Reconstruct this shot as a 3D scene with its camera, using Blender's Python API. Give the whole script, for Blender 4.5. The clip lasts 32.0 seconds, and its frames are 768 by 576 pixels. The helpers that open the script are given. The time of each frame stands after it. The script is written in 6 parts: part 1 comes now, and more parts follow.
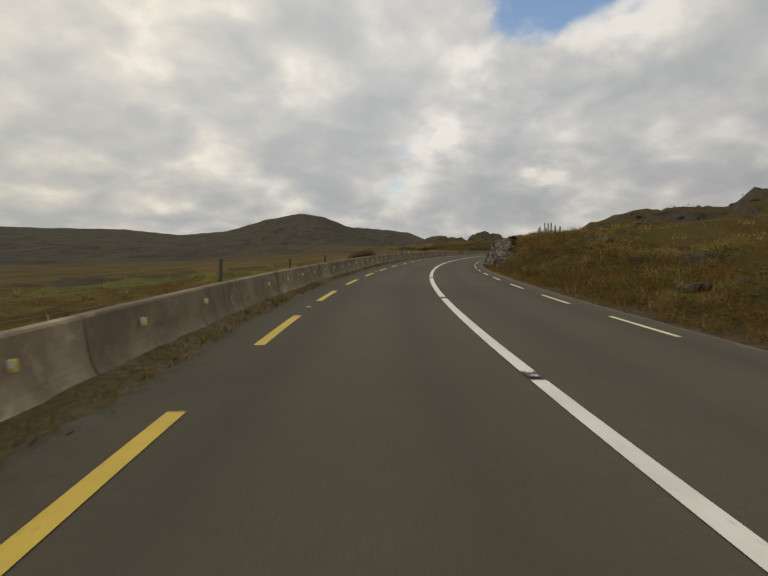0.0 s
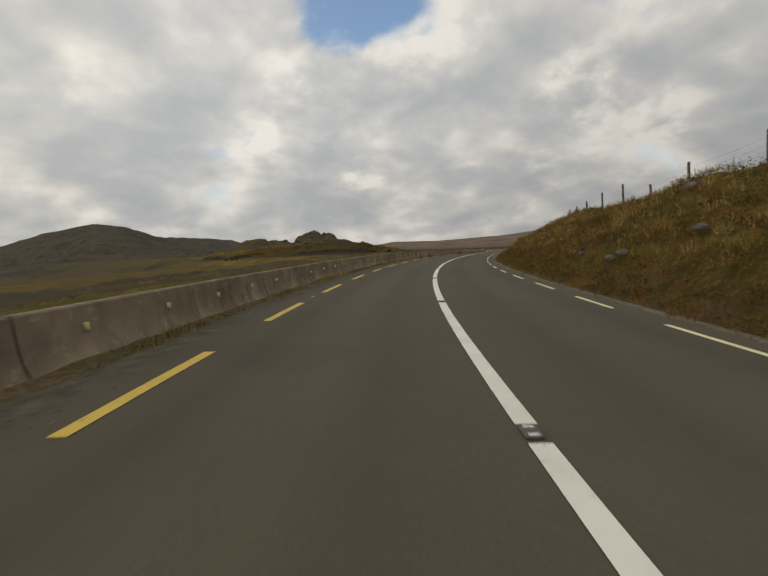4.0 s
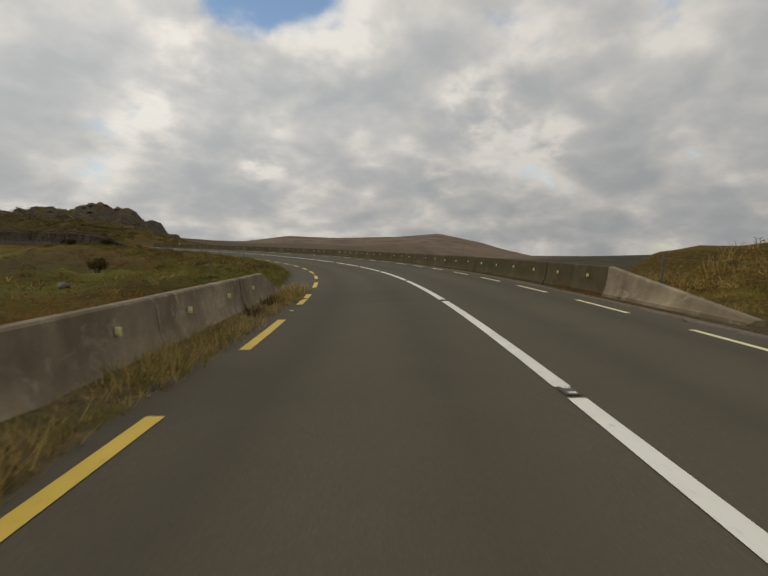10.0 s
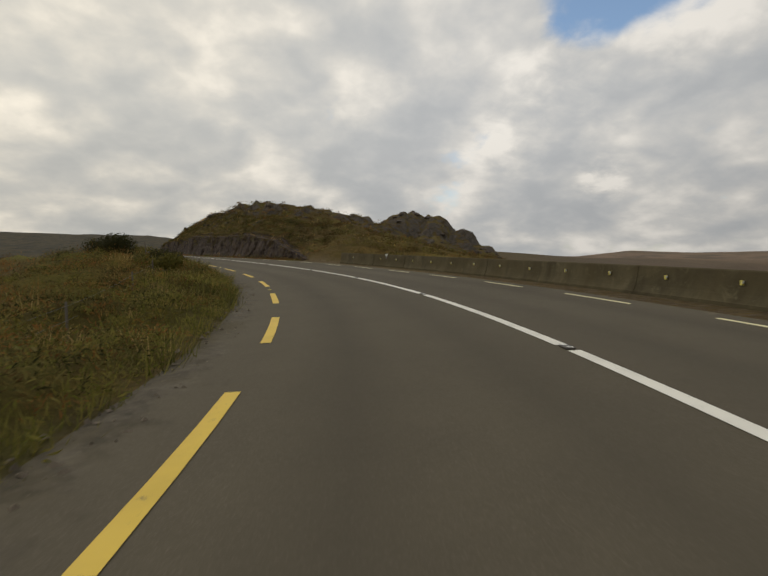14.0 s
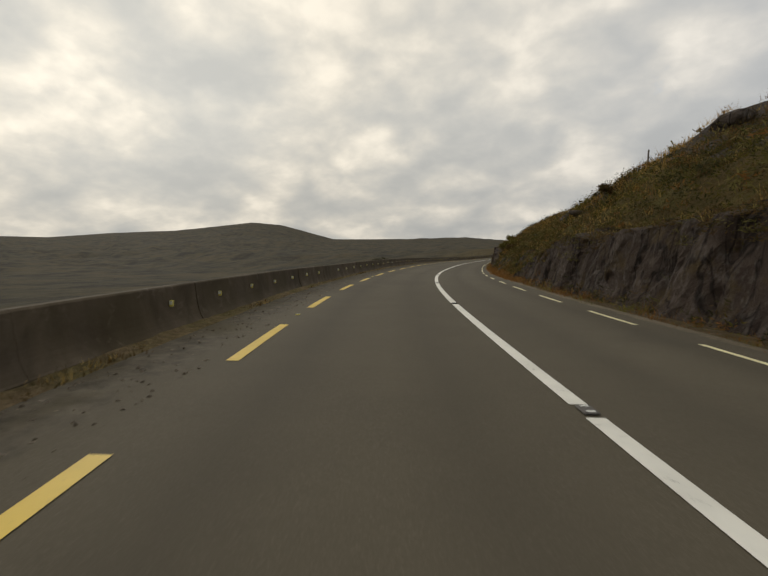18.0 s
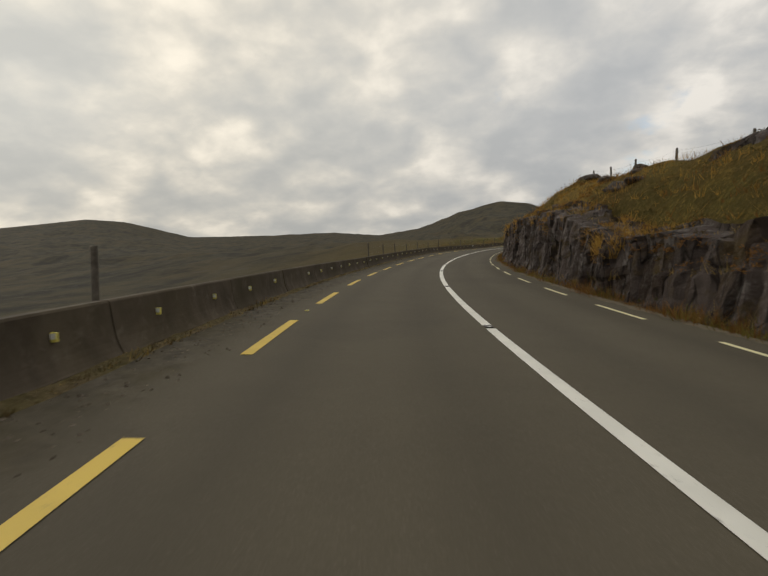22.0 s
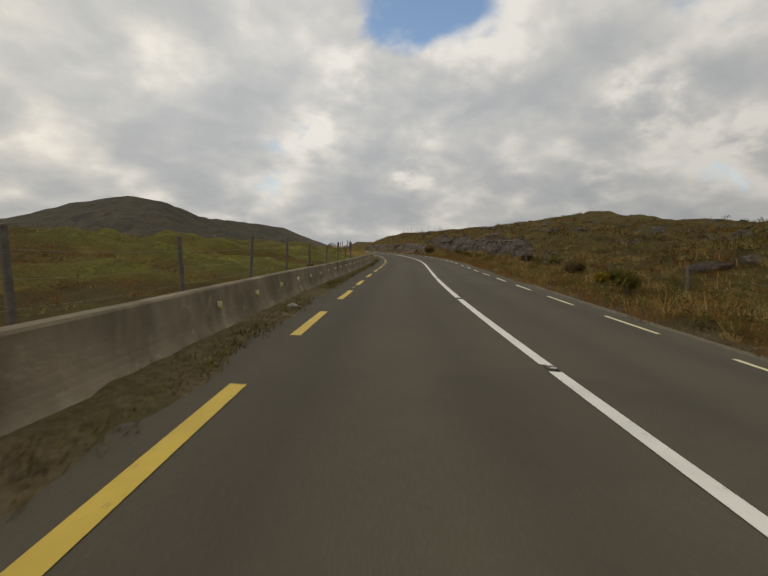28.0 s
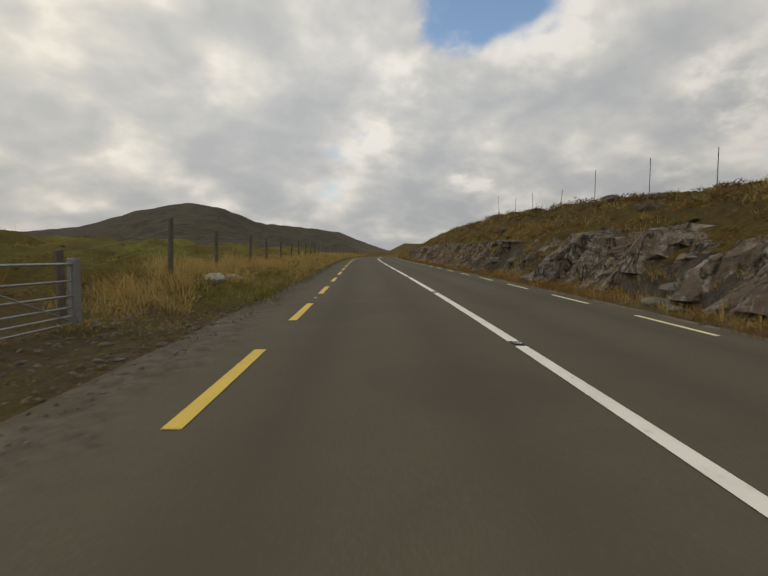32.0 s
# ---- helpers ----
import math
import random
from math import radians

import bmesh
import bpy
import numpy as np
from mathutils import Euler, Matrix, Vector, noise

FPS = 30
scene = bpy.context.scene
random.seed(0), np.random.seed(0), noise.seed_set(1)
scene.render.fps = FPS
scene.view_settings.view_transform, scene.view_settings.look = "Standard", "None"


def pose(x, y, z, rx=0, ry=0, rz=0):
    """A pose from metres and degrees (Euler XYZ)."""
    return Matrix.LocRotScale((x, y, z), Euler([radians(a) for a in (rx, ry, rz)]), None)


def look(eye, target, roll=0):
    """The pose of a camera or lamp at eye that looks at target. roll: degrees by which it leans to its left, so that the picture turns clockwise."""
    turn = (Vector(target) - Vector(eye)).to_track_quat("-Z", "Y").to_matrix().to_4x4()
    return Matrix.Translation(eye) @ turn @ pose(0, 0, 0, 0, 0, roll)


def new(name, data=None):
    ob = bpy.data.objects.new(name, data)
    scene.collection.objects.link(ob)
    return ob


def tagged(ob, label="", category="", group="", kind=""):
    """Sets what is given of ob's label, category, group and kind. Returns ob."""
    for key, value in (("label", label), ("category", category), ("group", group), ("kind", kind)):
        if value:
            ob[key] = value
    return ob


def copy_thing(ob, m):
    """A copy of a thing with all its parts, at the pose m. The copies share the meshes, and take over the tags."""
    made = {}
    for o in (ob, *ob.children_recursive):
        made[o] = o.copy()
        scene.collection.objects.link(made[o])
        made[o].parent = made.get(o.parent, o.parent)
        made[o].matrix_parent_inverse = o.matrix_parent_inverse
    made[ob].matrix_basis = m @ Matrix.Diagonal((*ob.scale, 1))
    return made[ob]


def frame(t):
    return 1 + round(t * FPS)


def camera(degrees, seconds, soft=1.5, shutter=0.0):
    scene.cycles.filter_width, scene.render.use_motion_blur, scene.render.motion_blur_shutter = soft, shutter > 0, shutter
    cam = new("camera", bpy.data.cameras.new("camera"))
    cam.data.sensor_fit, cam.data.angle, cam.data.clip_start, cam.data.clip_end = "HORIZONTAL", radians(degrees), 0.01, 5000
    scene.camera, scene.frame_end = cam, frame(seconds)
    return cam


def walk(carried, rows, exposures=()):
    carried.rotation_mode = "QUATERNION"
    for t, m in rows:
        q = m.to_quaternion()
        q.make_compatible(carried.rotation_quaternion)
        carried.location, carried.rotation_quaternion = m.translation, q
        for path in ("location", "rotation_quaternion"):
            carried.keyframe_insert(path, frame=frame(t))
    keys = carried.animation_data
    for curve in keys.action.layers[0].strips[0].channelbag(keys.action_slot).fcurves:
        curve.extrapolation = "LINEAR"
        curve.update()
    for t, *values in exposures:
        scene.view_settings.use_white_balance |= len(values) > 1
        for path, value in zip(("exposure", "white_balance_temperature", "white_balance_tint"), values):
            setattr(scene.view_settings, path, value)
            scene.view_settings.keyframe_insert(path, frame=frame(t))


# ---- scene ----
import functools

# ---- the road's line: bend (1/m) every 12 m, slope and cross-fall every 25 m, edge lines every 30 m ----
BEND = [-0.01064, -0.01049, -0.01028, -0.00994, -0.00938, -0.00857, -0.00753, -0.00548, -0.00429, -0.00378, -0.00222, -0.00425, -0.00693, -0.00698, -0.00620, -0.00480, -0.00205, 0.00026, 0.00143, 0.00146, 0.00194, 0.00482, 0.00950, 0.01274, 0.00956, 0.00876, 0.01692, 0.02354, 0.02025, 0.01109, 0.00200, -0.00210, -0.00322, -0.00826, -0.00684, -0.00061, -0.00270, -0.00169, -0.00568, -0.00859, -0.00727, -0.00418, -0.00836, -0.01222, -0.00959, -0.00465, -0.00237, -0.00339, -0.00281, 0.00090, 0.00704, 0.00525, 0.00365, 0.00285, 0.00062, -0.00036, -0.00066, -0.00121, -0.00188, -0.00249, -0.00299, -0.00338, -0.00369, -0.00393]
SLOPE = [0.0166, 0.0140, 0.0115, 0.0098, 0.0109, 0.0127, 0.0146, 0.0089, 0.0018, -0.0050, 0.0027, 0.0003, 0.0080, 0.0232, 0.0272, 0.0176, 0.0045, 0.0011, 0.0063, 0.0138, 0.0197, 0.0206, 0.0164, 0.0159, 0.0223, 0.0193, 0.0165, 0.0134, 0.0102, 0.0072]
FALL = [-0.0199, -0.0062, 0.0056, 0.0068, -0.0341, -0.0301, -0.0289, -0.0429, -0.0094, 0.0232, 0.0080, 0.0422, 0.0667, 0.0475, 0.0405, -0.0280, -0.0157, -0.0650, -0.0475, -0.0114, -0.0471, -0.0113, -0.0846, 0.0046, 0.0321, 0.0101, 0.0149, -0.0007, -0.0002, -0.0001]
EDGE_L = [-3.24, -3.20, -2.93, -2.81, -3.16, -3.10, -3.02, -3.07, -3.10, -3.26, -3.39, -3.58, -3.14, -3.20, -3.11, -3.14, -3.06, -2.88, -3.31, -2.98, -3.29, -3.20, -3.08, -3.09, -3.11]
EDGE_R = [2.97, 2.89, 2.68, 2.55, 2.70, 2.97, 2.60, 2.53, 2.72, 2.88, 3.11, 3.05, 2.86, 2.78, 2.81, 2.82, 2.82, 2.78, 3.19, 2.79, 2.58, 2.95, 3.04, 3.08, 3.10]
DASH, DASH_0 = 4.706, 15.437
S0, S1 = -18.0, 745.0
_s = np.arange(S0, S1 + 0.5, 0.5)
_k = np.interp(_s, np.arange(len(BEND)) * 12.0, BEND)
_th = np.concatenate([[0], np.cumsum((_k[1:] + _k[:-1]) * 0.25)])
_th += 0.204675 - np.interp(330.0, _s, _th)
_m = (_th[1:] + _th[:-1]) / 2
_x = np.concatenate([[0], np.cumsum(-np.sin(_m) * 0.5)])
_y = np.concatenate([[0], np.cumsum(np.cos(_m) * 0.5)])
_g = np.interp(_s, np.arange(len(SLOPE)) * 25.0, SLOPE)
_z = np.concatenate([[0], np.cumsum((_g[1:] + _g[:-1]) * 0.25)])
_x, _y, _z = (a + at - np.interp(330.0, _s, a) for a, at in ((_x, 168.697), (_y, 269.716), (_z, 2.3037)))
_c = np.interp(_s, np.arange(len(FALL)) * 25.0, FALL)


def bearing(s):
    return float(np.interp(s, _s, _th))


def road_at(s, off, up=0.0):
    """World places beside the road's white line: s metres along, off metres to the right, up metres above its surface."""
    s, off = np.asarray(s, float), np.asarray(off, float)
    t = np.interp(s, _s, _th)
    tilt = np.interp(s, _s, _c) * np.clip(off, -4.2, 4.2)
    return np.stack([np.interp(s, _s, _x) + off * np.cos(t), np.interp(s, _s, _y) + off * np.sin(t),
                     np.interp(s, _s, _z) + tilt + up], -1)


def edge_l(s):
    return np.interp(s, np.arange(len(EDGE_L)) * 30.0, EDGE_L)


def edge_r(s):
    return np.interp(s, np.arange(len(EDGE_R)) * 30.0, EDGE_R)


# ---- the camera, 1.2 m above the road ----
# seconds, metres along the road, metres right of the white line, yaw against the road, pitch, roll
DRIVE = [
    (0, 54.53, -1.598, -3.43, -4.32, -0.58),
    (1, 76.32, -0.979, 1.04, -4.08, -0.71),
    (2, 97.13, -1.053, 0.91, -4.73, 1.69),
    (3, 117.49, -0.838, 0.57, -4.46, 3.77),
    (3.5, 127.05, -0.810, 0.05, -4.48, 3.83),
    (5.5, 168.30, -1.150, 2.00, -3.60, 0.75),
    (6, 177.74, -1.253, 1.43, -4.16, 1.12),
    (7, 196.63, -1.307, 0.69, -4.62, 1.73),
    (8, 215.47, -1.332, 0.30, -5.20, 0.19),
    (9, 234.34, -1.415, 0.57, -5.45, -1.43),
    (10, 252.19, -1.507, 0.98, -4.92, -0.31),
    (11, 269.02, -1.655, 0.62, -5.26, 0.28),
    (12, 285.14, -1.756, -1.37, -5.46, -1.92),
    (13, 300.83, -1.633, 1.65, -4.14, -0.83),
    (14, 317.09, -2.393, 0.06, -3.42, -0.83),
    (15, 332.24, -2.136, -2.22, -3.14, -0.24),
    (17.5, 372.21, -1.619, -1.31, -3.49, -0.43),
    (18, 379.96, -1.570, -0.53, -3.83, 0.24),
    (19, 397.14, -1.373, 1.48, -3.53, -0.04),
    (20, 415.44, -1.771, 2.59, -4.24, -1.16),
    (20.5, 424.14, -1.865, 1.00, -4.55, 0.59),
    (21, 433.03, -1.770, 0.36, -4.65, 0.73),
    (22, 450.34, -1.545, -0.67, -4.62, 1.87),
    (23, 468.38, -1.277, 0.84, -3.98, 0.79),
    (24, 486.59, -1.508, 0.84, -3.75, -0.86),
    (25, 503.93, -1.046, -0.47, -3.55, 0.20),
    (25.5, 512.75, -1.055, -0.56, -3.36, -0.55),
    (27.5, 548.58, -1.910, 1.38, -3.58, -0.62),
    (28, 557.59, -1.894, -0.54, -4.17, -1.24),
    (29, 576.46, -1.624, 0.28, -4.23, -1.68),
    (30, 594.53, -1.803, 1.78, -3.41, -2.39),
    (31, 613.15, -1.988, -0.56, -3.12, 0.81),
    (32, 631.16, -1.843, -0.86, -3.81, -0.78),
]
cam = camera(80.0, 32.0, soft=1.5, shutter=0.07)


def glide(ts, vs, t):
    """A smooth curve through the values vs at the times ts."""
    d = np.diff(vs) / np.diff(ts)
    m = np.concatenate([[d[0]], (d[1:] * np.diff(ts)[:-1] + d[:-1] * np.diff(ts)[1:]) / (ts[2:] - ts[:-2]), [d[-1]]])
    i = int(np.clip(np.searchsorted(ts, t) - 1, 0, len(ts) - 2))
    h = ts[i + 1] - ts[i]
    u = (t - ts[i]) / h
    return ((1 + 2 * u) * (1 - u) ** 2 * vs[i] + u * (1 - u) ** 2 * h * m[i]
            + u * u * (3 - 2 * u) * vs[i + 1] + u * u * (u - 1) * h * m[i + 1])


def drive_pose(t):
    a = np.array(DRIVE)
    s, off, yaw, pitch, roll = (glide(a[:, 0], a[:, j], t) for j in range(1, 6))
    p = road_at(s, off, 1.2)
    return pose(p[0], p[1], p[2], 90 + pitch, roll, math.degrees(bearing(s)) + yaw)


EXPOSURES = [(0, 0.0), (32, 0.0)]
walk(cam, [(i * 0.25, drive_pose(i * 0.25)) for i in range(129)], EXPOSURES)

# ---- sky and sun ----
SUN_TURN, SUN_UP = 63.0, 21.0     # degrees left of +y, degrees above the horizon


def make_sky():
    w = bpy.data.worlds.new("sky")
    scene.world = w
    w.use_nodes = True
    nt = w.node_tree
    nt.nodes.clear()
    N, L = nt.nodes.new, nt.links.new

    def math_(op, a, b=None, c=None):
        n = N("ShaderNodeMath")
        n.operation = op
        for i, v in enumerate((a, b, c)):
            if v is None:
                continue
            if isinstance(v, (int, float)):
                n.inputs[i].default_value = v
            else:
                L(v, n.inputs[i])
        return n.outputs[0]

    def vec(op, a, b):
        n = N("ShaderNodeVectorMath")
        n.operation = op
        L(a, n.inputs[0])
        n.inputs[1].default_value = b
        return n

    def noise_(v, scale, detail, rough, dist=0.0):
        n = N("ShaderNodeTexNoise")
        n.inputs["Scale"].default_value, n.inputs["Detail"].default_value = scale, detail
        n.inputs["Roughness"].default_value, n.inputs["Distortion"].default_value = rough, dist
        L(v, n.inputs["Vector"])
        return n.outputs["Fac"]

    def ramp(v, lo, hi, a=0.0, b=1.0):
        n = N("ShaderNodeMapRange")
        n.interpolation_type = "SMOOTHSTEP"
        for i, q in enumerate((lo, hi, a, b)):
            n.inputs[i + 1].default_value = q
        L(v, n.inputs[0])
        return n.outputs[0]

    co = N("ShaderNodeTexCoord").outputs["Generated"]
    sep = N("ShaderNodeSeparateXYZ")
    L(co, sep.inputs[0])
    up = math_("MAXIMUM", sep.outputs["Z"], 0.0)
    zz = math_("ADD", up, 0.42)
    com = N("ShaderNodeCombineXYZ")
    L(math_("DIVIDE", sep.outputs["X"], zz), com.inputs[0])
    L(math_("DIVIDE", sep.outputs["Y"], zz), com.inputs[1])
    flat = com.outputs[0]

    def way(az, el):
        az, el = radians(az), radians(el)
        return (-math.sin(az) * math.cos(el), math.cos(az) * math.cos(el), math.sin(el))

    sund = way(SUN_TURN, SUN_UP)
    big = noise_(flat, 1.9, 2.0, 0.5, 0.15)
    mid = noise_(flat, 4.3, 4.0, 0.42, 0.25)
    # the same billows a step nearer to the sun: their difference lights the near sides
    step = vec("ADD", flat, (sund[0] * 0.06, sund[1] * 0.06, 0.0)).outputs[0]
    mid_s = noise_(step, 4.3, 4.0, 0.42, 0.25)
    fine = noise_(flat, 13.0, 4.0, 0.55, 0.2)

    def near(az, el, wide):
        return ramp(vec("DOT_PRODUCT", co, way(az, el)).outputs["Value"], math.cos(radians(wide)), math.cos(radians(wide * 0.15)))

    # the gap of blue, and the sunlit heads of cloud round it
    gap = math_("MAXIMUM", near(-27.0, 27.0, 6.5), math_("MULTIPLY", near(-33.0, 29.5, 6.0), 0.85))
    heads = near(-55.5, 16.5, 6.0)
    for az, el, wide, k in ((-29.8, 9.3, 3.6, 0.9), (-62.5, 12.0, 4.2, 0.8), (-51.0, 9.0, 2.6, 0.7), (-25.0, 19.5, 8.0, 0.45), (-38.0, 21.0, 7.0, 0.4), (-20.0, 14.5, 6.0, 0.35)):
        heads = math_("MAXIMUM", heads, math_("MULTIPLY", near(az, el, wide), k))
    toward = vec("DOT_PRODUCT", co, sund).outputs["Value"]
    glow = ramp(toward, 0.25, 1.0)
    core = ramp(toward, math.cos(radians(24)), 1.0)
    body = math_("ADD", math_("MULTIPLY", mid, 0.62), math_("MULTIPLY", big, 0.38))
    cover = math_("ADD", math_("SUBTRACT", math_("ADD", math_("MULTIPLY", body, 0.8), math_("MULTIPLY", fine, 0.2)), math_("MULTIPLY", gap, 0.185)), math_("MULTIPLY", glow, 0.14))
    mask = ramp(cover, 0.26, 0.43)
    side = math_("MULTIPLY", math_("SUBTRACT", mid_s, mid), -2.2)
    lit = math_("ADD", ramp(body, 0.66, 0.34, 0.08, 0.92), side)
    lit = math_("ADD", lit, math_("MULTIPLY", math_("SUBTRACT", fine, 0.5), 0.58))
    lit = math_("ADD", lit, math_("MULTIPLY", heads, math_("ADD", 0.15, math_("MULTIPLY", math_("SUBTRACT", fine, 0.3), 1.1))))
    lit = math_("SUBTRACT", lit, math_("MULTIPLY", near(-4.0, 17.0, 15.0), 0.16))      # a duller stretch of cloud
    shade = N("ShaderNodeValToRGB")
    shade.color_ramp.interpolation = "B_SPLINE"
    el = shade.color_ramp.elements
    el[0].position, el[0].color = 0.0, (0.466, 0.479, 0.488, 1)
    el[1].position, el[1].color = 1.0, (0.93, 0.882, 0.805, 1)
    m1 = el.new(0.35)
    m1.color = (0.542, 0.548, 0.546, 1)
    m2 = el.new(0.68)
    m2.color = (0.668, 0.650, 0.612, 1)
    L(lit, shade.inputs[0])
    # brighter overhead than near the horizon, and dimmer away from the sun
    gain = math_("ADD", math_("ADD", 0.725, math_("MULTIPLY", ramp(toward, -0.7, 0.35), 0.205)), math_("ADD", math_("MULTIPLY", glow, 0.15), math_("MULTIPLY", core, 0.15)))
    gain = math_("MULTIPLY", gain, math_("ADD", ramp(up, 0.02, 0.32, 0.86, 1.04), ramp(up, 0.45, 1.0, 0.0, 0.36)))
    cloud = N("ShaderNodeBackground")
    tint = N("ShaderNodeMixRGB")
    tint.blend_type = "MULTIPLY"
    tint.inputs[2].default_value = (1.0, 0.965, 0.885, 1)
    L(glow, tint.inputs[0])
    L(shade.outputs[0], tint.inputs[1])
    L(tint.outputs[0], cloud.inputs["Color"])
    L(gain, cloud.inputs["Strength"])
    sky = N("ShaderNodeTexSky")
    sky.sky_type = "NISHITA"
    sky.sun_disc = False
    sky.sun_elevation, sky.sun_rotation = radians(SUN_UP), radians(-SUN_TURN)
    blue = N("ShaderNodeBackground")
    blue.inputs["Strength"].default_value = 0.19
    L(sky.outputs[0], blue.inputs["Color"])
    mix = N("ShaderNodeMixShader")
    L(mask, mix.inputs[0])
    L(blue.outputs[0], mix.inputs[1])
    L(cloud.outputs[0], mix.inputs[2])
    out = N("ShaderNodeOutputWorld")
    L(mix.outputs[0], out.inputs["Surface"])
    return sund


SUN_WAY = make_sky()
sun = new("sun", bpy.data.lights.new("sun", "SUN"))
sun.data.energy, sun.data.angle, sun.data.color = 0.6, radians(16.0), (1.0, 0.95, 0.86)
sun.matrix_world = look(Vector(SUN_WAY) * 100, (0, 0, 0))

# ---- materials ----


class Mat:
    """A small builder of node materials in world or object space."""

    def __init__(self, name, rough=0.85, metal=0.0, space="Object", gloss=0.3):
        self.m = bpy.data.materials.new(name)
        self.m.use_nodes = True
        self.t = self.m.node_tree
        self.b = self.t.nodes["Principled BSDF"]
        self.b.inputs["Roughness"].default_value = rough
        self.b.inputs["Metallic"].default_value = metal
        self.b.inputs["Specular IOR Level"].default_value = gloss
        if space == "Object":
            self.co = self.t.nodes.new("ShaderNodeTexCoord").outputs["Object"]
        else:
            self.co = self.t.nodes.new("ShaderNodeNewGeometry").outputs["Position"]

    def link(self, a, b):
        self.t.links.new(a, b)

    def put(self, sock, v):
        if isinstance(v, (int, float)):
            sock.default_value = v
        elif isinstance(v, tuple):
            sock.default_value = (*v, 1) if len(v) == 3 else v
        else:
            self.link(v, sock)

    def noise(self, scale, detail=4.0, rough=0.55, dist=0.0, stretch=None):
        n = self.t.nodes.new("ShaderNodeTexNoise")
        n.inputs["Scale"].default_value, n.inputs["Detail"].default_value = scale, detail
        n.inputs["Roughness"].default_value, n.inputs["Distortion"].default_value = rough, dist
        src = self.co
        if stretch:
            mp = self.t.nodes.new("ShaderNodeMapping")
            mp.inputs["Scale"].default_value = stretch
            self.link(self.co, mp.inputs["Vector"])
            src = mp.outputs[0]
        self.link(src, n.inputs["Vector"])
        return n.outputs["Fac"]

    def range(self, v, lo, hi, a=0.0, b=1.0):
        n = self.t.nodes.new("ShaderNodeMapRange")
        n.inputs[1].default_value, n.inputs[2].default_value = lo, hi
        n.inputs[3].default_value, n.inputs[4].default_value = a, b
        self.link(v, n.inputs[0])
        return n.outputs[0]

    def mix(self, f, a, b, mode="MIX"):
        n = self.t.nodes.new("ShaderNodeMixRGB")
        n.blend_type = mode
        self.put(n.inputs[0], f)
        self.put(n.inputs[1], a)
        self.put(n.inputs[2], b)
        return n.outputs[0]

    def math(self, op, a, b):
        n = self.t.nodes.new("ShaderNodeMath")
        n.operation = op
        self.put(n.inputs[0], a)
        self.put(n.inputs[1], b)
        return n.outputs[0]

    def attr(self, name):
        n = self.t.nodes.new("ShaderNodeAttribute")
        n.attribute_name = name
        return n.outputs["Fac"]

    def normal_z(self):
        g = self.t.nodes.new("ShaderNodeNewGeometry")
        s = self.t.nodes.new("ShaderNodeSeparateXYZ")
        self.link(g.outputs["True Normal"], s.inputs[0])
        return s.outputs["Z"]

    def random(self):
        return self.t.nodes.new("ShaderNodeObjectInfo").outputs["Random"]

    def island(self):
        return self.t.nodes.new("ShaderNodeNewGeometry").outputs["Random Per Island"]

    def bump(self, v, strength, dist):
        n = self.t.nodes.new("ShaderNodeBump")
        n.inputs["Strength"].default_value, n.inputs["Distance"].default_value = strength, dist
        self.link(v, n.inputs["Height"])
        self.link(n.outputs[0], self.b.inputs["Normal"])

    def color(self, v):
        self.put(self.b.inputs["Base Color"], v)
        return self.m


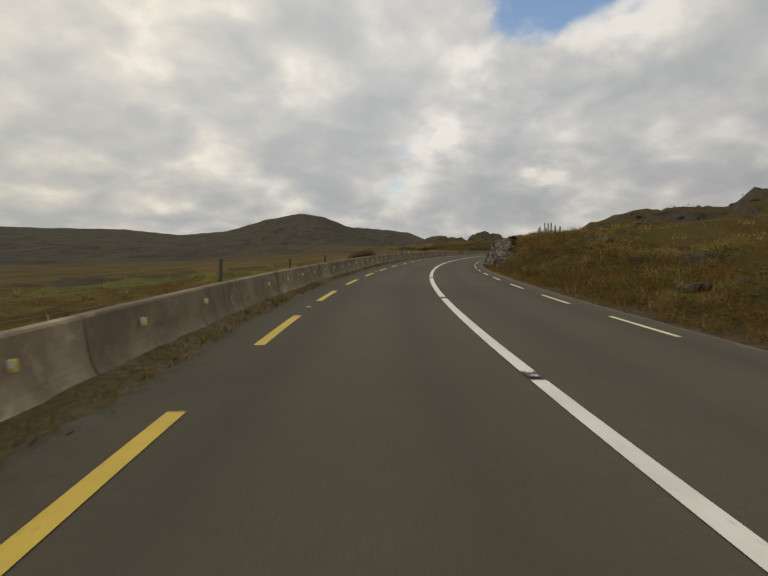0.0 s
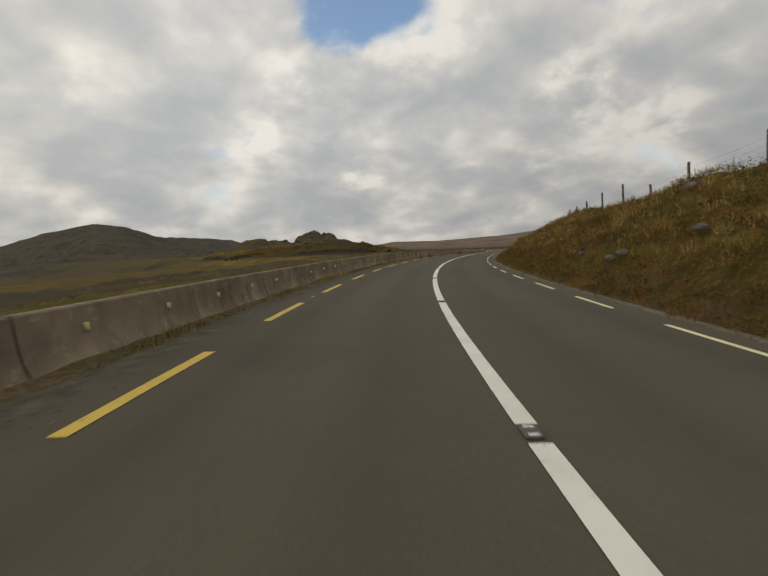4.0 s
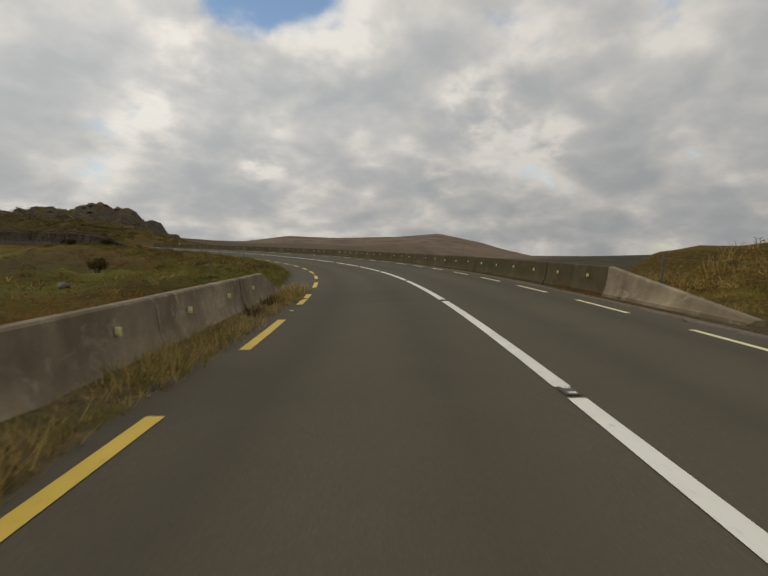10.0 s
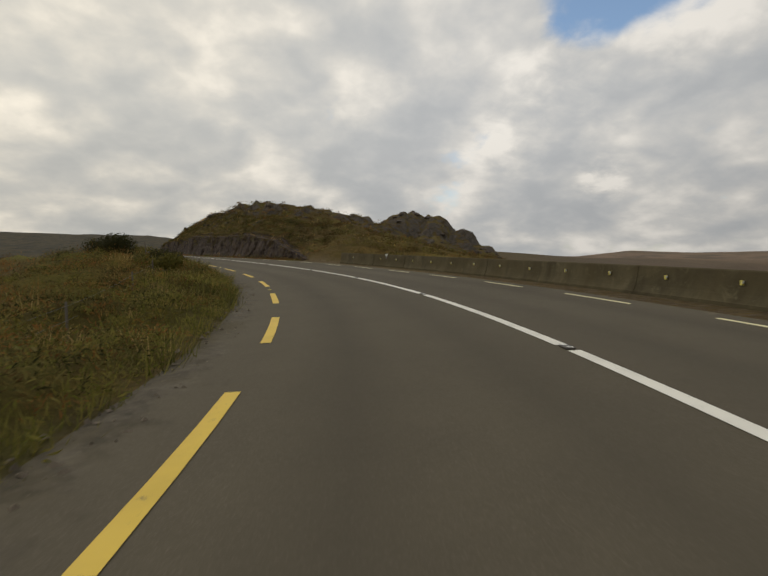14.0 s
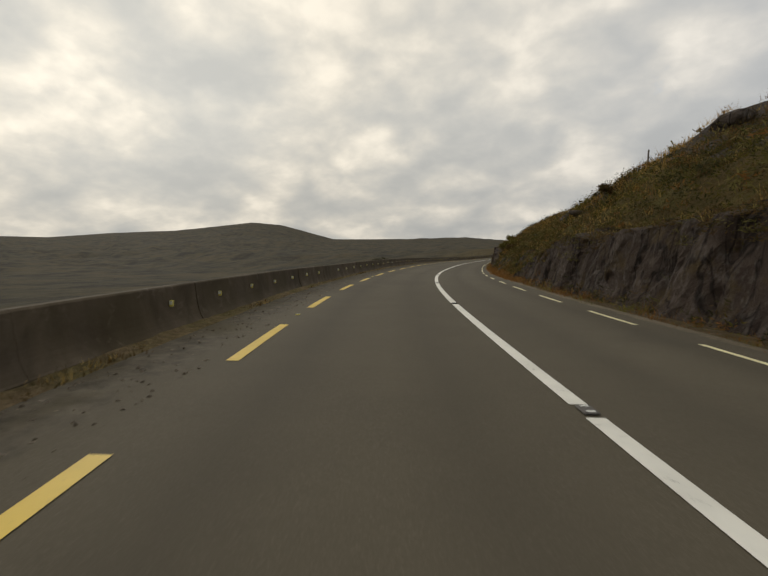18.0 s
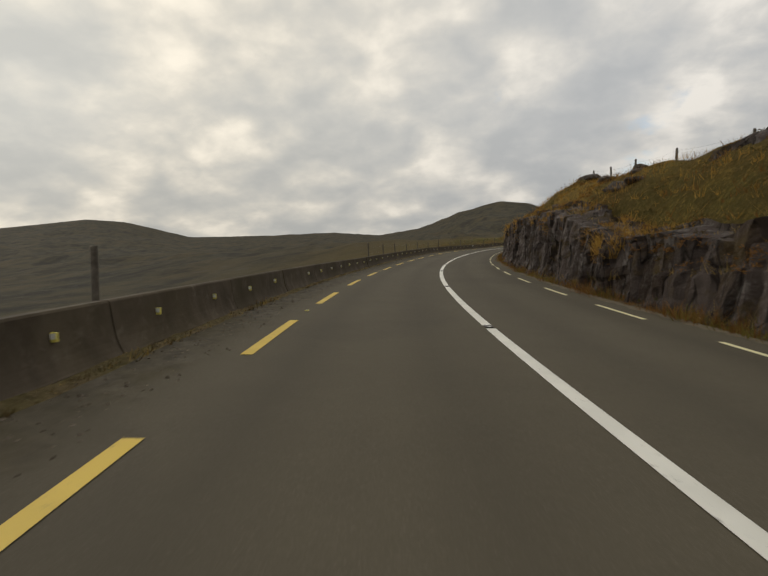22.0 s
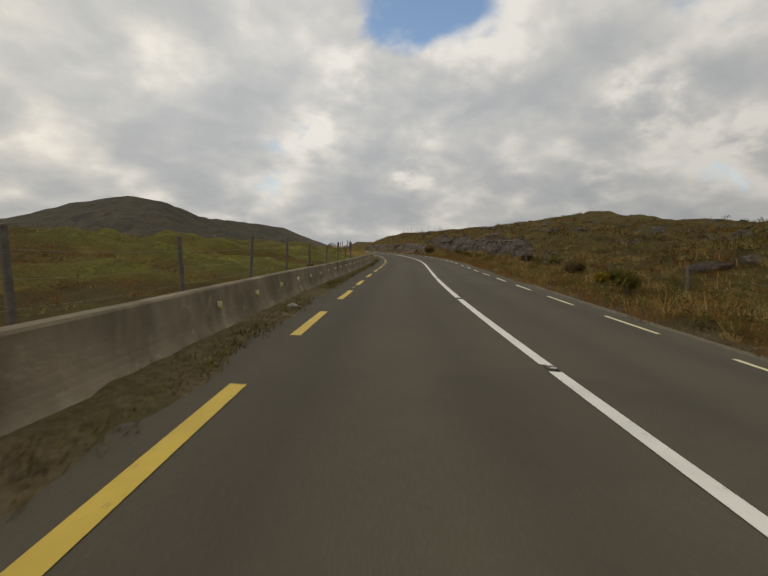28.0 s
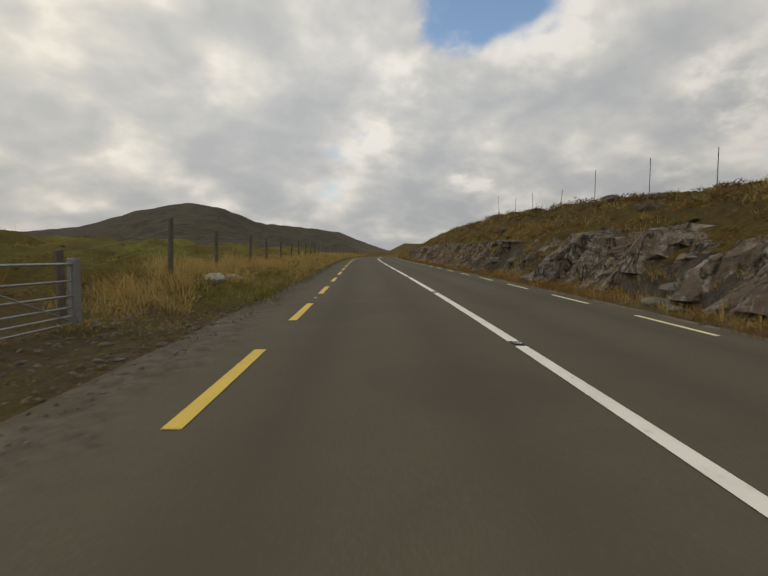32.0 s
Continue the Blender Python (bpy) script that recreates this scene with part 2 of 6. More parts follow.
def mat_asphalt():
    k = Mat("asphalt", 0.85, space="World", gloss=0.12)
    big = k.range(k.noise(0.12, 3.0), 0.35, 0.65)
    mid = k.range(k.noise(1.3, 6.0, 0.65), 0.3, 0.7)
    grit = k.noise(70.0, 3.0, 0.75)
    grain = k.noise(22.0, 5.0, 0.75)
    c = k.mix(big, (0.0905, 0.0770, 0.0535), (0.1045, 0.0895, 0.0625))
    c = k.mix(k.math("MULTIPLY", mid, 0.35), c, (0.062, 0.053, 0.038))
    c = k.mix(k.range(grain, 0.42, 0.75, 0, 0.30), c, (0.118, 0.104, 0.077))
    c = k.mix(k.range(grit, 0.52, 0.78, 0, 0.65), c, (0.18, 0.155, 0.118))
    c = k.mix(k.range(k.attr("wheel"), 0, 1, 0, 0.48), c, (0.060, 0.052, 0.038))
    dirt = k.mix(k.range(k.noise(4.0, 6.0, 0.7), 0.35, 0.65), (0.056, 0.048, 0.036), (0.128, 0.110, 0.081))
    dirt = k.mix(k.range(k.noise(26.0, 4.0, 0.7), 0.58, 0.72, 0, 0.8), dirt, (0.15, 0.128, 0.095))
    dirt = k.mix(k.range(k.noise(0.55, 5.0, 0.65, 0.3), 0.46, 0.62, 0, 0.7), dirt, (0.075, 0.062, 0.034))
    c = k.mix(k.range(k.math("ADD", k.attr("dirt"), k.range(k.noise(1.6, 6.0, 0.7), 0.3, 0.7, -0.35, 0.35)), 0.30, 0.60), c, dirt)
    tan = k.mix(k.range(k.noise(18.0, 5.0, 0.7), 0.4, 0.65), (0.125, 0.100, 0.068), (0.230, 0.190, 0.135))
    c = k.mix(k.range(k.math("ADD", k.attr("grit"), k.range(k.noise(2.2, 6.0, 0.7), 0.3, 0.7, -0.3, 0.3)), 0.40, 0.62, 0, 0.85), c, tan)
    # old patches and a faint seam along the crown
    c = k.mix(k.range(k.noise(0.22, 2.0, 0.4, 0.2), 0.60, 0.63, 0, 0.22), c, (0.060, 0.052, 0.040))
    k.bump(k.math("ADD", grit, grain), 0.35, 0.008)
    return k.color(c)


def mat_paint(name, col, worn):
    k = Mat(name, 0.6, space="World")
    wear = k.range(k.noise(14.0, 6.0, 0.7), 0.60, 0.74)
    dirt = k.range(k.noise(2.2, 4.0), 0.4, 0.75, 0, 0.35)
    c = k.mix(dirt, col, tuple(v * 0.55 for v in col))
    c = k.mix(k.math("MULTIPLY", wear, worn), c, (0.10, 0.092, 0.076))
    k.bump(k.noise(60.0, 3.0), 0.25, 0.004)
    return k.color(c)


def mat_concrete(name, tint, moss):
    k = Mat(name, 0.9, space="World", gloss=0.12)
    blot = k.range(k.noise(1.1, 6.0, 0.65, 0.4), 0.34, 0.66)
    drip = k.range(k.noise(2.4, 5.0, 0.6, 0.0, (1.0, 1.0, 0.12)), 0.45, 0.72)
    c = k.mix(blot, (0.098, 0.081, 0.062), (0.200, 0.170, 0.134))
    c = k.mix(k.math("MULTIPLY", drip, 0.65), c, (0.062, 0.049, 0.036))
    c = k.mix(k.range(k.noise(0.35, 3.0), 0.50, 0.68, 0, 0.6), c, (0.085, 0.070, 0.046))
    c = k.mix(k.range(k.noise(3.4, 6.0, 0.7, 0.6), 0.56, 0.70, 0, 0.7), c, (0.275, 0.245, 0.200))
    c = k.mix(k.math("MULTIPLY", k.random(), 0.35), c, (0.080, 0.072, 0.057))
    c = k.mix(1.0, c, tint, "MULTIPLY")
    c = k.mix(k.range(k.noise(0.7, 5.0, 0.65, 0.3), 0.40, 0.62, 0, moss), c, (0.070, 0.056, 0.028))
    k.bump(k.noise(22.0, 6.0, 0.65), 0.4, 0.012)
    return k.color(c)


def mat_land():
    """Moor grass, heather, bracken, worn earth and bare rock, by slope and by the rock share; the far hills' haze is
    painted in.
    """
    k = Mat("moorland", 0.95, space="World", gloss=0.03)
    a = k.range(k.noise(0.05, 6.0, 0.65, 0.8), 0.42, 0.58)
    b = k.range(k.noise(0.30, 6.0, 0.68, 0.6), 0.42, 0.60)
    c0 = k.range(k.noise(3.5, 6.0, 0.7), 0.32, 0.68)
    grass = k.mix(a, (0.157, 0.118, 0.034), (0.273, 0.180, 0.052))
    grass = k.mix(b, grass, (0.174, 0.096, 0.025))
    heath = k.range(k.noise(0.11, 7.0, 0.7, 0.5), 0.45, 0.55, 0, 0.8)
    grass = k.mix(k.math("MULTIPLY", c0, 0.5), grass, (0.070, 0.056, 0.021))
    grass = k.mix(heath, grass, k.mix(c0, (0.110, 0.079, 0.028), (0.060, 0.050, 0.018)))
    green = k.mix(c0, (0.116, 0.130, 0.030), (0.230, 0.226, 0.056))
    green = k.mix(k.math("MULTIPLY", b, 0.45), green, (0.191, 0.162, 0.034))
    green = k.mix(k.math("MULTIPLY", heath, 0.8), green, k.mix(b, (0.072, 0.062, 0.022), (0.122, 0.086, 0.031)))
    green = k.mix(k.range(k.noise(0.085, 6.0, 0.66, 0.4, (1.0, 1.0, 0.3)), 0.49, 0.60, 0, 0.75), green, k.mix(c0, (0.128, 0.094, 0.034), (0.072, 0.060, 0.025)))
    grass = k.mix(k.attr("green"), grass, green)
    straw = k.noise(9.0, 6.0, 0.75, 0.4, (1.0, 1.0, 0.5))
    grass = k.mix(k.math("MULTIPLY", k.range(straw, 0.52, 0.68, 0, 0.75), k.range(k.attr("green"), 0, 1, 1.0, 0.35)), grass, k.mix(a, (0.290, 0.206, 0.054), (0.406, 0.264, 0.069)))
    grass = k.mix(k.range(straw, 0.48, 0.36, 0, 0.55), grass, (0.067, 0.054, 0.018))
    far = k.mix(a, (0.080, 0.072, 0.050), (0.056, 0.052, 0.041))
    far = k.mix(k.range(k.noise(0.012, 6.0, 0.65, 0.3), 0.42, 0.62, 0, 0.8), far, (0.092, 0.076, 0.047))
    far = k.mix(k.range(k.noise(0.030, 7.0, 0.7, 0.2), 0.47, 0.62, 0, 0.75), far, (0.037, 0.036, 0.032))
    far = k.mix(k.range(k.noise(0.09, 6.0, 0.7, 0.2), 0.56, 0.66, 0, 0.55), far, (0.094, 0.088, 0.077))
    # haze put into the colour: distant right-hand hills turn a paler pinkish ochre
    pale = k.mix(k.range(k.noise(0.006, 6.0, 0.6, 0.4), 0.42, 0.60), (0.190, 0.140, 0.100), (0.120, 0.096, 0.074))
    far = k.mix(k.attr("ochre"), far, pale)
    clump = k.math("MULTIPLY", k.range(k.noise(0.9, 7.0, 0.72, 0.6), 0.50, 0.58, 0, 0.75), k.math("MULTIPLY", k.range(k.noise(0.16, 4.0, 0.6), 0.40, 0.58), k.range(k.attr("green"), 0, 1, 1.0, 0.35)))
    grass = k.mix(clump, grass, k.mix(c0, (0.050, 0.046, 0.017), (0.100, 0.066, 0.024)))
    heather = k.mix(c0, (0.142, 0.098, 0.043), (0.062, 0.053, 0.024))
    heather = k.mix(k.range(k.noise(0.5, 6.0, 0.7, 0.3), 0.50, 0.62, 0, 0.75), heather, (0.118, 0.108, 0.036))
    grass = k.mix(k.attr("heath"), grass, heather)
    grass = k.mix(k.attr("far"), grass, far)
    r1 = k.range(k.noise(0.9, 7.0, 0.7, 0.6, (1.0, 1.0, 0.45)), 0.32, 0.68)
    r2 = k.range(k.noise(5.5, 6.0, 0.7, 0.3, (1.0, 1.0, 0.4)), 0.40, 0.70)
    rock = k.mix(r1, (0.036, 0.030, 0.026), (0.120, 0.104, 0.086))
    rock = k.mix(k.math("MULTIPLY", r2, 0.5), rock, (0.16, 0.145, 0.125))
    rock = k.mix(k.range(k.noise(0.5, 5.0, 0.6), 0.50, 0.64, 0, 0.8), rock, (0.060, 0.044, 0.020))
    steep = k.range(k.normal_z(), 0.88, 0.62)
    share = k.math("ADD", k.attr("rock"), k.range(k.noise(0.8, 5.0, 0.65), 0.35, 0.65, -0.25, 0.25))
    f = k.range(k.math("MULTIPLY", share, steep), 0.35, 0.60)
    col = k.mix(f, grass, rock)
    earth = k.mix(c0, (0.095, 0.071, 0.042), (0.200, 0.157, 0.103))
    col = k.mix(k.math("MULTIPLY", k.attr("earth"), k.range(k.noise(6.0, 5.0, 0.7), 0.30, 0.55)), col, earth)
    k.bump(k.math("ADD", k.noise(2.2, 8.0, 0.7), k.math("MULTIPLY", straw, 0.6)), 0.9, 0.3)
    return k.color(col)


def mat_plain(name, col, rough=0.8, metal=0.0, vary=0.35, scale=9.0):
    k = Mat(name, rough, metal)
    n = k.range(k.noise(scale, 5.0, 0.65), 0.3, 0.7)
    c = k.mix(n, tuple(v * (1 - vary) for v in col), tuple(min(1, v * (1 + vary)) for v in col))
    c = k.mix(k.math("MULTIPLY", k.random(), 0.3), c, tuple(v * 0.6 for v in col))
    k.bump(k.noise(scale * 4, 4.0, 0.6), 0.2, 0.01)
    return k.color(c)


def mat_leaf(name, a, b):
    k = Mat(name, 0.8, gloss=0.06)
    c = k.mix(k.island(), a, b)
    c = k.mix(k.math("MULTIPLY", k.random(), 0.35), c, tuple(v * 0.6 for v in a))
    k.color(c)
    thin, both = k.t.nodes.new("ShaderNodeBsdfTranslucent"), k.t.nodes.new("ShaderNodeMixShader")
    k.link(c, thin.inputs["Color"])
    both.inputs[0].default_value = 0.35
    k.link(k.b.outputs[0], both.inputs[1])
    k.link(thin.outputs[0], both.inputs[2])
    k.link(both.outputs[0], k.t.nodes["Material Output"].inputs["Surface"])
    return k.m


ASPHALT, LAND = mat_asphalt(), mat_land()
CONCRETE = mat_concrete("weathered_grey_concrete", (1.80, 1.72, 1.52), 0.35)
CONCRETE_DARK = mat_concrete("stained_brown_concrete", (0.70, 0.665, 0.61), 0.30)
CONCRETE_MOSS = mat_concrete("mossy_olive_concrete", (0.62, 0.62, 0.46), 0.80)
YELLOW = mat_paint("yellow_road_paint", (0.64, 0.45, 0.07), 0.75)
CREAM = mat_paint("faded_yellow_road_paint", (0.74, 0.68, 0.40), 0.8)
WHITE = mat_paint("white_road_paint", (0.72, 0.70, 0.62), 0.8)
POST = mat_plain("weathered_fence_wood", (0.125, 0.108, 0.086), 0.95, 0, 0.4)
WIRE = mat_plain("galvanised_wire", (0.20, 0.20, 0.19), 0.55, 0.7, 0.2)
REFLECT = mat_plain("yellow_reflector_plastic", (0.68, 0.60, 0.13), 0.35, 0, 0.15)
REFLECT_W = mat_plain("white_reflector_plastic", (0.72, 0.72, 0.66), 0.35, 0, 0.1)
STUD = mat_plain("cast_iron_stud", (0.11, 0.10, 0.09), 0.6, 0.3, 0.4)
STEEL = mat_plain("galvanised_steel", (0.30, 0.30, 0.295), 0.5, 0.55, 0.2)
POST_GREY = mat_plain("pale_grey_concrete_post", (0.235, 0.225, 0.205), 0.85, 0, 0.3, 6.0)
GORSE = mat_leaf("dull_green_gorse", (0.090, 0.090, 0.019), (0.192, 0.147, 0.036))
STONE = mat_plain("grey_field_stone", (0.115, 0.102, 0.086), 0.9, 0, 0.5, 5.0)
PALE_STONE = mat_plain("pale_field_stone", (0.30, 0.28, 0.24), 0.9, 0, 0.35, 5.0)
DRY = mat_leaf("dry_grass_blades", (0.563, 0.390, 0.122), (0.301, 0.202, 0.061))
RUST = mat_leaf("rusty_bracken", (0.307, 0.151, 0.044), (0.141, 0.077, 0.026))
FRESH = mat_leaf("green_grass_blades", (0.141, 0.147, 0.028), (0.282, 0.230, 0.061))
GREEN = mat_leaf("field_grass_blades", (0.125, 0.136, 0.035), (0.262, 0.228, 0.067))
DEEP = mat_leaf("rank_dark_grass", (0.046, 0.058, 0.013), (0.134, 0.122, 0.033))
GOLD = mat_leaf("golden_moor_grass", (0.563, 0.339, 0.079), (0.294, 0.166, 0.038))
HEATH = mat_leaf("heather_and_bracken", (0.054, 0.051, 0.018), (0.160, 0.092, 0.036))
THORN = mat_leaf("dark_thorn_leaves", (0.028, 0.033, 0.012), (0.061, 0.054, 0.020))
OLIVE = mat_leaf("olive_bramble_leaves", (0.109, 0.105, 0.031), (0.211, 0.173, 0.059))
STRAW = mat_leaf("pale_straw_grass", (0.538, 0.397, 0.154), (0.358, 0.243, 0.090))
DOCK = mat_leaf("dead_brown_dock", (0.122, 0.074, 0.031), (0.058, 0.041, 0.020))
LEAF = mat_leaf("broad_green_leaves", (0.175, 0.195, 0.034), (0.310, 0.285, 0.070))
# ---- helpers for meshes ----


def link_mesh(name, verts, faces, mat, parent=None, attrs=None, smooth=False):
    me = bpy.data.meshes.new(name)
    if isinstance(verts, np.ndarray):
        verts = verts.tolist()
    if isinstance(faces, np.ndarray):
        faces = faces.tolist()
    me.from_pydata(verts, [], faces)
    if mat is not None:
        me.materials.append(mat)
    for key, v in (attrs or {}).items():
        me.attributes.new(key, "FLOAT", "POINT").data.foreach_set("value", np.asarray(v, np.float32))
    if smooth:
        me.polygons.foreach_set("use_smooth", [True] * len(me.polygons))
    me.update()
    ob = new(name, me)
    if parent:
        ob.parent = parent
    return ob


def part(name, bm, material, parent, label=""):
    me = bpy.data.meshes.new(name)
    bm.to_mesh(me)
    bm.free()
    me.materials.append(material)
    ob = new(name, me)
    ob.parent = parent
    return tagged(ob, label) if label else ob


def share(name, me, parent, m):
    """One more object on the mesh me, placed by m under its parent."""
    ob = new(name, me)
    ob.parent = parent
    ob.matrix_basis = m
    return ob


def grid_faces(n, m):
    i = np.arange(n - 1)[:, None] * m + np.arange(m - 1)[None]
    return np.stack([i, i + 1, i + m + 1, i + m], -1).reshape(-1, 4)


def fbm(p, scale, octaves=4):
    return np.array([noise.fractal(Vector(q) * scale, 1.0, 2.0, octaves) for q in p])


def box(bm, x0, x1, y0, y1, z0, z1):
    v = [bm.verts.new(c) for c in ((x0, y0, z0), (x1, y0, z0), (x1, y1, z0), (x0, y1, z0),
                                   (x0, y0, z1), (x1, y0, z1), (x1, y1, z1), (x0, y1, z1))]
    for f in ((3, 2, 1, 0), (4, 5, 6, 7), (0, 1, 5, 4), (1, 2, 6, 5), (2, 3, 7, 6), (3, 0, 4, 7)):
        bm.faces.new([v[i] for i in f])


# ---- the land beside the road ----
# along, toe, face's top and its height, brow and its height, back (36 m) height, share of rock
RIGHT = np.array([
    (-17.6, 3.9, 6.5, 0.6, 12, 0.9, 1.2, 0.0), (58, 3.9, 6.5, 0.6, 11, 0.85, 1.3, 0.0), (72, 3.9, 6.5, 0.7, 11, 1.0, 2.0, 0.1), (82.4, 3.9, 5.4, 1.3, 9, 1.95, 4.8, 0.6),
    (92.4, 3.8, 4.9, 2.3, 8, 2.5, 5.0, 1.0), (100.4, 3.8, 4.9, 2.1, 9, 2.7, 4.8, 1.0), (107.3, 3.8, 4.9, 1.4, 9, 2.9, 4.5, 1.0), (114.6, 3.8, 4.9, 1.6, 9, 3.1, 4.5, 1.0),
    (126, 3.8, 4.9, 1.9, 9, 3.0, 4.5, 1.0), (132, 3.8, 5.0, 1.7, 9, 2.9, 4.5, 0.8), (137.1, 3.7, 6.0, 1.5, 9, 2.8, 4.4, 0.1), (179.5, 3.6, 6.0, 1.35, 9, 2.5, 4.2, 0.0),
    (208.2, 3.5, 5.8, 1.1, 9, 1.7, 3.4, 0.0), (220.2, 3.5, 5.8, 0.95, 9, 1.55, 3.2, 0.0), (248.1, 3.6, 6.0, 0.8, 10, 1.6, 2.6, 0.0), (250.6, 3.9, 6.0, 0.5, 11, 1.3, 2.2, 0.0), (253.0, 4.4, 7.0, 0.12, 12, 0.9, 1.9, 0.0), (260.5, 4.5, 7.0, 0.12, 12, 1.2, 2.6, 0.0),
    (266.3, 4.6, 7.0, 0.25, 12, 1.3, 1.5, 0.0), (274.1, 5.0, 7.0, -0.4, 14, -1.2, -4.0, 0.0), (338, 5.2, 7.0, -0.4, 14, -1.5, -3.0, 0.0), (350, 4.8, 6.2, 0.7, 12, 1.6, -1.0, 0.5), (364, 4.3, 5.4, 2.4, 12, 4.2, 0.0, 0.9),
    (382, 4.2, 5.3, 2.6, 13, 6.2, 5.5, 0.9), (392, 4.1, 5.3, 2.1, 13, 6.0, 7.0, 0.8), (403, 3.8, 6.0, 1.7, 13, 5.9, 7.0, 0.35), (410, 3.8, 6.0, 1.7, 13, 5.3, 6.6, 0.3), (418, 3.8, 6.0, 1.7, 13, 5.4, 6.6, 0.3),
    (432, 3.8, 5.8, 2.2, 13, 5.5, 6.6, 0.15), (438, 3.8, 5.0, 2.6, 13, 5.6, 6.8, 0.9), (447, 3.8, 4.8, 2.9, 10, 4.9, 7.5, 1.0), (462, 3.8, 4.8, 1.6, 9, 4.0, 6.0, 1.0), (468, 3.8, 4.8, 2.8, 9, 4.0, 6.0, 1.0),
    (482, 3.8, 4.7, 2.85, 9, 4.8, 6.0, 1.0), (494, 3.8, 4.7, 3.0, 9, 4.5, 5.0, 1.0), (501, 3.8, 4.7, 2.8, 9, 3.9, 4.4, 1.0), (510, 3.8, 4.7, 2.3, 9, 3.2, 3.7, 1.0), (530, 3.8, 4.9, 1.8, 9, 2.6, 3.8, 0.9),
    (541, 3.8, 6.0, 0.7, 12, 2.1, 4.6, 0.2), (560, 3.8, 6.5, 0.2, 12, 1.5, 4.3, 0.3), (580, 3.8, 6.5, 0.2, 12, 1.8, 3.9, 0.5), (592, 3.8, 8.6, 0.4, 11.5, 2.4, 3.5, 0.6), (604, 3.9, 8.8, 0.5, 12, 2.9, 4.7, 0.7), (612, 4.0, 8.6, 0.6, 12, 3.1, 5.2, 0.7),
    (620, 4.0, 8.4, 0.6, 12, 3.2, 5.9, 0.7), (627, 4.1, 7.5, 0.7, 12, 3.1, 7.3, 0.8), (634, 4.2, 6.0, 1.5, 12, 3.1, 8.1, 0.9), (642, 4.2, 6.0, 1.7, 12, 3.3, 7.8, 0.9), (650, 4.2, 6.0, 1.9, 12, 3.6, 7.0, 0.9), (666, 4.2, 6.0, 2.0, 12, 4.3, 7.0, 0.9),
    (690, 4.2, 6.0, 1.8, 12, 4.4, 7.0, 0.8), (745, 4.2, 6.5, 1.2, 13, 3.0, 5.0, 0.3)])
# along, height at 5.2 m, 9 m, 16 m and 32 m to the left, share of green
LEFT = np.array([
    (-17.6, -0.2, -0.4, -1.0, -3.0, 0.1), (144.9, -0.2, -0.4, -0.8, -2.2, 0.1), (179.5, -0.2, -0.3, -0.5, -0.8, 0.15), (232.2, -0.1, -0.1, 0.2, 0.8, 0.2),
    (256, 0.0, 0.1, 0.3, 0.5, 0.3), (269.4, 0.15, 0.4, 0.3, -1.0, 0.7), (296, 0.1, -0.5, -2.2, -4.5, 0.65), (318, 0.1, -0.5, -2.0, -4.5, 0.55), (327, 0.15, -0.4, -1.9, -4.6, 0.5), (337, 0.3, 0.45, -0.7, -4.5, 0.55), (348, 0.25, 0.5, -0.3, -4.5, 0.5),
    (362, -0.2, -0.8, -3.0, -7.0, 0.1), (520, -0.3, -1.0, -3.0, -7.0, 0.1), (545, -0.2, -0.5, -1.2, -3.0, 0.15), (566, -0.1, -0.1, 0.0, 0.2, 0.42), (585, 0.0, 0.3, 0.8, 1.9, 0.72), (601, 0.0, 0.4, 1.0, 2.1, 0.9),
    (608, 0.45, 0.6, 0.6, 1.0, 0.7), (630, 0.40, 0.6, 0.6, 1.0, 0.7), (634, 0.0, 0.15, 0.5, 1.0, 0.8), (640, 0.0, 0.2, 0.6, 1.0, 0.8), (643, 0.4, 0.6, 0.6, 1.0, 0.7), (745, 0.3, 0.6, 0.7, 1.5, 0.7)])


def table(t, s, col):
    return np.interp(s, t[:, 0], t[:, col])


def right_height(s, off):
    """Height above the road's edge and share of rock, off metres to the right."""
    toe, top, h, brow, hb, back = (table(RIGHT, s, i) for i in range(1, 7))
    rock = table(RIGHT, s, 7)
    cut = 0.85 * np.clip((rock - 0.5) / 0.3, 0, 1)        # the earth stands back behind a rock face
    toe, top = toe + cut, top + cut
    z = np.where(off < toe, -0.03, 0.0)
    u = np.clip((off - toe) / np.maximum(top - toe, 0.1), 0, 1)
    u = np.where(rock > 0.5, u ** 0.75, u * u * (3 - 2 * u))
    v = np.clip((off - top) / np.maximum(brow - top, 0.1), 0, 1)
    w = np.clip((off - brow) / np.maximum(36.0 - brow, 0.1), 0, 1)
    return z + h * u + (hb - h) * (v * (2 - v)) + (back - hb) * w


def left_height(s, off):
    d = -off
    h = [table(LEFT, s, i) for i in range(1, 5)]
    z = np.where(d < 4.6, -0.03, -0.03 + h[0] * np.clip((d - 4.6) / 0.8, 0, 1))
    for a, b, p, q in ((5.4, 9, h[0], h[1]), (9, 16, h[1], h[2]), (16, 32, h[2], h[3])):
        z = z + (q - p) * np.clip((d - a) / (b - a), 0, 1)
    return z


# humps of the rocky hill: x, y, height, width
HUMPS = [(156, 324, 7.2, 11), (147, 342, 7.0, 11), (189, 434, 17.5, 15), (158, 360, 8.0, 12), (172, 400, 10.0, 14), (199, 426, 15.5, 12), (208, 420, 11.5, 8), (213, 414, 6.0, 6),
         (147, 424, 13.0, 20), (168, 440, 12.0, 16), (160, 343, 8.4, 9), (176, 350, 4.5, 14), (186, 376, 5.5, 16)]
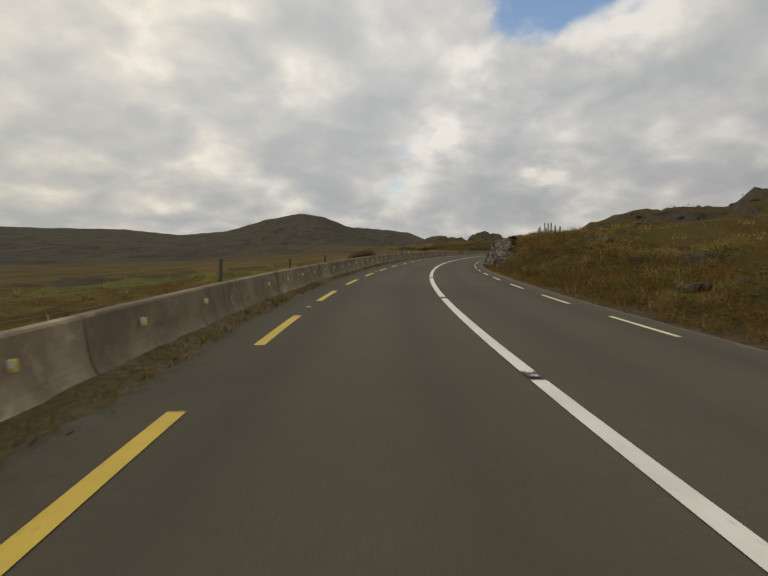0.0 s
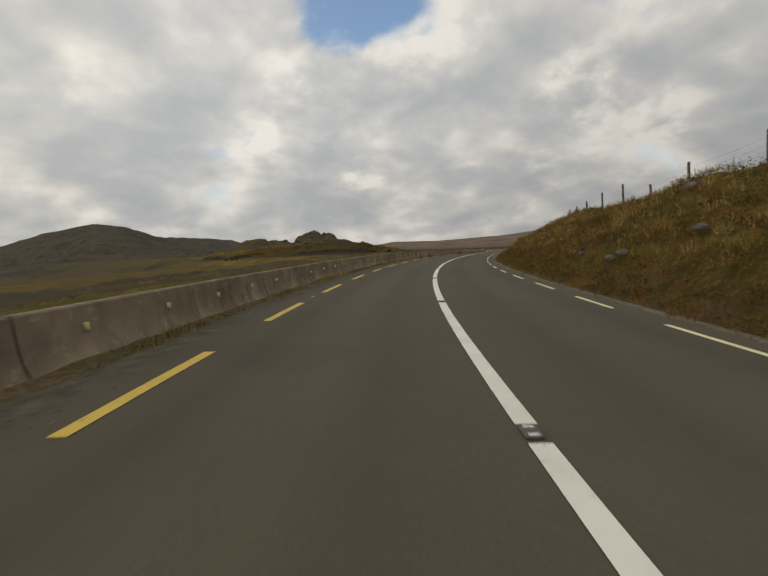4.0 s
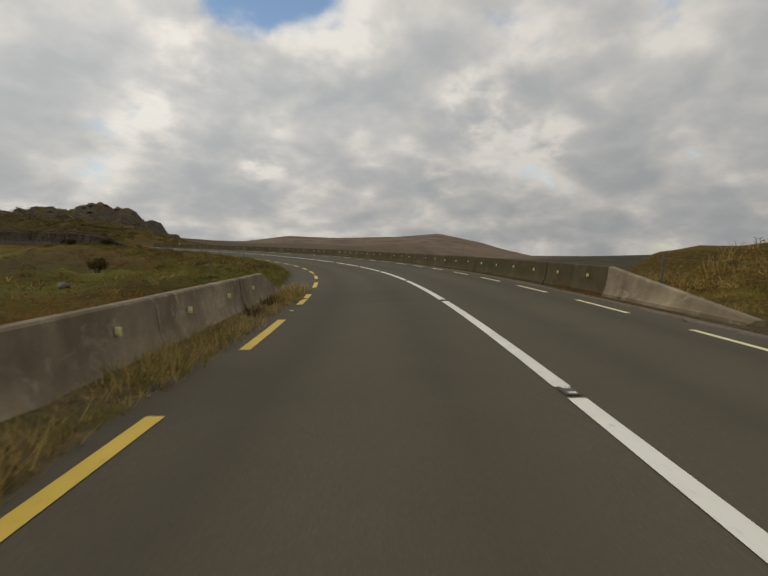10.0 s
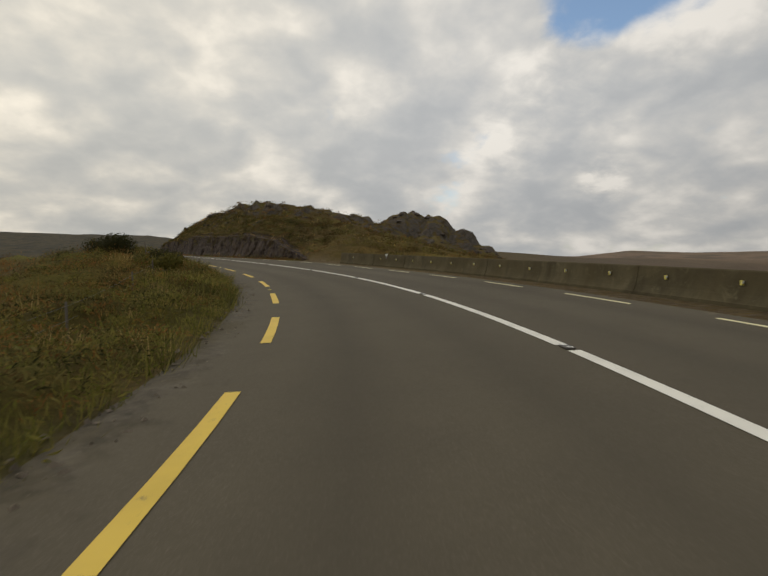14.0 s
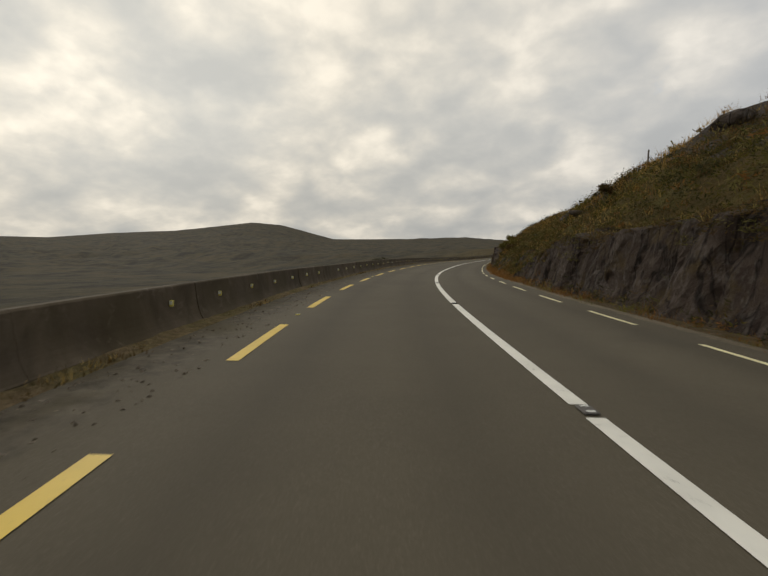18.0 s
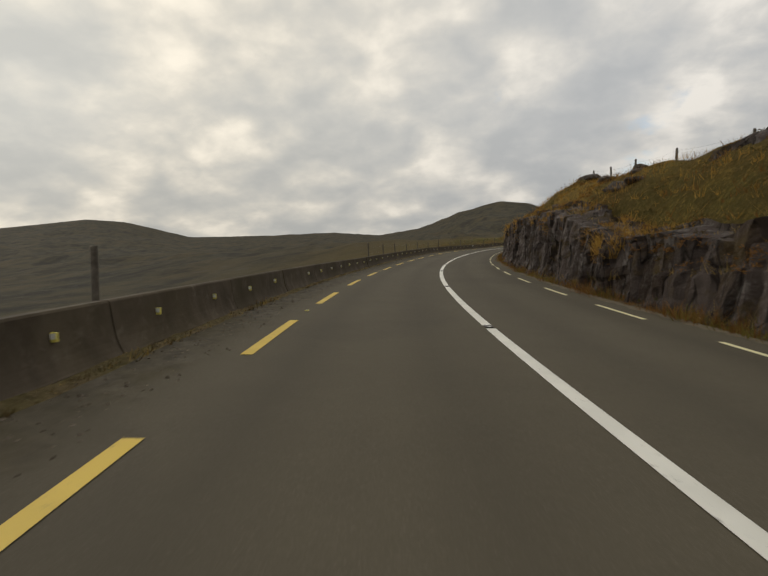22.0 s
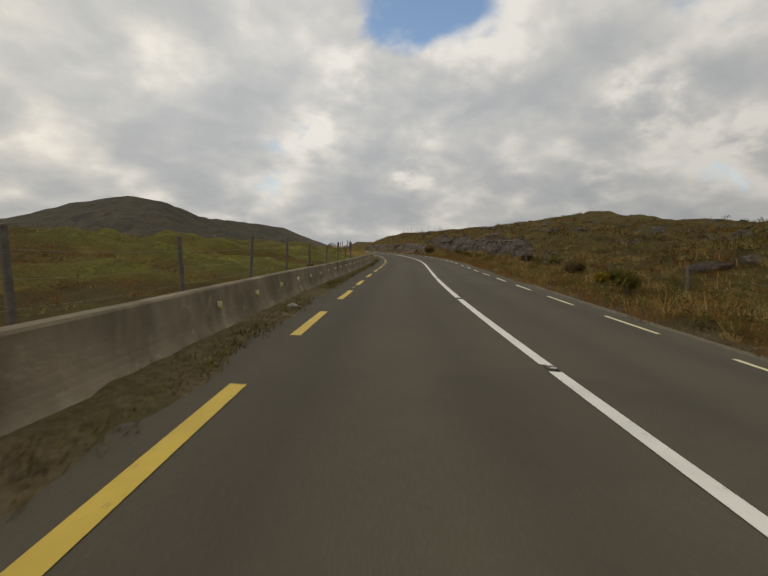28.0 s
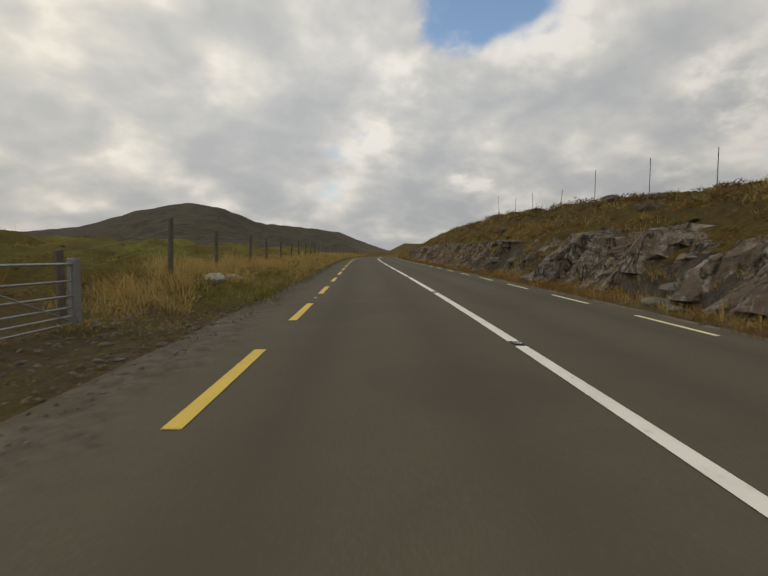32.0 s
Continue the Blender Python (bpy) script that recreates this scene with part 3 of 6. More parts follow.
# the rocky rise behind the first bank
RISE = [(0, 0, 3.7, 8), (6, -9, 4.3, 9), (10, 3, 3.8, 10), (3, 8, 2.6, 7), (15, -18, 3.6, 10), (22, -8, 3.8, 11)]


def hill_height(x, y, humps, cx=0.0, cy=0.0):
    z = np.zeros_like(x)
    for hx, hy, hz, w in humps:
        d = np.hypot(x - hx - cx, y - hy - cy) / w
        z = np.maximum(z, hz * np.exp(-d ** 2.6)) + 0.06 * hz * np.exp(-d * d)
    return z


def along_road(x, y):
    """Nearest place on the road: s, offset to the right, distance."""
    S = np.arange(S0, S1, 2.0)
    c = road_at(S, 0 * S)
    d2 = (x[:, None] - c[None, :, 0]) ** 2 + (y[:, None] - c[None, :, 1]) ** 2
    i = d2.argmin(1)
    s, d = S[i], np.sqrt(d2[np.arange(len(x)), i])
    t = np.interp(s, _s, _th)
    off = (x - c[i, 0]) * np.cos(t) + (y - c[i, 1]) * np.sin(t)
    return s, np.where(off >= 0, d, -d), d


# the hills' skyline: degrees left of +y, height in degrees, distance
CREST = np.array([
    (-180, 3.0, 2600), (-140, 2.4, 2600), (-110, 1.8, 2800), (-90, 0.4, 3200), (-78, -0.6, 3300), (-73, -1.2, 3300), (-65, -1.3, 3300), (-61.5, -0.2, 3300), (-58.4, 0.75, 3300), (-53, 1.9, 3300),
    (-48, 1.5, 3300), (-40, 1.3, 3300), (-34, 1.5, 3300), (-28.7, 0.8, 3300), (-23, 0.9, 3300), (-19, 0.9, 2900), (-16.4, 1.7, 2500),
    (-13.2, 2.9, 2400), (-9.8, 3.3, 2300), (-4.5, 3.7, 2000), (-1, 5.0, 1900), (2.2, 5.45, 1900), (4.5, 5.0, 1900), (7.2, 4.3, 1950), (11.6, 2.7, 2100),
    (16.6, 2.0, 2500), (22.4, 2.5, 2900), (31, 2.3, 3200), (38.7, 2.3, 3200), (44.8, 4.0, 3200), (48.4, 4.3, 3200), (56.7, 3.2, 3200),
    (63, 2.8, 3200), (69, 2.2, 3200), (90, 2.4, 3000), (120, 3.0, 2800), (180, 3.0, 2600)])
MID = (120.0, 330.0)


def build_ground():
    az = np.radians(np.arange(-180, 180, 0.6))
    rr = np.geomspace(6.0, 4700.0, 190)
    R, A = np.meshgrid(rr, az, indexing="ij")
    x, y = (MID[0] - R * np.sin(A)).ravel(), (MID[1] + R * np.cos(A)).ravel()
    s, off, d = along_road(x, y)
    zr = np.interp(s, _s, _z)
    side = np.where(off > 0, right_height(s, np.minimum(off, 36.0)), left_height(s, np.maximum(off, -32.0)))
    low = np.where(off > 0, np.minimum(table(RIGHT, s, 6) * 0.6, 2.0) - np.where((s > 345) & (s < 470), 7.0, 0.0) - np.where((s > 269.4) & (s <= 345), 5.0, 0.0), np.minimum(table(LEFT, s, 4) * 1.6, 4.5) - 1.0)
    dip = np.where(off < 0, np.clip((s - 325) / 30, 0, 1) * np.clip((625 - s) / 130, 0, 1), 0.0)
    low = low + (-15.0 - low) * dip * dip * (3 - 2 * dip)
    cap = np.where(x > 195, -1.0 + 9.0 * np.clip((y - 440) / 90, 0, 1), 99.0)      # the low ground beyond the bend
    low = np.minimum(zr + low, cap) - zr
    z = zr + side + (low - side) * np.clip((d - 34) / np.where((off > 0) & (s > 345) & (s < 470), 40.0, 110.0), 0, 1)
    z = z - np.clip((31 - d) / 5, 0, 1) * np.where((off < 0) & (s > 290) & (s < 560), 6.5, 3.2)                     # under the verges
    z = z + np.array([noise.fractal(Vector((a * 0.02, b * 0.02, 0)), 1.0, 2.0, 4) for a, b in zip(x, y)]) * np.clip((d - 30) / 60, 0, 1) * 2.2
    n, m = len(rr), len(az)
    g, w = z.reshape(n, m), np.clip((d - 42) / 40, 0, 1).reshape(n, m)
    for _ in range(24):                                  # even out the far ground
        up = np.vstack([g[1:], g[-1:]]) + np.vstack([g[:1], g[:-1]])
        g = g + w * ((np.roll(g, 1, 1) + np.roll(g, -1, 1) + up) / 4 - g)
    z = g.ravel()
    swell = np.array([noise.ridged_multi_fractal(Vector((a * 0.011, b * 0.011, 7.0)), 0.9, 2.1, 4, 1.0, 2.0) for a, b in zip(x, y)]) - 1.1
    z = z + swell * 4.2 * np.clip((d - 38) / 50, 0, 1) * np.where(off < 0, np.clip((s - 540) / 70, 0, 1), 0.0)        # rolling ground behind the last field
    az_d, r = np.degrees(A).ravel(), R.ravel()
    vale = np.clip((-az_d - 59) / 5, 0, 1) * np.clip((az_d + 92) / 8, 0, 1)
    z = z - 20.0 * vale * np.clip((r - 170) / 300, 0, 1)        # the land falls away past the bend
    el, far = np.interp(az_d, CREST[:, 0], CREST[:, 1]), np.interp(az_d, CREST[:, 0], CREST[:, 2])
    top = np.tan(np.radians(el)) * far + 4.0
    u = np.clip((r - 350) / (far - 350), 0, 1)
    rough = np.array([noise.fractal(Vector((a * 0.0035, b * 0.0035, 3.0)), 1.0, 2.1, 6) for a, b in zip(x, y)])
    ridge = u ** 2.2
    gully = np.array([noise.ridged_multi_fractal(Vector((a * 0.0075, b * 0.0075, 1.0)), 0.9, 2.1, 5, 1.0, 2.0) for a, b in zip(x, y)]) - 1.1
    ledge = np.array([noise.ridged_multi_fractal(Vector((a * 0.021, b * 0.021, 4.0)), 0.9, 2.1, 4, 1.0, 2.0) for a, b in zip(x, y)]) - 1.1
    rough = rough + gully * 0.62 + ledge * 0.30
    z = z * (1 - u) + top * ridge - 6 * u * (1 - u) + rough * 26 * np.clip(el / 3.5, 0.12 - 0.1 * vale, 1) * (u * (1 - u) * 3 + 0.05 * u)
    z = np.where(r > far, top - (r - far) * 0.12 * np.tan(np.radians(np.maximum(el, 0.5))) * 8 + rough * 1.0, z)
    v = np.stack([x, y, z], -1)
    n, m = len(rr), len(az)
    i = np.arange(n - 1)[:, None] * m
    j = np.arange(m)[None]
    f = np.stack([i + j, i + m + j, i + m + (j + 1) % m, i + (j + 1) % m], -1).reshape(-1, 4)
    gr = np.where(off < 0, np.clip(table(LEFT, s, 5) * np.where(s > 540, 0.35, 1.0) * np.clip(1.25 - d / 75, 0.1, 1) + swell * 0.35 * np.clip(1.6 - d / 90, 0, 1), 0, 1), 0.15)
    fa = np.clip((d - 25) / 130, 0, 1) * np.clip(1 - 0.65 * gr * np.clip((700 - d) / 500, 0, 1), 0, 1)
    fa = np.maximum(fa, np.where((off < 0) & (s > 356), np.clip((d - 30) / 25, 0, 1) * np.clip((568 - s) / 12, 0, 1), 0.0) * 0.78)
    # the ochre share carries the painted haze, far off and to the right only
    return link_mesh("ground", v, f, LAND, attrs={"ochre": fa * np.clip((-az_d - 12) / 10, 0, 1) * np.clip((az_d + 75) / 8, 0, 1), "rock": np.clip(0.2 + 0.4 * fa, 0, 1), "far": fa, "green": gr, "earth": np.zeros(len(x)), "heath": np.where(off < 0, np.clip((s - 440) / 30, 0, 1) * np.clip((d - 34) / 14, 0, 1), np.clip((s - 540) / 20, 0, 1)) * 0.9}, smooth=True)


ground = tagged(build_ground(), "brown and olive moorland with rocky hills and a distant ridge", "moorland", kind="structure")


def build_hill(name, humps, cx, cy, x0, x1, y0, y1, base, green):
    gx, gy = np.arange(x0, x1, 0.95), np.arange(y0, y1, 0.95)
    X, Y = np.meshgrid(gx, gy, indexing="ij")
    x, y = X.ravel(), Y.ravel()
    s, off, d = along_road(x, y)
    zr = np.interp(s, _s, _z)
    wx = np.array([noise.fractal(Vector((a * 0.11, b * 0.11, 2)), 1.0, 2.0, 3) for a, b in zip(x, y)])
    h = hill_height(x + wx * 3.0, y - wx * 2.5, humps, cx, cy)
    cr = np.array([noise.ridged_multi_fractal(Vector((a * 0.075, b * 0.075, 0)), 0.9, 2.1, 5, 1.0, 2.0) for a, b in zip(x, y)])
    cell = np.array([noise.voronoi(Vector((a * 0.16 + c * 0.5, b * 0.16, 0)))[0][0] for a, b, c in zip(x, y, wx)])
    fi = np.array([noise.fractal(Vector((a * 0.4, b * 0.4, 5)), 1.0, 2.0, 4) for a, b in zip(x, y)])
    k = np.clip(h / 4, 0, 1)
    z = base + h + ((cr - 1.1) * 1.1 - cell * 2.6 + 1.0) * k + fi * 0.5 * np.clip(h / 3, 0, 1)
    # ledges: the slope steps down in benches
    q = z / 2.1
    z = 2.1 * (np.floor(q) + np.clip((q - np.floor(q)) * 1.9 - 0.45, 0, 1)) * 0.55 + z * 0.45
    lim = zr + right_height(s, np.clip(off, 4.5, 36)) - 0.3
    z = np.where(off > 0, np.minimum(z, lim + np.clip((off - 12) / 14, 0, 1) * 30), -20) - (1 - np.clip(h / 1.0, 0, 1)) * 4
    fc = grid_faces(len(gx), len(gy))[:, ::-1]
    keep = (off > 9) & (h > 0.15)
    fc = fc[keep[fc].all(1)]
    used = np.unique(fc)
    pos = np.zeros(len(x), int)
    pos[used] = np.arange(len(used))
    v = np.stack([x, y, z], -1)[used]
    o = np.ones(len(used))
    return link_mesh(name, v, pos[fc], LAND, attrs={"rock": np.clip(0.75 + fi[used] * 0.8, 0, 1), "far": 0 * o, "green": green * o, "earth": 0 * o, "ochre": 0 * o, "heath": 0.85 * o}, smooth=True)


knoll = tagged(build_hill("rocky_knoll", HUMPS, 0, 0, 122, 236, 295, 470, 3.0, 0.25), "craggy grey rock knoll with patches of brown heather and moss", "hill", kind="structure")
rise_at = (65.0, 87.0)
rise = tagged(build_hill("rocky_rise", RISE, rise_at[0], rise_at[1], rise_at[0] - 30, rise_at[0] + 50, rise_at[1] - 46, rise_at[1] + 34, 2.6, 0.1), "low rocky rise with dark heather behind the bank", "hill", kind="structure")


def surf(s, o):
    """The verge's and bank's surface: world places, roughness noise and broad noise."""
    s, o = np.asarray(s, float), np.asarray(o, float)
    p = road_at(s, o)
    n1, n2 = fbm(p * (1, 1, 0), 0.55, 4), fbm(p * (1, 1, 0) + (40, 40, 0), 0.12, 3)
    h = np.where(o > 0, right_height(s, o), left_height(s, o))
    out = np.where(o > 0, np.clip((o - table(RIGHT, s, 1)) / 0.8, 0, 1), np.clip((-o - 4.9) / 0.9, 0, 1))
    crag = 1.0 + 2.6 * np.clip((s - 352) / 20, 0, 1) * np.clip((450 - s) / 20, 0, 1) * np.clip((o - 9) / 4, 0, 1)
    rid = np.zeros(len(s))
    for i in np.nonzero(crag > 1.01)[0]:
        rid[i] = (noise.ridged_multi_fractal(Vector((p[i, 0] * 0.22, p[i, 1] * 0.22, 4.0)), 0.9, 2.1, 4, 1.0, 2.0) - 1.1) * 0.42 * (crag[i] - 1.0)
    far = np.clip((np.abs(o) - 5.0) / 4, 0, 1)
    lump, tuft = fbm(p * (1, 1, 0) + (9, 70, 0), 0.26, 3), fbm(p * (1, 1, 0) + (70, 9, 0), 1.25, 2)
    h = h + far * (np.where((o > 0) & (s < 250), 0.46, 0.42) * lump + 0.13 * tuft) * np.where((o > 0) | (s < 356) | (s > 556), 1.0, 0.3)
    mound = fbm(p * (1, 1, 0) + (31, 17, 0), 0.55, 2) * 0.85 * np.clip((-o - 4.9) / 1.3, 0, 1) * np.clip((9.5 + o) / 2.0, 0, 1) * np.clip((s - 264) / 6, 0, 1) * np.clip((358 - s) / 6, 0, 1)
    p[:, 2] += mound + rid + h + out * (n1 * 0.20 * crag + n2 * 0.35 * np.clip((np.abs(o) - 6) / 6, 0, 1) * crag + n2 * 0.55 * np.clip((s - 352) / 12, 0, 1) * np.clip((412 - s) / 12, 0, 1) * np.clip((o - 5.5) / 3, 0, 1))
    p[:, 2] -= np.clip((-o - 38.5) / 2, 0, 1) * 1.8
    p[:, 2] += np.where((o < -9) & (s > 540), n2 * np.clip((-o - 9) / 8, 0, 1) * 1.3, 0.0)
    p[:, 2] = np.where(np.abs(o) < 3.3, np.minimum(p[:, 2], road_at(s, o)[:, 2] - 0.06), p[:, 2])
    return p, n1, n2


def build_side(name, sign):
    S = np.arange(S0, S1, 0.85)
    if sign > 0:
        O = np.concatenate([np.arange(3.0, 9.0, 0.28), np.arange(9.0, 16.0, 0.6), np.arange(16, 37.5, 1.5)])
    else:
        O = -np.concatenate([np.arange(3.2, 8.0, 0.35), np.arange(8.0, 16.0, 0.7), np.arange(16, 42, 1.5)])
    SS, OO = np.meshgrid(S, O, indexing="ij")
    s, o = SS.ravel(), OO.ravel()
    p, n1, n2 = surf(s, o)
    if sign > 0:
        fa = 0 * s
        rk = table(RIGHT, s, 7) * np.clip(1 - (o - table(RIGHT, s, 2)) / 0.6, 0.05, 1)
        rk = np.maximum(rk, np.clip((s - 352) / 20, 0, 1) * np.clip((450 - s) / 20, 0, 1) * np.clip((o - 6.5) / 3, 0, 1) * (1.05 + n1 * 1.8))
        gr = np.clip(0.12 + n2 * 0.5, 0, 1) + np.where((s > 372) & (s < 430), 0.3, 0.0)
        edge = np.clip(1 - (o - table(RIGHT, s, 1)) / 0.9, 0, 1)
        he = np.clip((s - 346) / 10, 0, 1) * np.clip((428 - s) / 24, 0, 1) * 0.85 + 0.85 * np.clip((s - 548) / 14, 0, 1) * np.clip((o - 6.0) / 2, 0, 1) + np.clip(n2 * 1.6, 0, 0.7) * np.clip((88 - s) / 10, 0, 1)
    else:
        rk, he = 0 * s, np.clip(np.clip(-n2 * 2.0 - 0.1, 0, 0.8) * np.clip((s - 540) / 20, 0, 1) + np.clip((s - 440) / 20, 0, 1) * np.clip((556 - s) / 14, 0, 1), 0, 0.9)
        low = np.clip((-o - 8.5) / 4, 0, 1) * np.clip((s - 280) / 8, 0, 1) * np.clip((350 - s) / 6, 0, 1)      # the dark moor below the bend
        gr = np.clip(table(LEFT, s, 5) * (1 - 0.85 * low) + n2 * 2.4 - np.where(s > 540, 1.1 * np.clip((-o - 13) / 16, 0, 1), np.clip((-o - 18) / 30, 0, 1)), 0, 1)
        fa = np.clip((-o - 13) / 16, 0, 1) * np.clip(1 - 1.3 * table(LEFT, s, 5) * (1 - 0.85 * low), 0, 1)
        he = np.maximum(he, 0.75 * low)
        edge = np.clip(1 - (-o - 4.2) / np.where((s > 264.7) & (s < 350), 0.6, 1.2), 0, 1)
        edge = np.maximum(edge, np.clip(1 - np.abs(s - 636.5) / 5, 0, 1) * np.clip((9.5 + o) / 2, 0, 1))
    fc = grid_faces(len(S), len(O))
    if sign > 0:
        fc = fc[:, ::-1]
    return link_mesh(name, p, fc, LAND, attrs={"rock": rk, "far": fa, "green": gr, "earth": edge, "ochre": 0 * s, "heath": he}, smooth=True)


verge_l = tagged(build_side("ground_left", -1), "rough moor grass and gravel verge beside the road", "verge", kind="structure")
verge_r = tagged(build_side("ground_right", 1), "steep grassy bank beside the road", "road bank", kind="structure")


# ---- the road ----
def build_road():
    S = np.arange(S0, S1, 1.0)
    O = np.array([-4.7, -4.3, -3.9, -3.5, -3.1, -2.5, -2.0, -1.5, -1.0, -0.5, 0, 0.5, 1.0, 1.5, 2.0, 2.5, 3.1, 3.5, 3.9, 4.3])
    SS, OO = np.meshgrid(S, O, indexing="ij")
    s, o = SS.ravel(), OO.ravel()
    p = road_at(s, o)
    lim = edge_r(s) + 0.75
    over = o > lim
    o = np.minimum(o, lim + 0.15)
    p = road_at(s, o)
    p[:, 2] -= np.where((o < -4.5) | over, 0.07, 0.0)
    wheel = np.exp(-((np.abs(o) - 0.85) / 0.3) ** 2) + np.exp(-((np.abs(o) - 2.45) / 0.3) ** 2)
    dl = np.clip((-o + edge_l(s) - 0.15) / 0.8, 0, 1)
    dr = np.clip((o - edge_r(s) - 0.30) / 0.35, 0, 1)
    return link_mesh("road", p, grid_faces(len(S), len(O))[:, ::-1], ASPHALT, attrs={"wheel": wheel, "dirt": dl, "grit": dr}, smooth=True)


road = tagged(build_road(), "worn grey-brown asphalt road with a gritty dirty edge", "road", kind="structure")


def ribbon(name, s0, s1, off, width, up, mat, parent, step=0.8):
    n = max(2, int((s1 - s0) / step) + 1)
    S = np.linspace(s0, s1, n)
    o = off(S) if callable(off) else np.full(n, float(off))
    a, b = road_at(S, o - width / 2, up), road_at(S, o + width / 2, up)
    v = np.stack([a, b], 1).reshape(-1, 3)
    f = [(2 * i, 2 * i + 1, 2 * i + 3, 2 * i + 2) for i in range(n - 1)]
    return link_mesh(name, v, f, mat, parent)


for k in range(-14, 156):
    e = DASH_0 + DASH * k
    if S0 < e - 3 and e < S1:
        ribbon("yellow_dash", e - 2.45, e, edge_l, 0.14, 0.006, YELLOW, road)


def fill(known, step, first, last):
    """Places spaced about step apart that go through the known ones."""
    out = list(np.arange(known[0] - step, first, -step))[::-1]
    for a, b in zip(known[:-1], known[1:]):
        n = max(1, round((b - a) / step))
        out += [a + (b - a) * i / n for i in range(n)]
    return out + list(np.arange(known[-1], last, step))


DASH_R = fill([62.6, 82.0, 104.6, 123.9, 132.6, 136.3, 184.2, 202.7, 221.2, 240.1, 258.5, 276.1, 293.2, 306.9, 323.5, 338.4, 378.9, 404.5, 424.3, 440.6, 456.3, 475.3,
               494.7, 509.4, 519.06, 522.86, 563.7, 582.1, 603.1, 621.9, 639.3], 3.75, S0 + 4, S1 - 4)
for e in DASH_R:
    ribbon("yellow_dash", e - 1.95, e, edge_r, 0.09, 0.006, CREAM, road)
STUDS = fill([58.7, 65.6, 81.3, 88.6, 103.4, 110.5, 126.1, 181.6, 188.5, 203.8, 219.3, 225.9, 241.7, 248.9, 255.9, 262.5, 275.3, 281.4, 288.9, 295.7, 302.9, 309.0,
              315.6, 322.3, 328.6, 334.9, 340.9, 376.5, 383.4, 390.8, 406.4, 422.0, 429.5, 437.0, 444.0, 457.3, 464.4, 472.5, 479.2, 493.5, 501.0, 508.9, 516.5,
              562.6, 569.6, 585.7, 593.9, 600.2, 606.6, 621.9, 629.5, 636.9], 7.0, S0 + 4, S1 - 4)
for a, b in zip(STUDS[:-1], STUDS[1:]):
    ribbon("white_line", a + 0.15, b - 0.15, 0.0, 0.15, 0.006, WHITE, road)

# ---- concrete barriers ----


def panel(root, s, e, off, side, height, jog, mat):
    """One cast panel from s to e; height gives its top along the road."""
    g = random.choice((0.006, 0.007, 0.009, 0.022))
    S = np.linspace(s + g, e - g, 5)
    o = off(S)
    hh = np.interp(S, *height)
    prof = [(0.0, -0.15), (0.0, 0.04), (-0.018, 0.09), (-0.040, 0.15), (-0.062, 0.23), (-0.082, 0.33), (-0.098, 0.46), (-0.112, 0.62), (-0.135, 0.975), (-0.155, 1.01), (-0.265, 1.01), (-0.285, 0.975), (-0.36, -0.6)]
    v = []
    for si, oi, hi in zip(S, o, hh):
        for a, b in prof:
            up = b * hi if b >= 0.09 else min(b, hi * 0.5)
            v.append(road_at(si, oi + side * (a + jog), up + random.uniform(-0.002, 0.002)))
    m = len(prof)
    f = []
    for i in range(4):
        for j in range(m - 1):
            q = (i * m + j, i * m + j + 1, (i + 1) * m + j + 1, (i + 1) * m + j)
            f.append(q if side < 0 else q[::-1])
    f.append(tuple(range(m)))
    f.append(tuple(range(4 * m + m - 1, 4 * m - 1, -1)))
    return link_mesh("panel", np.array(v), f, mat, root)


def barrier(label, joints, off, side, height, mat, start=0.0, end=0.0):
    """A run of cast panels between the joints; side +1: the road lies to its right; start, end: length of a sloping end."""
    root = tagged(new("concrete_barrier"), label, "concrete barrier")
    for s, e in zip(joints[:-1], joints[1:]):
        panel(root, s, e, off, side, height, random.uniform(-0.012, 0.012), CONCRETE if s > 535 else mat)
    a, b = joints[0], joints[-1]
    if start:
        tagged(panel(root, a - start, a, off, side, ((a - start, a), (0.06, np.interp(a, *height))), 0.0, mat if mat is CONCRETE_DARK else CONCRETE), "pale sloping end of the barrier")
    if end:
        tagged(panel(root, b, b + end, off, side, ((b, b + end), (np.interp(b, *height), 0.08)), 0.0, mat), "sloping end of the barrier")
    return root


def wall_l(s):
    return np.interp(s, [-17.6, 57.4, 102.4, 127.6, 183.8, 239.4, 256.8, 263.1], [-3.9, -3.95, -4.4, -4.4, -4.15, -3.85, -4.1, -4.1])


def wall_l2(s):
    return np.interp(s, [354, 385, 420, 491, 560, 599, 604], [-4.6, -4.6, -4.4, -4.4, -3.9, -4.5, -4.4])


def wall_r(s):
    return np.interp(s, [261.6, 277.2, 291.9, 307, 327, 345], [3.85, 3.7, 3.8, 4.0, 4.6, 4.6])


# reflectors sit two to a panel
MARKS_L = fill([81.1, 181.8, 218.6, 260.4], 1.8, -16, 262.5)
MARKS_L2 = fill([384.7, 419.1, 454.3, 490.3, 599.2], 1.8, 357, 602.5)
MARKS_R = fill([308.4, 339.0], 1.6, 262.4, 346)


def joints_of(marks, first):
    return [m - 0.5 * (marks[1] - marks[0]) for m in marks[first::2]]


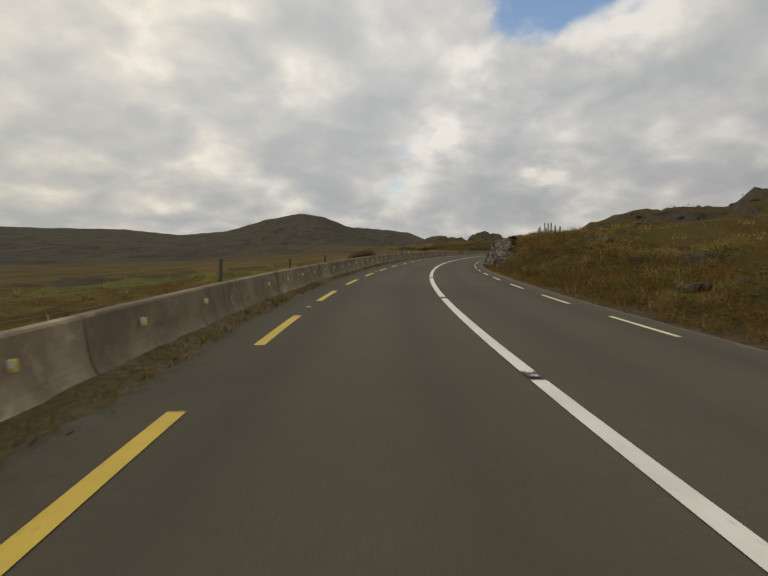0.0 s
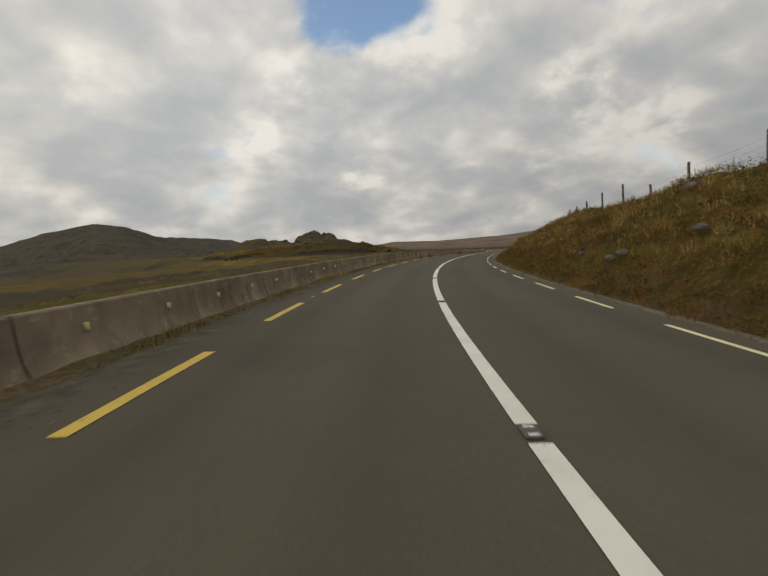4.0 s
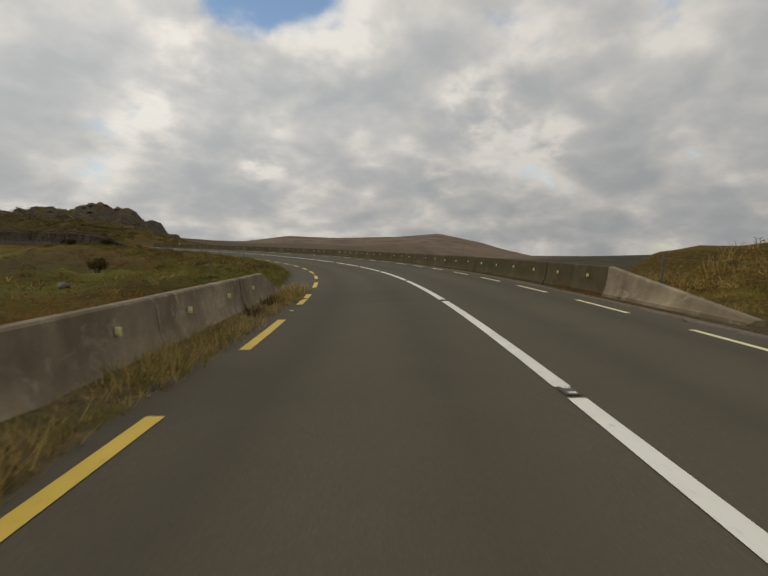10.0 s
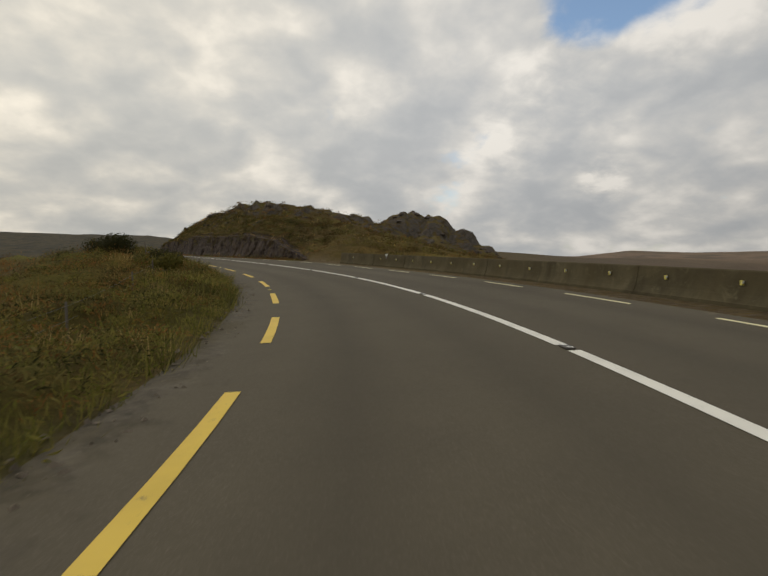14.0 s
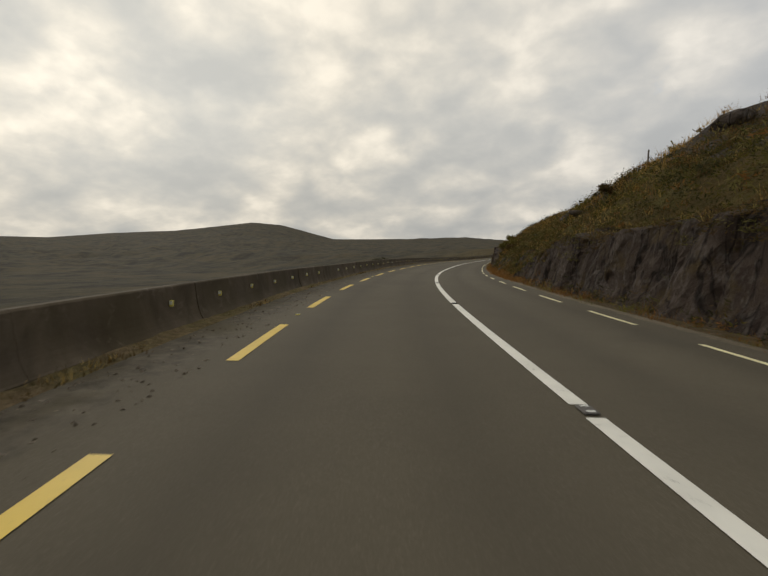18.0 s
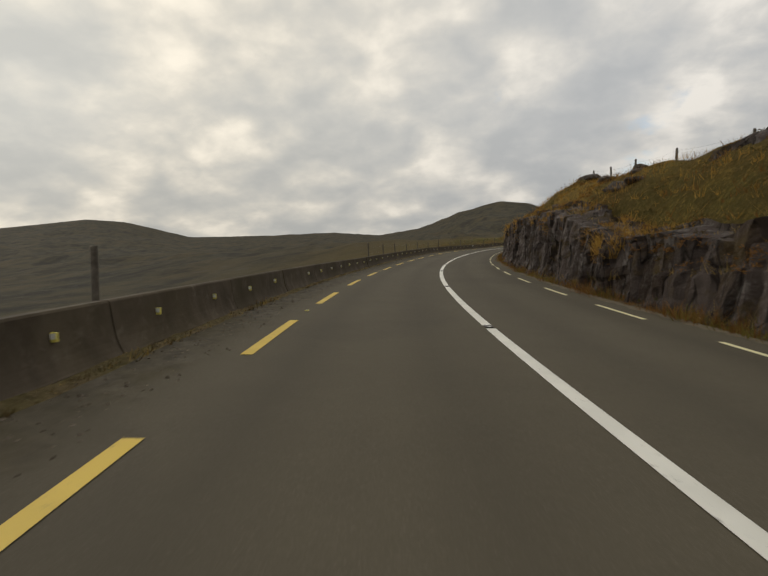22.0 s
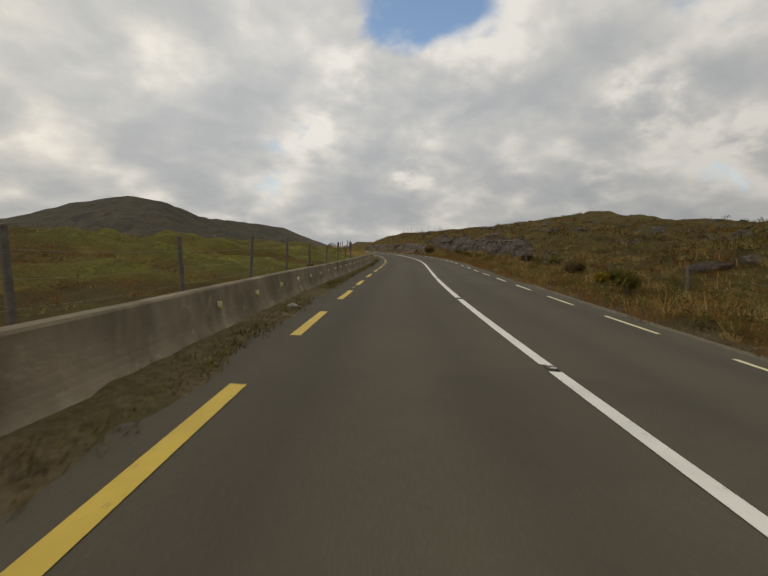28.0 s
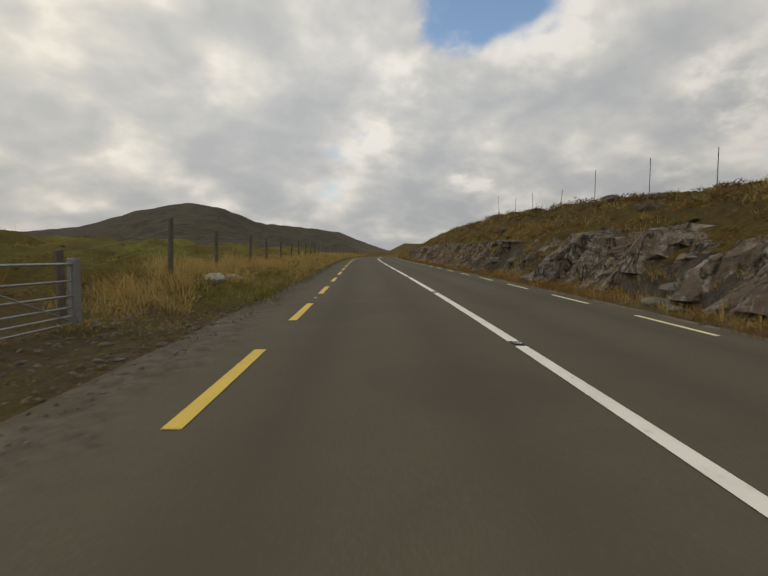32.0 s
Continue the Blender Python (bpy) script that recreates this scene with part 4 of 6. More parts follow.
barrier("low grey weathered concrete barrier of cast panels on the verge", joints_of(MARKS_L, 1) + [263.5], wall_l, 1, ((42.4, 58.4, 82.4, 263.1), (0.57, 0.58, 0.65, 0.66)), CONCRETE, 0, 2.5)
barrier("low dark weathered concrete barrier with yellow reflectors on it", joints_of(MARKS_L2, 1) + [602.4], wall_l2, 1, ((356, 385, 460, 491, 562, 590, 604), (0.64, 0.65, 0.63, 0.60, 0.58, 0.74, 0.76)), CONCRETE_DARK, 3.0, 3.2)
barrier("low concrete barrier along the outside of the bend", joints_of(MARKS_R, 0) + [347.0], wall_r, -1, ((263.1, 291.2, 347), (0.66, 0.60, 0.66)), CONCRETE_MOSS, 4.0, 0)
# ---- soil and moss along the feet of the barriers ----


def mat_soil():
    k = Mat("mossy_roadside_soil", 0.95, space="World", gloss=0.03)
    a = k.range(k.noise(1.1, 6.0, 0.65, 0.3), 0.38, 0.62)
    b = k.range(k.noise(9.0, 6.0, 0.72), 0.35, 0.65)
    c = k.mix(b, (0.101, 0.075, 0.042), (0.215, 0.161, 0.094))
    c = k.mix(k.math("MULTIPLY", a, 0.75), c, k.mix(b, (0.073, 0.065, 0.026), (0.137, 0.117, 0.047)))
    c = k.mix(k.range(k.noise(34.0, 4.0, 0.7), 0.60, 0.72, 0, 0.7), c, (0.299, 0.247, 0.176))
    k.bump(k.noise(14.0, 7.0, 0.75), 0.9, 0.05)
    return k.color(c)


SOIL = mat_soil()


def foot_strip(label, fn, a, b, wide):
    """A low uneven bank of soil from the barrier's foot outwards; wide gives its width along the road."""
    S = np.arange(a, b, 0.3)
    w = np.maximum(np.interp(S, *wide) * (1 + 0.55 * fbm(np.stack([S, 0 * S, 0 * S], -1), 0.45, 4)), 0.05)
    U = np.array([-0.05, 0.10, 0.25, 0.45, 0.65, 0.85, 1.0])
    H = np.array([0.085, 0.075, 0.055, 0.035, 0.020, 0.010, -0.03])
    SS, k = np.repeat(S, len(U)), np.tile(np.arange(len(U)), len(S))
    p = road_at(SS, fn(SS) + U[k] * np.repeat(w, len(U)), 0.0)
    lump = fbm(p, 2.6, 3)
    p[:, 2] += 0.55 * H[k] * (0.8 + 0.7 * np.clip(np.repeat(w, len(U)), 0, 0.8)) + 0.022 * lump * (k < 6)
    return tagged(link_mesh("verge_soil", p, grid_faces(len(S), len(U))[:, ::-1], SOIL, smooth=True), label, "verge", kind="structure")


STRIP_L = ((0, 70, 110, 150, 178, 215, 228, 245, 266), (0.42, 0.44, 0.26, 0.30, 0.55, 0.62, 0.40, 0.55, 0.75))
STRIP_L2 = ((356, 380, 400, 430, 520, 538, 560, 585, 604), (0.26, 0.26, 0.22, 0.17, 0.14, 0.36, 0.54, 0.44, 0.55))
foot_strip("strip of brown soil and moss along the foot of the barrier", wall_l, 0, 265, STRIP_L)
foot_strip("thin strip of soil and moss along the dark barrier", wall_l2, 357, 605, STRIP_L2)
# ---- rock cuttings ----


def mat_rock(name, dark, light, pale, veins):
    k = Mat(name, 0.85, space="World", gloss=0.08)
    a = k.range(k.noise(0.45, 6.0, 0.62, 0.5, (1.0, 1.0, 0.35)), 0.34, 0.66)
    b = k.range(k.noise(2.6, 7.0, 0.7, 0.6, (1.0, 1.0, 0.30)), 0.34, 0.68)
    c = k.mix(a, dark, light)
    c = k.mix(k.math("MULTIPLY", b, 0.5), c, tuple(v * 1.45 for v in light))
    c = k.mix(k.range(k.noise(0.8, 5.0, 0.6, 0.8), 0.62, 0.74, 0, 0.8), c, pale)
    vein = k.math("ABSOLUTE", k.math("SUBTRACT", k.noise(0.7, 6.0, 0.7, 0.5, (1.0, 1.0, 0.7)), 0.5), 0.0)
    c = k.mix(k.math("MULTIPLY", k.math("MULTIPLY", k.range(vein, 0.045, 0.01), veins), k.range(k.noise(5.0, 5.0, 0.7), 0.42, 0.58)), c, (0.50, 0.47, 0.43))
    c = k.mix(k.range(k.noise(1.3, 5.0, 0.65), 0.53, 0.65, 0, 0.85), c, (0.074, 0.052, 0.024))
    crack = k.math("ABSOLUTE", k.math("SUBTRACT", k.noise(1.7, 3.0, 0.5, 0.5, (1.0, 1.0, 0.22)), 0.5), 0.0)
    c = k.mix(k.range(crack, 0.030, 0.004, 0, 0.8), c, (0.012, 0.010, 0.009))
    k.bump(k.math("ADD", k.noise(3.0, 8.0, 0.72, 0.4, (1.0, 1.0, 0.45)), k.math("MULTIPLY", k.noise(16.0, 6.0, 0.7), 0.35)), 0.9, 0.16)
    return k.color(c)


ROCK = mat_rock("dark_slate_rock", (0.036, 0.028, 0.024), (0.100, 0.080, 0.070), (0.19, 0.158, 0.132), 0.20)
ROCK_DARK = mat_rock("dark_purple_slate", (0.028, 0.020, 0.016), (0.068, 0.051, 0.040), (0.11, 0.090, 0.072), 0.1)
ROCK_PALE = mat_rock("grey_blasted_rock", (0.046, 0.035, 0.027), (0.132, 0.103, 0.078), (0.25, 0.215, 0.17), 0.6)
ROCK_TAN = mat_rock("tan_weathered_rock", (0.056, 0.043, 0.033), (0.146, 0.114, 0.088), (0.38, 0.305, 0.230), 0.45)
ROCK_BROWN = mat_rock("brown_weathered_rock", (0.038, 0.030, 0.025), (0.098, 0.079, 0.064), (0.21, 0.175, 0.135), 0.2)


def rock_cut(label, s0, s1, toe, top, lean, rib, seed, mat=ROCK, block=0.5, upright=False, wide=1.0):
    """A blasted rock face: toe and top are offset and height along the road; rib: depth of its upright ribs."""
    S = np.arange(s0, s1, 0.15 if upright else 0.24)
    T = np.linspace(0, 1, 17)
    SS, TT = np.meshgrid(S, T, indexing="ij")
    s, t = SS.ravel(), TT.ravel()
    fade = np.clip(np.minimum(s - s0, s1 - s) / 7.0, 0, 1) ** 0.6
    h = top(s) * fade
    c = road_at(s, toe(s))
    wob = np.array([noise.fractal(Vector((a * 0.9, seed, 0)), 1.0, 2.0, 3) for a in s])
    edge = np.array([noise.fractal(Vector((a * 0.35, seed + 5, 0)), 1.0, 2.1, 4) for a in s])
    hh = h * (1 + (0.08 if upright else 0.22) * edge) + 0.12 * wob * fade
    up = -0.25 + (hh + 0.25) * t
    colm = np.array([noise.fractal(Vector((a * 1.15 + b * 0.25, seed + 9, b * 0.16)), 1.0, 2.2, 4) for a, b in zip(s, up)])
    v1 = np.array([noise.voronoi(Vector((a * 0.8 + b * 0.22, seed, b * 0.55)))[0][0] for a, b in zip(s, up)])
    v2 = np.array([noise.cell(Vector((a * 1.4 + b * 0.3, seed, b * 0.9))) for a, b in zip(s, up)])
    v3 = np.array([noise.cell(Vector((a * 0.55 + b * 0.4 + c * 0.3, seed + 4, b * 0.5))) for a, b, c in zip(s, up, colm)])
    fine = np.array([noise.fractal(Vector((a * 3.1, seed + 2, b * 2.2)), 1.0, 2.0, 3) for a, b in zip(s, up)])
    if upright:      # columns of slate: each stands a little proud or back, with a dark groove between
        cell = [noise.voronoi(Vector((a * 1.25 / wide + b * 0.16 + c * 0.10, seed, b * 0.10))) for a, b, c in zip(s, up, colm)]
        gap = np.array([q[0][1] - q[0][0] for q in cell])
        own = np.array([noise.cell(q[1][0] * 7.3) for q in cell])
        bench = np.array([noise.cell(Vector((a * 0.55 + c * 0.6, seed + 8, b * 1.25 + a * 0.12))) for a, b, c in zip(s, up, colm)])
        colm, v1, v2 = 0.32 * own + 0.52 * np.exp(-gap / 0.09) + colm * 0.24 + bench * 0.18, v1 * 0.2, v2 * 0.35
    out = lean * t * np.maximum(hh, 0.3) + rib * (colm * 0.75 - v1 * 0.55 + v2 * 0.22 + v3 * block) + 0.05 * fine
    out = out + (t > 0.93) * 1.0 + np.clip((0.22 - t) / 0.22, 0, 1) * -0.25
    th = np.interp(s, _s, _th)
    p = np.stack([c[:, 0] + out * np.cos(th), c[:, 1] + out * np.sin(th), c[:, 2] + up + 0.05 * fine], -1)
    ob = link_mesh("rock_cutting", p, grid_faces(len(S), len(T))[:, ::-1], mat)
    return tagged(ob, label, "rock face", kind="structure")


rock_cut("dark grey rock face below a grassy bank", 102.4, 136.3, lambda s: table(RIGHT, s, 1) + 0.15, lambda s: table(RIGHT, s, 3) + 0.12, 0.30, 0.55, 5.1, ROCK_BROWN, 0.7)
rock_cut("grey blasted rock face with white veins under a grassy bank", 83.9, 109.7, lambda s: table(RIGHT, s, 1) + 0.15, lambda s: table(RIGHT, s, 3) + 0.12, 0.30, 0.55, 1.3, ROCK_PALE, 0.8)
rock_cut("dark purple-grey rock face at the foot of a steep slope", 352, 404, lambda s: table(RIGHT, s, 1) + 0.05, lambda s: table(RIGHT, s, 3) + 0.1, 0.24, 0.34, 7.7, ROCK_DARK, 0.15, True, 2.0)
rock_cut("broken dark rock low on the heather slope", 401, 431, lambda s: table(RIGHT, s, 1) + 0.55, lambda s: np.interp(s, [401, 405, 412, 420, 431], [1.7, 1.75, 1.45, 1.3, 0.9]), 0.75, 0.6, 17.3, ROCK_BROWN, 0.35)
rock_cut("dark overgrown end of the tall slate rock face", 430, 464, lambda s: table(RIGHT, s, 1) + 0.1, lambda s: table(RIGHT, s, 3), 0.2, 0.6, 3.4, ROCK_DARK, 0.15, True, 0.9)
rock_cut("tall dark slate rock face with upright ribs", 453, 540, lambda s: table(RIGHT, s, 1) + 0.1, lambda s: table(RIGHT, s, 3), 0.13, 0.62, 3.1, ROCK, 0.12, True, 0.62)
rock_cut("low broken rock face set back from the road", 628, 720, lambda s: table(RIGHT, s, 1) + 0.75, lambda s: table(RIGHT, s, 3) + 0.10, 0.85, 0.75, 11.9, ROCK_TAN, 0.8)
rock_cut("long grey crag on the hillside above the fence", 594, 644, lambda s: np.interp(s, [576, 592, 620, 634, 644], [9.6, 8.3, 8.0, 6.6, 6.2]), lambda s: np.interp(s, [576, 592, 604, 622, 634, 644], [0.9, 1.6, 2.1, 2.8, 2.9, 2.5]), 0.6, 0.5, 15.2, ROCK, 0.3)
rock_cut("crumbling upper ledge of dark rock above the cutting", 452, 478, lambda s: 0 * s + 6.6, lambda s: 0 * s + 4.0, 0.35, 0.6, 21.4)

# ---- studs, reflectors and plates ----


def rounded_box(w, d, h, bev, base=0.0):
    bm = bmesh.new()
    box(bm, -w / 2, w / 2, -d / 2, d / 2, base, base + h)
    bmesh.ops.bevel(bm, geom=bm.edges[:], offset=bev, segments=1, affect="EDGES", clamp_overlap=True)
    return bm


def placed(s, off, up=0.0, turn=0.0):
    p = road_at(s, off, up)
    return Matrix.Translation(p) @ Matrix.Rotation(bearing(s) + turn, 4, "Z")


def make_stud():
    root = tagged(new("road_stud"), "cast iron cat's eye stud in a gap of the white line", "road stud", "studs along the white line")
    housing = part("housing", rounded_box(0.12, 0.19, 0.022, 0.008), STUD, root)
    for y in (-0.066, 0.066):
        bm = rounded_box(0.07, 0.026, 0.014, 0.004, 0.012)
        bmesh.ops.translate(bm, verts=bm.verts[:], vec=(0, y, 0))
        part("lens", bm, REFLECT_W, housing, "white glass lens")
    return root


stud = make_stud()
stud.matrix_basis = placed(STUDS[0], 0.0, 0.002)
for e in STUDS[1:]:
    copy_thing(stud, placed(e, random.uniform(-0.015, 0.015), 0.002, random.uniform(-0.06, 0.06)))


def make_edge_stud():
    root = tagged(new("edge_stud"), "yellow plastic road stud beside the dashed edge line", "road stud", "studs along the yellow line")
    housing = part("housing", rounded_box(0.08, 0.08, 0.016, 0.005), REFLECT, root)
    part("lens", rounded_box(0.06, 0.012, 0.010, 0.003, 0.010), REFLECT_W, housing)
    return root


estud = make_edge_stud()
first = True
for k in range(-5, 152, 3):
    e = DASH_0 + DASH * k + 1.15
    m = placed(e, float(edge_l(e)) - 0.02, 0.002)
    if first:
        estud.matrix_basis, first = m, False
    else:
        copy_thing(estud, m)


def make_reflector():
    root = tagged(new("barrier_reflector"), "small yellow reflector bracket fixed to the concrete barrier", "reflector", "reflectors on the barriers")
    body = part("body", rounded_box(0.058, 0.035, 0.09, 0.006), REFLECT, root)
    bm = bmesh.new()
    box(bm, -0.022, 0.022, -0.0225, -0.018, 0.03, 0.082)
    part("lens", bm, REFLECT_W, body, "pale reflecting lens")
    return root


refl = make_reflector()
first = True
for fn, marks, sgn in ((wall_l, MARKS_L, 1), (wall_l2, MARKS_L2, 1), (wall_r, MARKS_R, -1)):
    for s in marks:
        if random.random() < 0.06 or (fn is wall_l and 102.4 < s < 162.2 and random.random() < 0.3):
            continue
        up = float(np.interp(s, (42, 300, 562, 600), (0.33, 0.36, 0.33, 0.46)))
        m = placed(s, float(fn(s)) - sgn * 0.075, up + random.uniform(-0.015, 0.02), random.uniform(-0.1, 0.1))
        if first:
            refl.matrix_basis, first = m, False
        else:
            copy_thing(refl, m)


def make_plate():
    root = tagged(new("marker_plate"), "square white reflective plate on a short steel bracket", "marker plate", "plates on the barriers")
    bm = bmesh.new()
    box(bm, -0.085, 0.085, -0.006, 0.006, 0.0, 0.13)
    bmesh.ops.bevel(bm, geom=bm.edges[:], offset=0.003, segments=1, affect="EDGES")
    part("plate", bm, REFLECT_W, root)
    bm = bmesh.new()
    box(bm, -0.02, 0.02, 0.006, 0.05, -0.12, 0.12)
    part("bracket", bm, STEEL, root)
    return root


plate = make_plate()
spots = [(101.4, wall_l, 1, 0.61), (243.7, wall_l, 1, 0.42), (341.6, wall_r, -1, 0.57), (380.4, wall_l2, 1, 0.44), (521.0, wall_l2, 1, 0.42)]
for i, (s, fn, sgn, up) in enumerate(spots):
    m = placed(s, float(fn(s)) - sgn * 0.09, up)
    if i == 0:
        plate.matrix_basis = m
    else:
        copy_thing(plate, m)

# ---- fences ----


def post_mesh(h, r):
    bm = bmesh.new()
    n = 7
    rings = []
    for z, k in ((-0.35, 1.0), (h * 0.5, 0.98), (h - 0.03, 0.95), (h, 0.75)):
        rings.append([bm.verts.new((r * k * math.cos(6.283 * i / n), r * k * math.sin(6.283 * i / n), z + (0.012 * math.sin(i * 2.1) if z == h else 0))) for i in range(n)])
    for a, b in zip(rings[:-1], rings[1:]):
        for i in range(n):
            bm.faces.new((a[i], a[(i + 1) % n], b[(i + 1) % n], b[i]))
    bm.faces.new(rings[-1])
    me = bpy.data.meshes.new("post")
    bm.to_mesh(me)
    bm.free()
    me.materials.append(POST)
    return me


def wire_run(points, parent, r=0.0025):
    cu = bpy.data.curves.new("wire", "CURVE")
    cu.dimensions, cu.bevel_depth, cu.bevel_resolution = "3D", r, 0
    sp = cu.splines.new("POLY")
    sp.points.add(len(points) - 1)
    for q, c in zip(sp.points, points):
        q.co = (*c, 1)
    cu.materials.append(WIRE)
    ob = new("wire", cu)
    ob.parent = parent
    return ob


def fence(label, s_list, off, h, r=0.055, wires=(0.35, 0.6, 0.85), brace=()):
    root = tagged(new("fence"), label, "fence")
    me = post_mesh(h, r)
    S = np.array(s_list)
    O = off(S) if callable(off) else np.full(len(S), float(off))
    P, _, _ = surf(S, O)
    tops = []
    for i, (p, s) in enumerate(zip(P, S)):
        k = random.uniform(0.9, 1.12)
        m = Matrix.Translation(p) @ Matrix.Rotation(random.uniform(-0.06, 0.06), 4, "X") @ Matrix.Rotation(random.uniform(-0.06, 0.06), 4, "Y") @ Matrix.Diagonal((1, 1, k, 1))
        share("post", me, root, m)
        if i in brace:
            for way in ((1, -1) if h < 1 else (1,)):
                mb = Matrix.Translation(p) @ Matrix.Rotation(bearing(s), 4, "Z") @ Matrix.Translation((0, 0.62 * h * way, 0)) @ Matrix.Rotation(radians(38) * way, 4, "X") @ Matrix.Diagonal((0.75, 0.75, 0.85 if h < 1 else 0.5, 1))
                share("brace", me, root, mb)
    for w in wires:
        pts = []
        for a, b in zip(P[:-1], P[1:]):
            for u in (0.0, 0.33, 0.66):
                q = a + (b - a) * u
                pts.append((q[0], q[1], q[2] + w * h - 0.05 * math.sin(math.pi * u)))
        pts.append((P[-1][0], P[-1][1], P[-1][2] + w * h))
        wire_run(pts, root)
    return root


def spaced(a, b, step):
    out = [a]
    while out[-1] < b:
        out.append(out[-1] + step * random.uniform(0.85, 1.15))
    return out


fence("weathered wooden post and wire fence on top of the bank", spaced(86.4, 250.0, 3.6), lambda s: np.interp(s, [86.4, 102.4, 136.3, 179.5, 212.2, 241, 253.0], [8.0, 9.0, 9.0, 9.0, 9.0, 7.6, 5.6]), 0.85, 0.05, brace=(26, 41))
fence("old wooden post and wire fence above the rock cutting", spaced(402, 508, 4.4), lambda s: np.interp(s, [402, 440, 470, 500, 540], [12.5, 12.0, 9.6, 9.0, 10]), 0.8, 0.05)
fence("grey post and wire fence along the grass verge", spaced(558, 634, 4.3), lambda s: np.interp(s, [558, 600, 634], [6.6, 6.4, 6.2]), 0.85, 0.045, brace=(5,))
fence("leaning post and wire fence beyond the barrier", spaced(46.4, 102.4, 7.0) , -6.6, 1.15, 0.06)
fence("dark wooden post and wire fence beyond the dark barrier", [485.3 + 4.55 * i for i in range(14)], -6.5, 1.85, 0.055)
fence("weathered wooden post and wire fence behind the grey barrier", [549.4 + 4.6 * i for i in range(12)], -6.5, 1.5, 0.055)
fence("tall wooden post and wire fence beside the field", [606.0, 610.6, 615.4, 620.2, 624.7, 629.0, 633.0], -7.0, 1.3, 0.07)
fence("tall wooden post and wire fence along the grass", spaced(639, 735, 4.2), -7.0, 1.35, 0.07)
fence("low wire fence on short posts in the grass", spaced(269.4, 344, 5.2), -7.0, 0.70, 0.022, (0.55, 0.9))
fence("single tall fence post with a short prop beyond the barrier", [457.8], -6.5, 1.75, 0.06, (), (0,))
fence("tall leaning stake with a prop beside the verge", [631.3], 5.8, 2.2, 0.04, (), (0,))
fence("thin grey poles standing beyond the barrier of the bend", [276.9, 278.7], 5.0, 1.15, 0.012, ())
fence("thin bare canes standing along the brow", spaced(509, 540, 4.6), 9.0, 1.7, 0.018, ())
fence("thin bare canes standing on the rocky brow", spaced(640, 676, 4.6), 12.0, 1.9, 0.018, ())

# ---- field gate ----


def tube(bm, a, b, r, n=8):
    a, b = Vector(a), Vector(b)
    d = (b - a).normalized()
    u = d.orthogonal().normalized()
    w = d.cross(u)
    ra, rb = ([bm.verts.new(c + r * (math.cos(6.283 * i / n) * u + math.sin(6.283 * i / n) * w)) for i in range(n)] for c in (a, b))
    for i in range(n):
        bm.faces.new((ra[i], ra[(i + 1) % n], rb[(i + 1) % n], rb[i]))
    bm.faces.new(ra[::-1])
    bm.faces.new(rb)


def make_gate(label, L, top, bars, uprights, braced):
    """A tubular gate that hangs from a post at the origin and reaches L metres along -y."""
    root = tagged(new("field_gate"), label, "gate")
    for y in (0.06, L):
        bm = bmesh.new()
        tube(bm, (0, -y, bars[0] - 0.01), (0, -y, bars[-1] + 0.01), 0.022)
        part("stile", bm, STEEL, root)
    for z in bars:
        bm = bmesh.new()
        tube(bm, (0, -0.06, z), (0, -L, z), 0.020 if z == bars[-1] else 0.016)
        part("bar", bm, STEEL, root)
    for y in uprights:
        bm = bmesh.new()
        tube(bm, (0.004, -y, bars[-2]), (0.004, -y, bars[-1]), 0.018)
        part("upright", bm, STEEL, root)
    if braced:
        bm = bmesh.new()
        tube(bm, (0.004, -0.1, 0.10), (0.004, -L * 0.55, 0.92), 0.012)
        part("brace", bm, STEEL, root)
    for z in (bars[0] + 0.06, bars[-1] - 0.06):
        bm = bmesh.new()
        box(bm, -0.03, 0.03, -0.07, 0.06, z - 0.025, z + 0.025)
        part("hinge", bm, STEEL, root, "galvanised hinge strap")
    for y in (0.0, -L - 0.12):
        bm = rounded_box(0.13, 0.13, top + 0.3, 0.012, -0.3)
        bmesh.ops.translate(bm, verts=bm.verts[:], vec=(0, y, 0))
        part("gate_post", bm, POST_GREY, root, "square pale grey post")
    return root


gate = make_gate("closed galvanised steel bar gate hung on a square grey post", 4.2, 1.03, (0.06, 0.17, 0.30, 0.47, 0.69, 0.94), (), True)
gp, _, _ = surf([638.2], [-6.3])
gate.matrix_basis = Matrix.Translation(gp[0]) @ Matrix.Rotation(bearing(638.2), 4, "Z")
bank_gate = make_gate("closed galvanised six-bar gate between grey posts beside the bank", 2.75, 1.22, (0.14, 0.28, 0.44, 0.62, 0.84, 1.12), (0.95, 1.85), False)
gp, _, _ = surf([256.8, 254.0], [4.65, 5.05])
way_ = gp[1] - gp[0]
bank_gate.matrix_basis = Matrix.Translation(gp[0]) @ Matrix.Rotation(math.atan2(way_[0], -way_[1]), 4, "Z")
fence("dark fence posts with a slanting prop beside the gate", [258.6, 262.4], 5.0, 0.98, 0.032, (0.6, 0.9), (0,))
fence("short dark stakes standing beyond the dark barrier", [378.4, 382.7], -5.8, 1.35, 0.05, (0.9,))

# ---- stones ----


